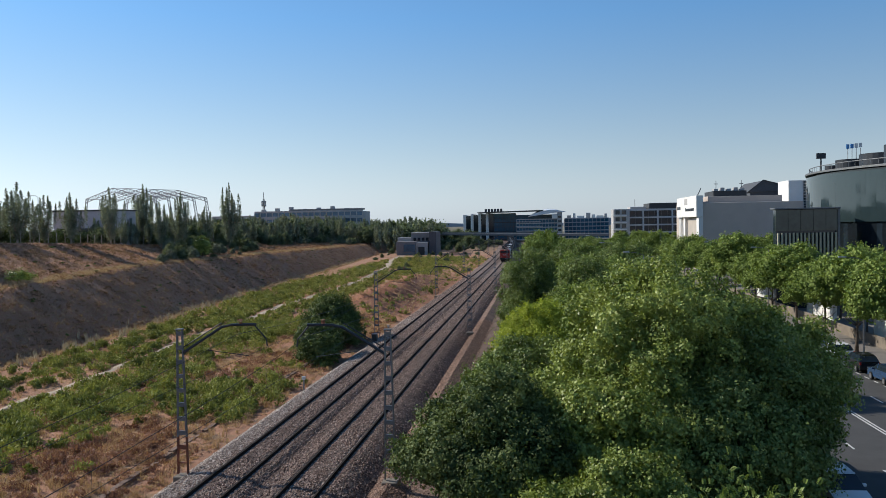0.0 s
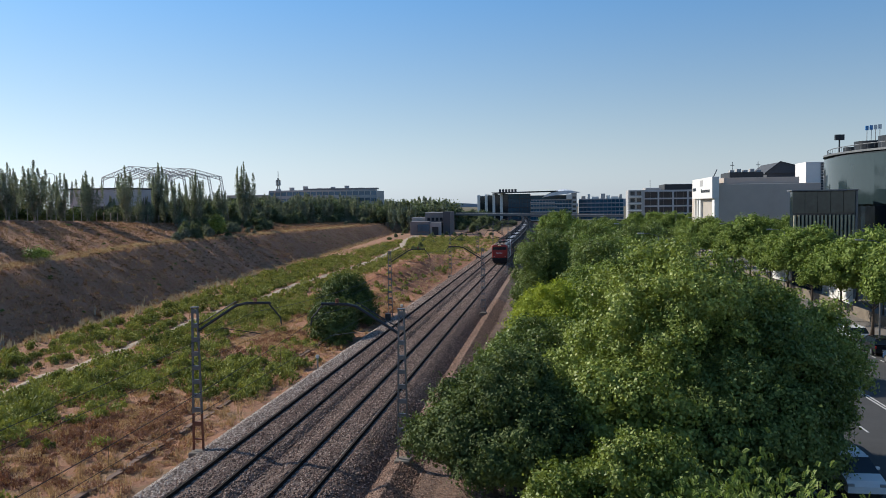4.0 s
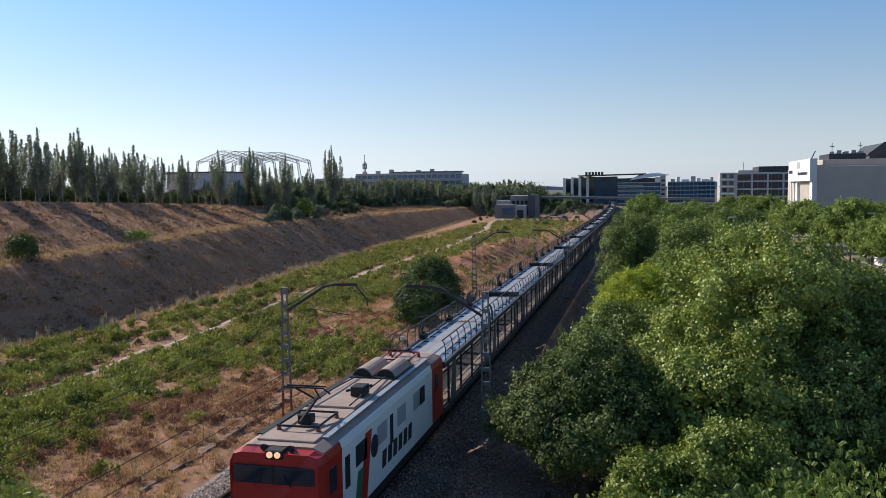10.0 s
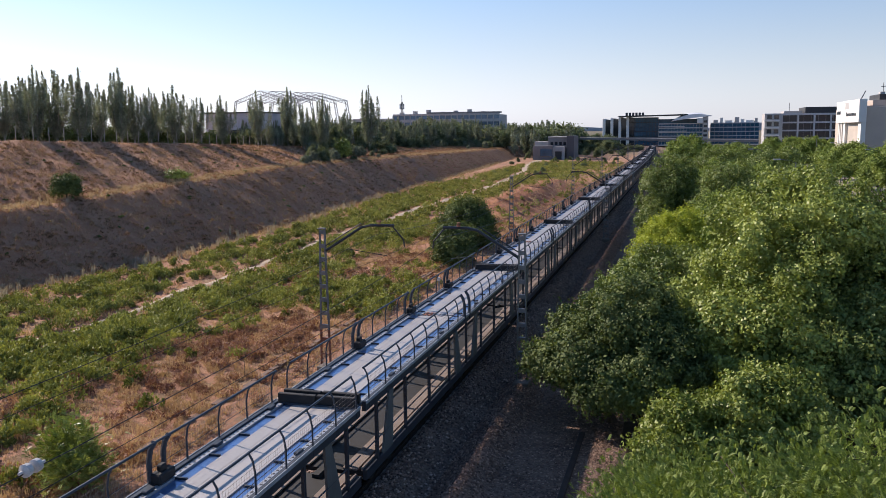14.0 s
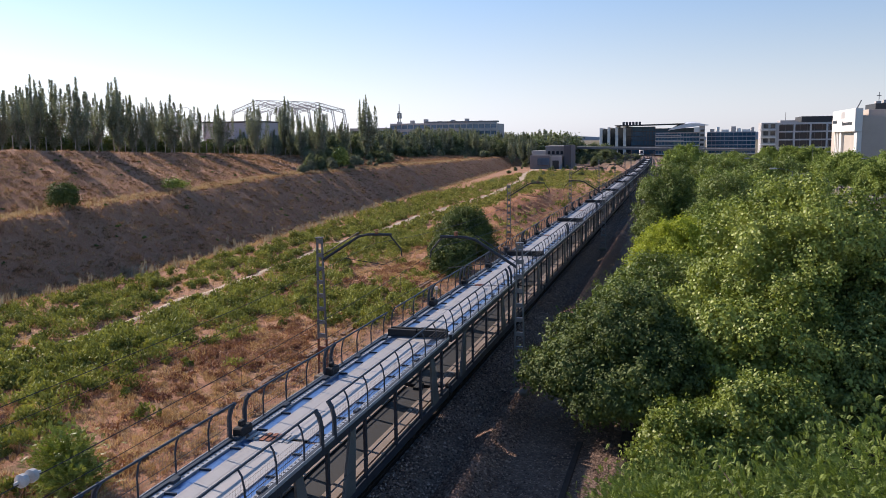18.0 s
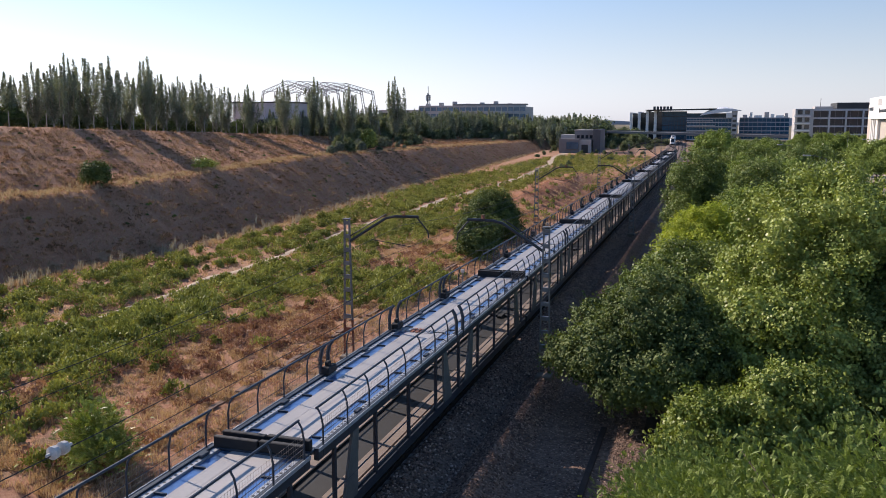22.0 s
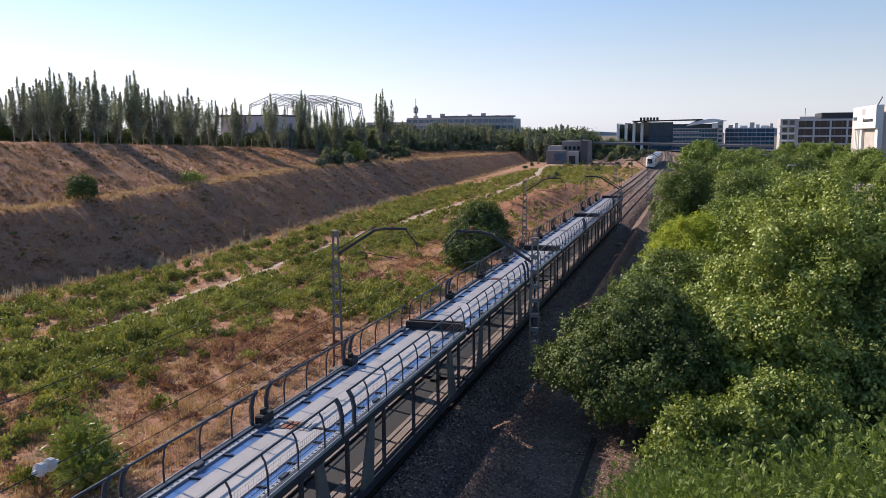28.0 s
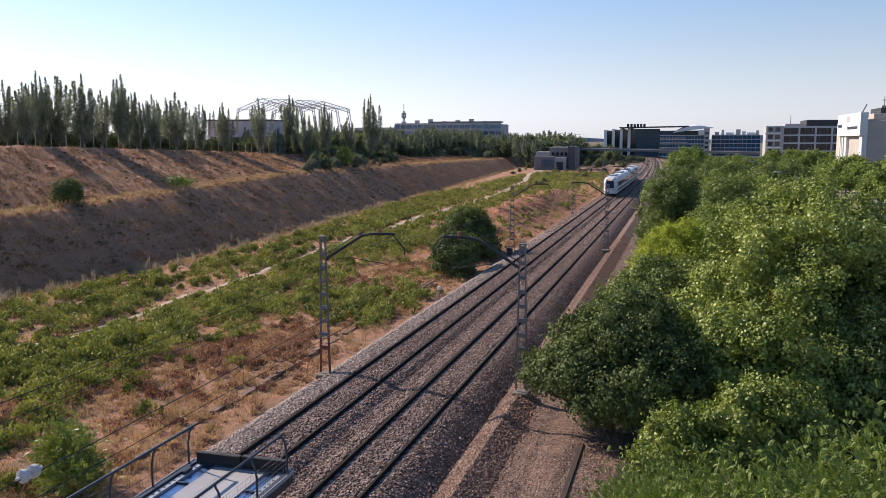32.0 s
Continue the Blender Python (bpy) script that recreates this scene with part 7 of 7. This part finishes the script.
sx = [p[0] for p in SEC] + [-9.2, -8.2]
sz = [p[1] for p in SEC] + [-0.34, -0.97]
srng = np.random.default_rng(21)
STONE = stone_material("ballast_stone", [(0.0, (0.05, 0.03, 0.023)), (0.4, (0.17, 0.105, 0.08)), (0.8, (0.34, 0.23, 0.18)), (1.0, (0.56, 0.43, 0.355))])
PALE_STONE = stone_material("fresh_ballast_stone", [(0.0, (0.10, 0.075, 0.062)), (0.4, (0.30, 0.235, 0.195)), (0.8, (0.50, 0.41, 0.35)), (1.0, (0.66, 0.58, 0.51))])
stones("shoulder_stones", "pale fresh crushed stone on the ballast shoulder", 24000, -18.9, -16.3, 16, 110, lambda x: np.interp(x, sx, sz), 0.055, PALE_STONE, srng)
stones("ballast_stones", "loose grey-brown crushed stone on the track bed", 62000, -16.9, -8.2, 16, 95, lambda x: np.interp(x, sx, sz), 0.055, STONE, srng)
stones("far_ballast_stones", "loose crushed stone farther along the track bed", 26000, -18.9, -8.2, 90, 190, lambda x: np.interp(x, sx, sz) - 0.02, 0.085, STONE, srng)
SPOIL_STONE = stone_material("spoil_stone", [(0.0, (0.07, 0.038, 0.026)), (0.5, (0.22, 0.125, 0.086)), (1.0, (0.45, 0.30, 0.22))])
spx, spz = [-8.4, -7.5, -6.5, -5.4, -4.4, -2.0], [-0.86, -0.42, -0.88, -0.93, -0.82, -0.97]
stones("ridge_stones", "rust-brown stones along the ridge of the service strip", 26000, -8.8, -6.3, 16, 110, lambda x: np.interp(x, spx, spz) - 0.02, 0.06, SPOIL_STONE, srng)
stones("service_stones", "scattered brown stones on the service strip", 14000, -6.4, -2.4, 16, 80, lambda x: np.interp(x, spx, spz) - 0.02, 0.05, SPOIL_STONE, srng)

# ---- sleepers ----
SL = Mesh().box(-1.3, -0.14, -0.30, 1.3, 0.14, -0.145, 0.02).mesh("sleeper", SLEEPER)
for tk in (left_track, right_track):
    for i in range(150):
        part("sleeper", SL, SLEEPER, tk, at=pose(0, 18 + i * 0.6, 0))
    far = Mesh()
    for i in range(300):
        y = 108 + i * 0.6
        far.box(-1.3 + bend(y), y - 0.14, -0.30, 1.3 + bend(y), y + 0.14, -0.145)
    tagged(part("far_sleepers", far, SLEEPER, tk), kind="stuff")

# ---- things that move ----


def along(xc, y):
    slope = (bend(y + 8) - bend(y)) / 8
    return pose(xc + bend(y), y, 0, 0, 0, -math.degrees(math.atan(slope)))


def motions():
    for i, w in enumerate([loco] + wagons):
        back = 0.45 if i == 0 else 17.0 + PITCH * (i - 1)
        walk(w, [(t, along(X_RIGHT, HEAD9 - SPEED * (t - 9) + back)) for t in range(33)])
    walk(commuter, [(t, along(X_LEFT, 182 + 29 * (32 - t))) for t in range(33)])


motions()
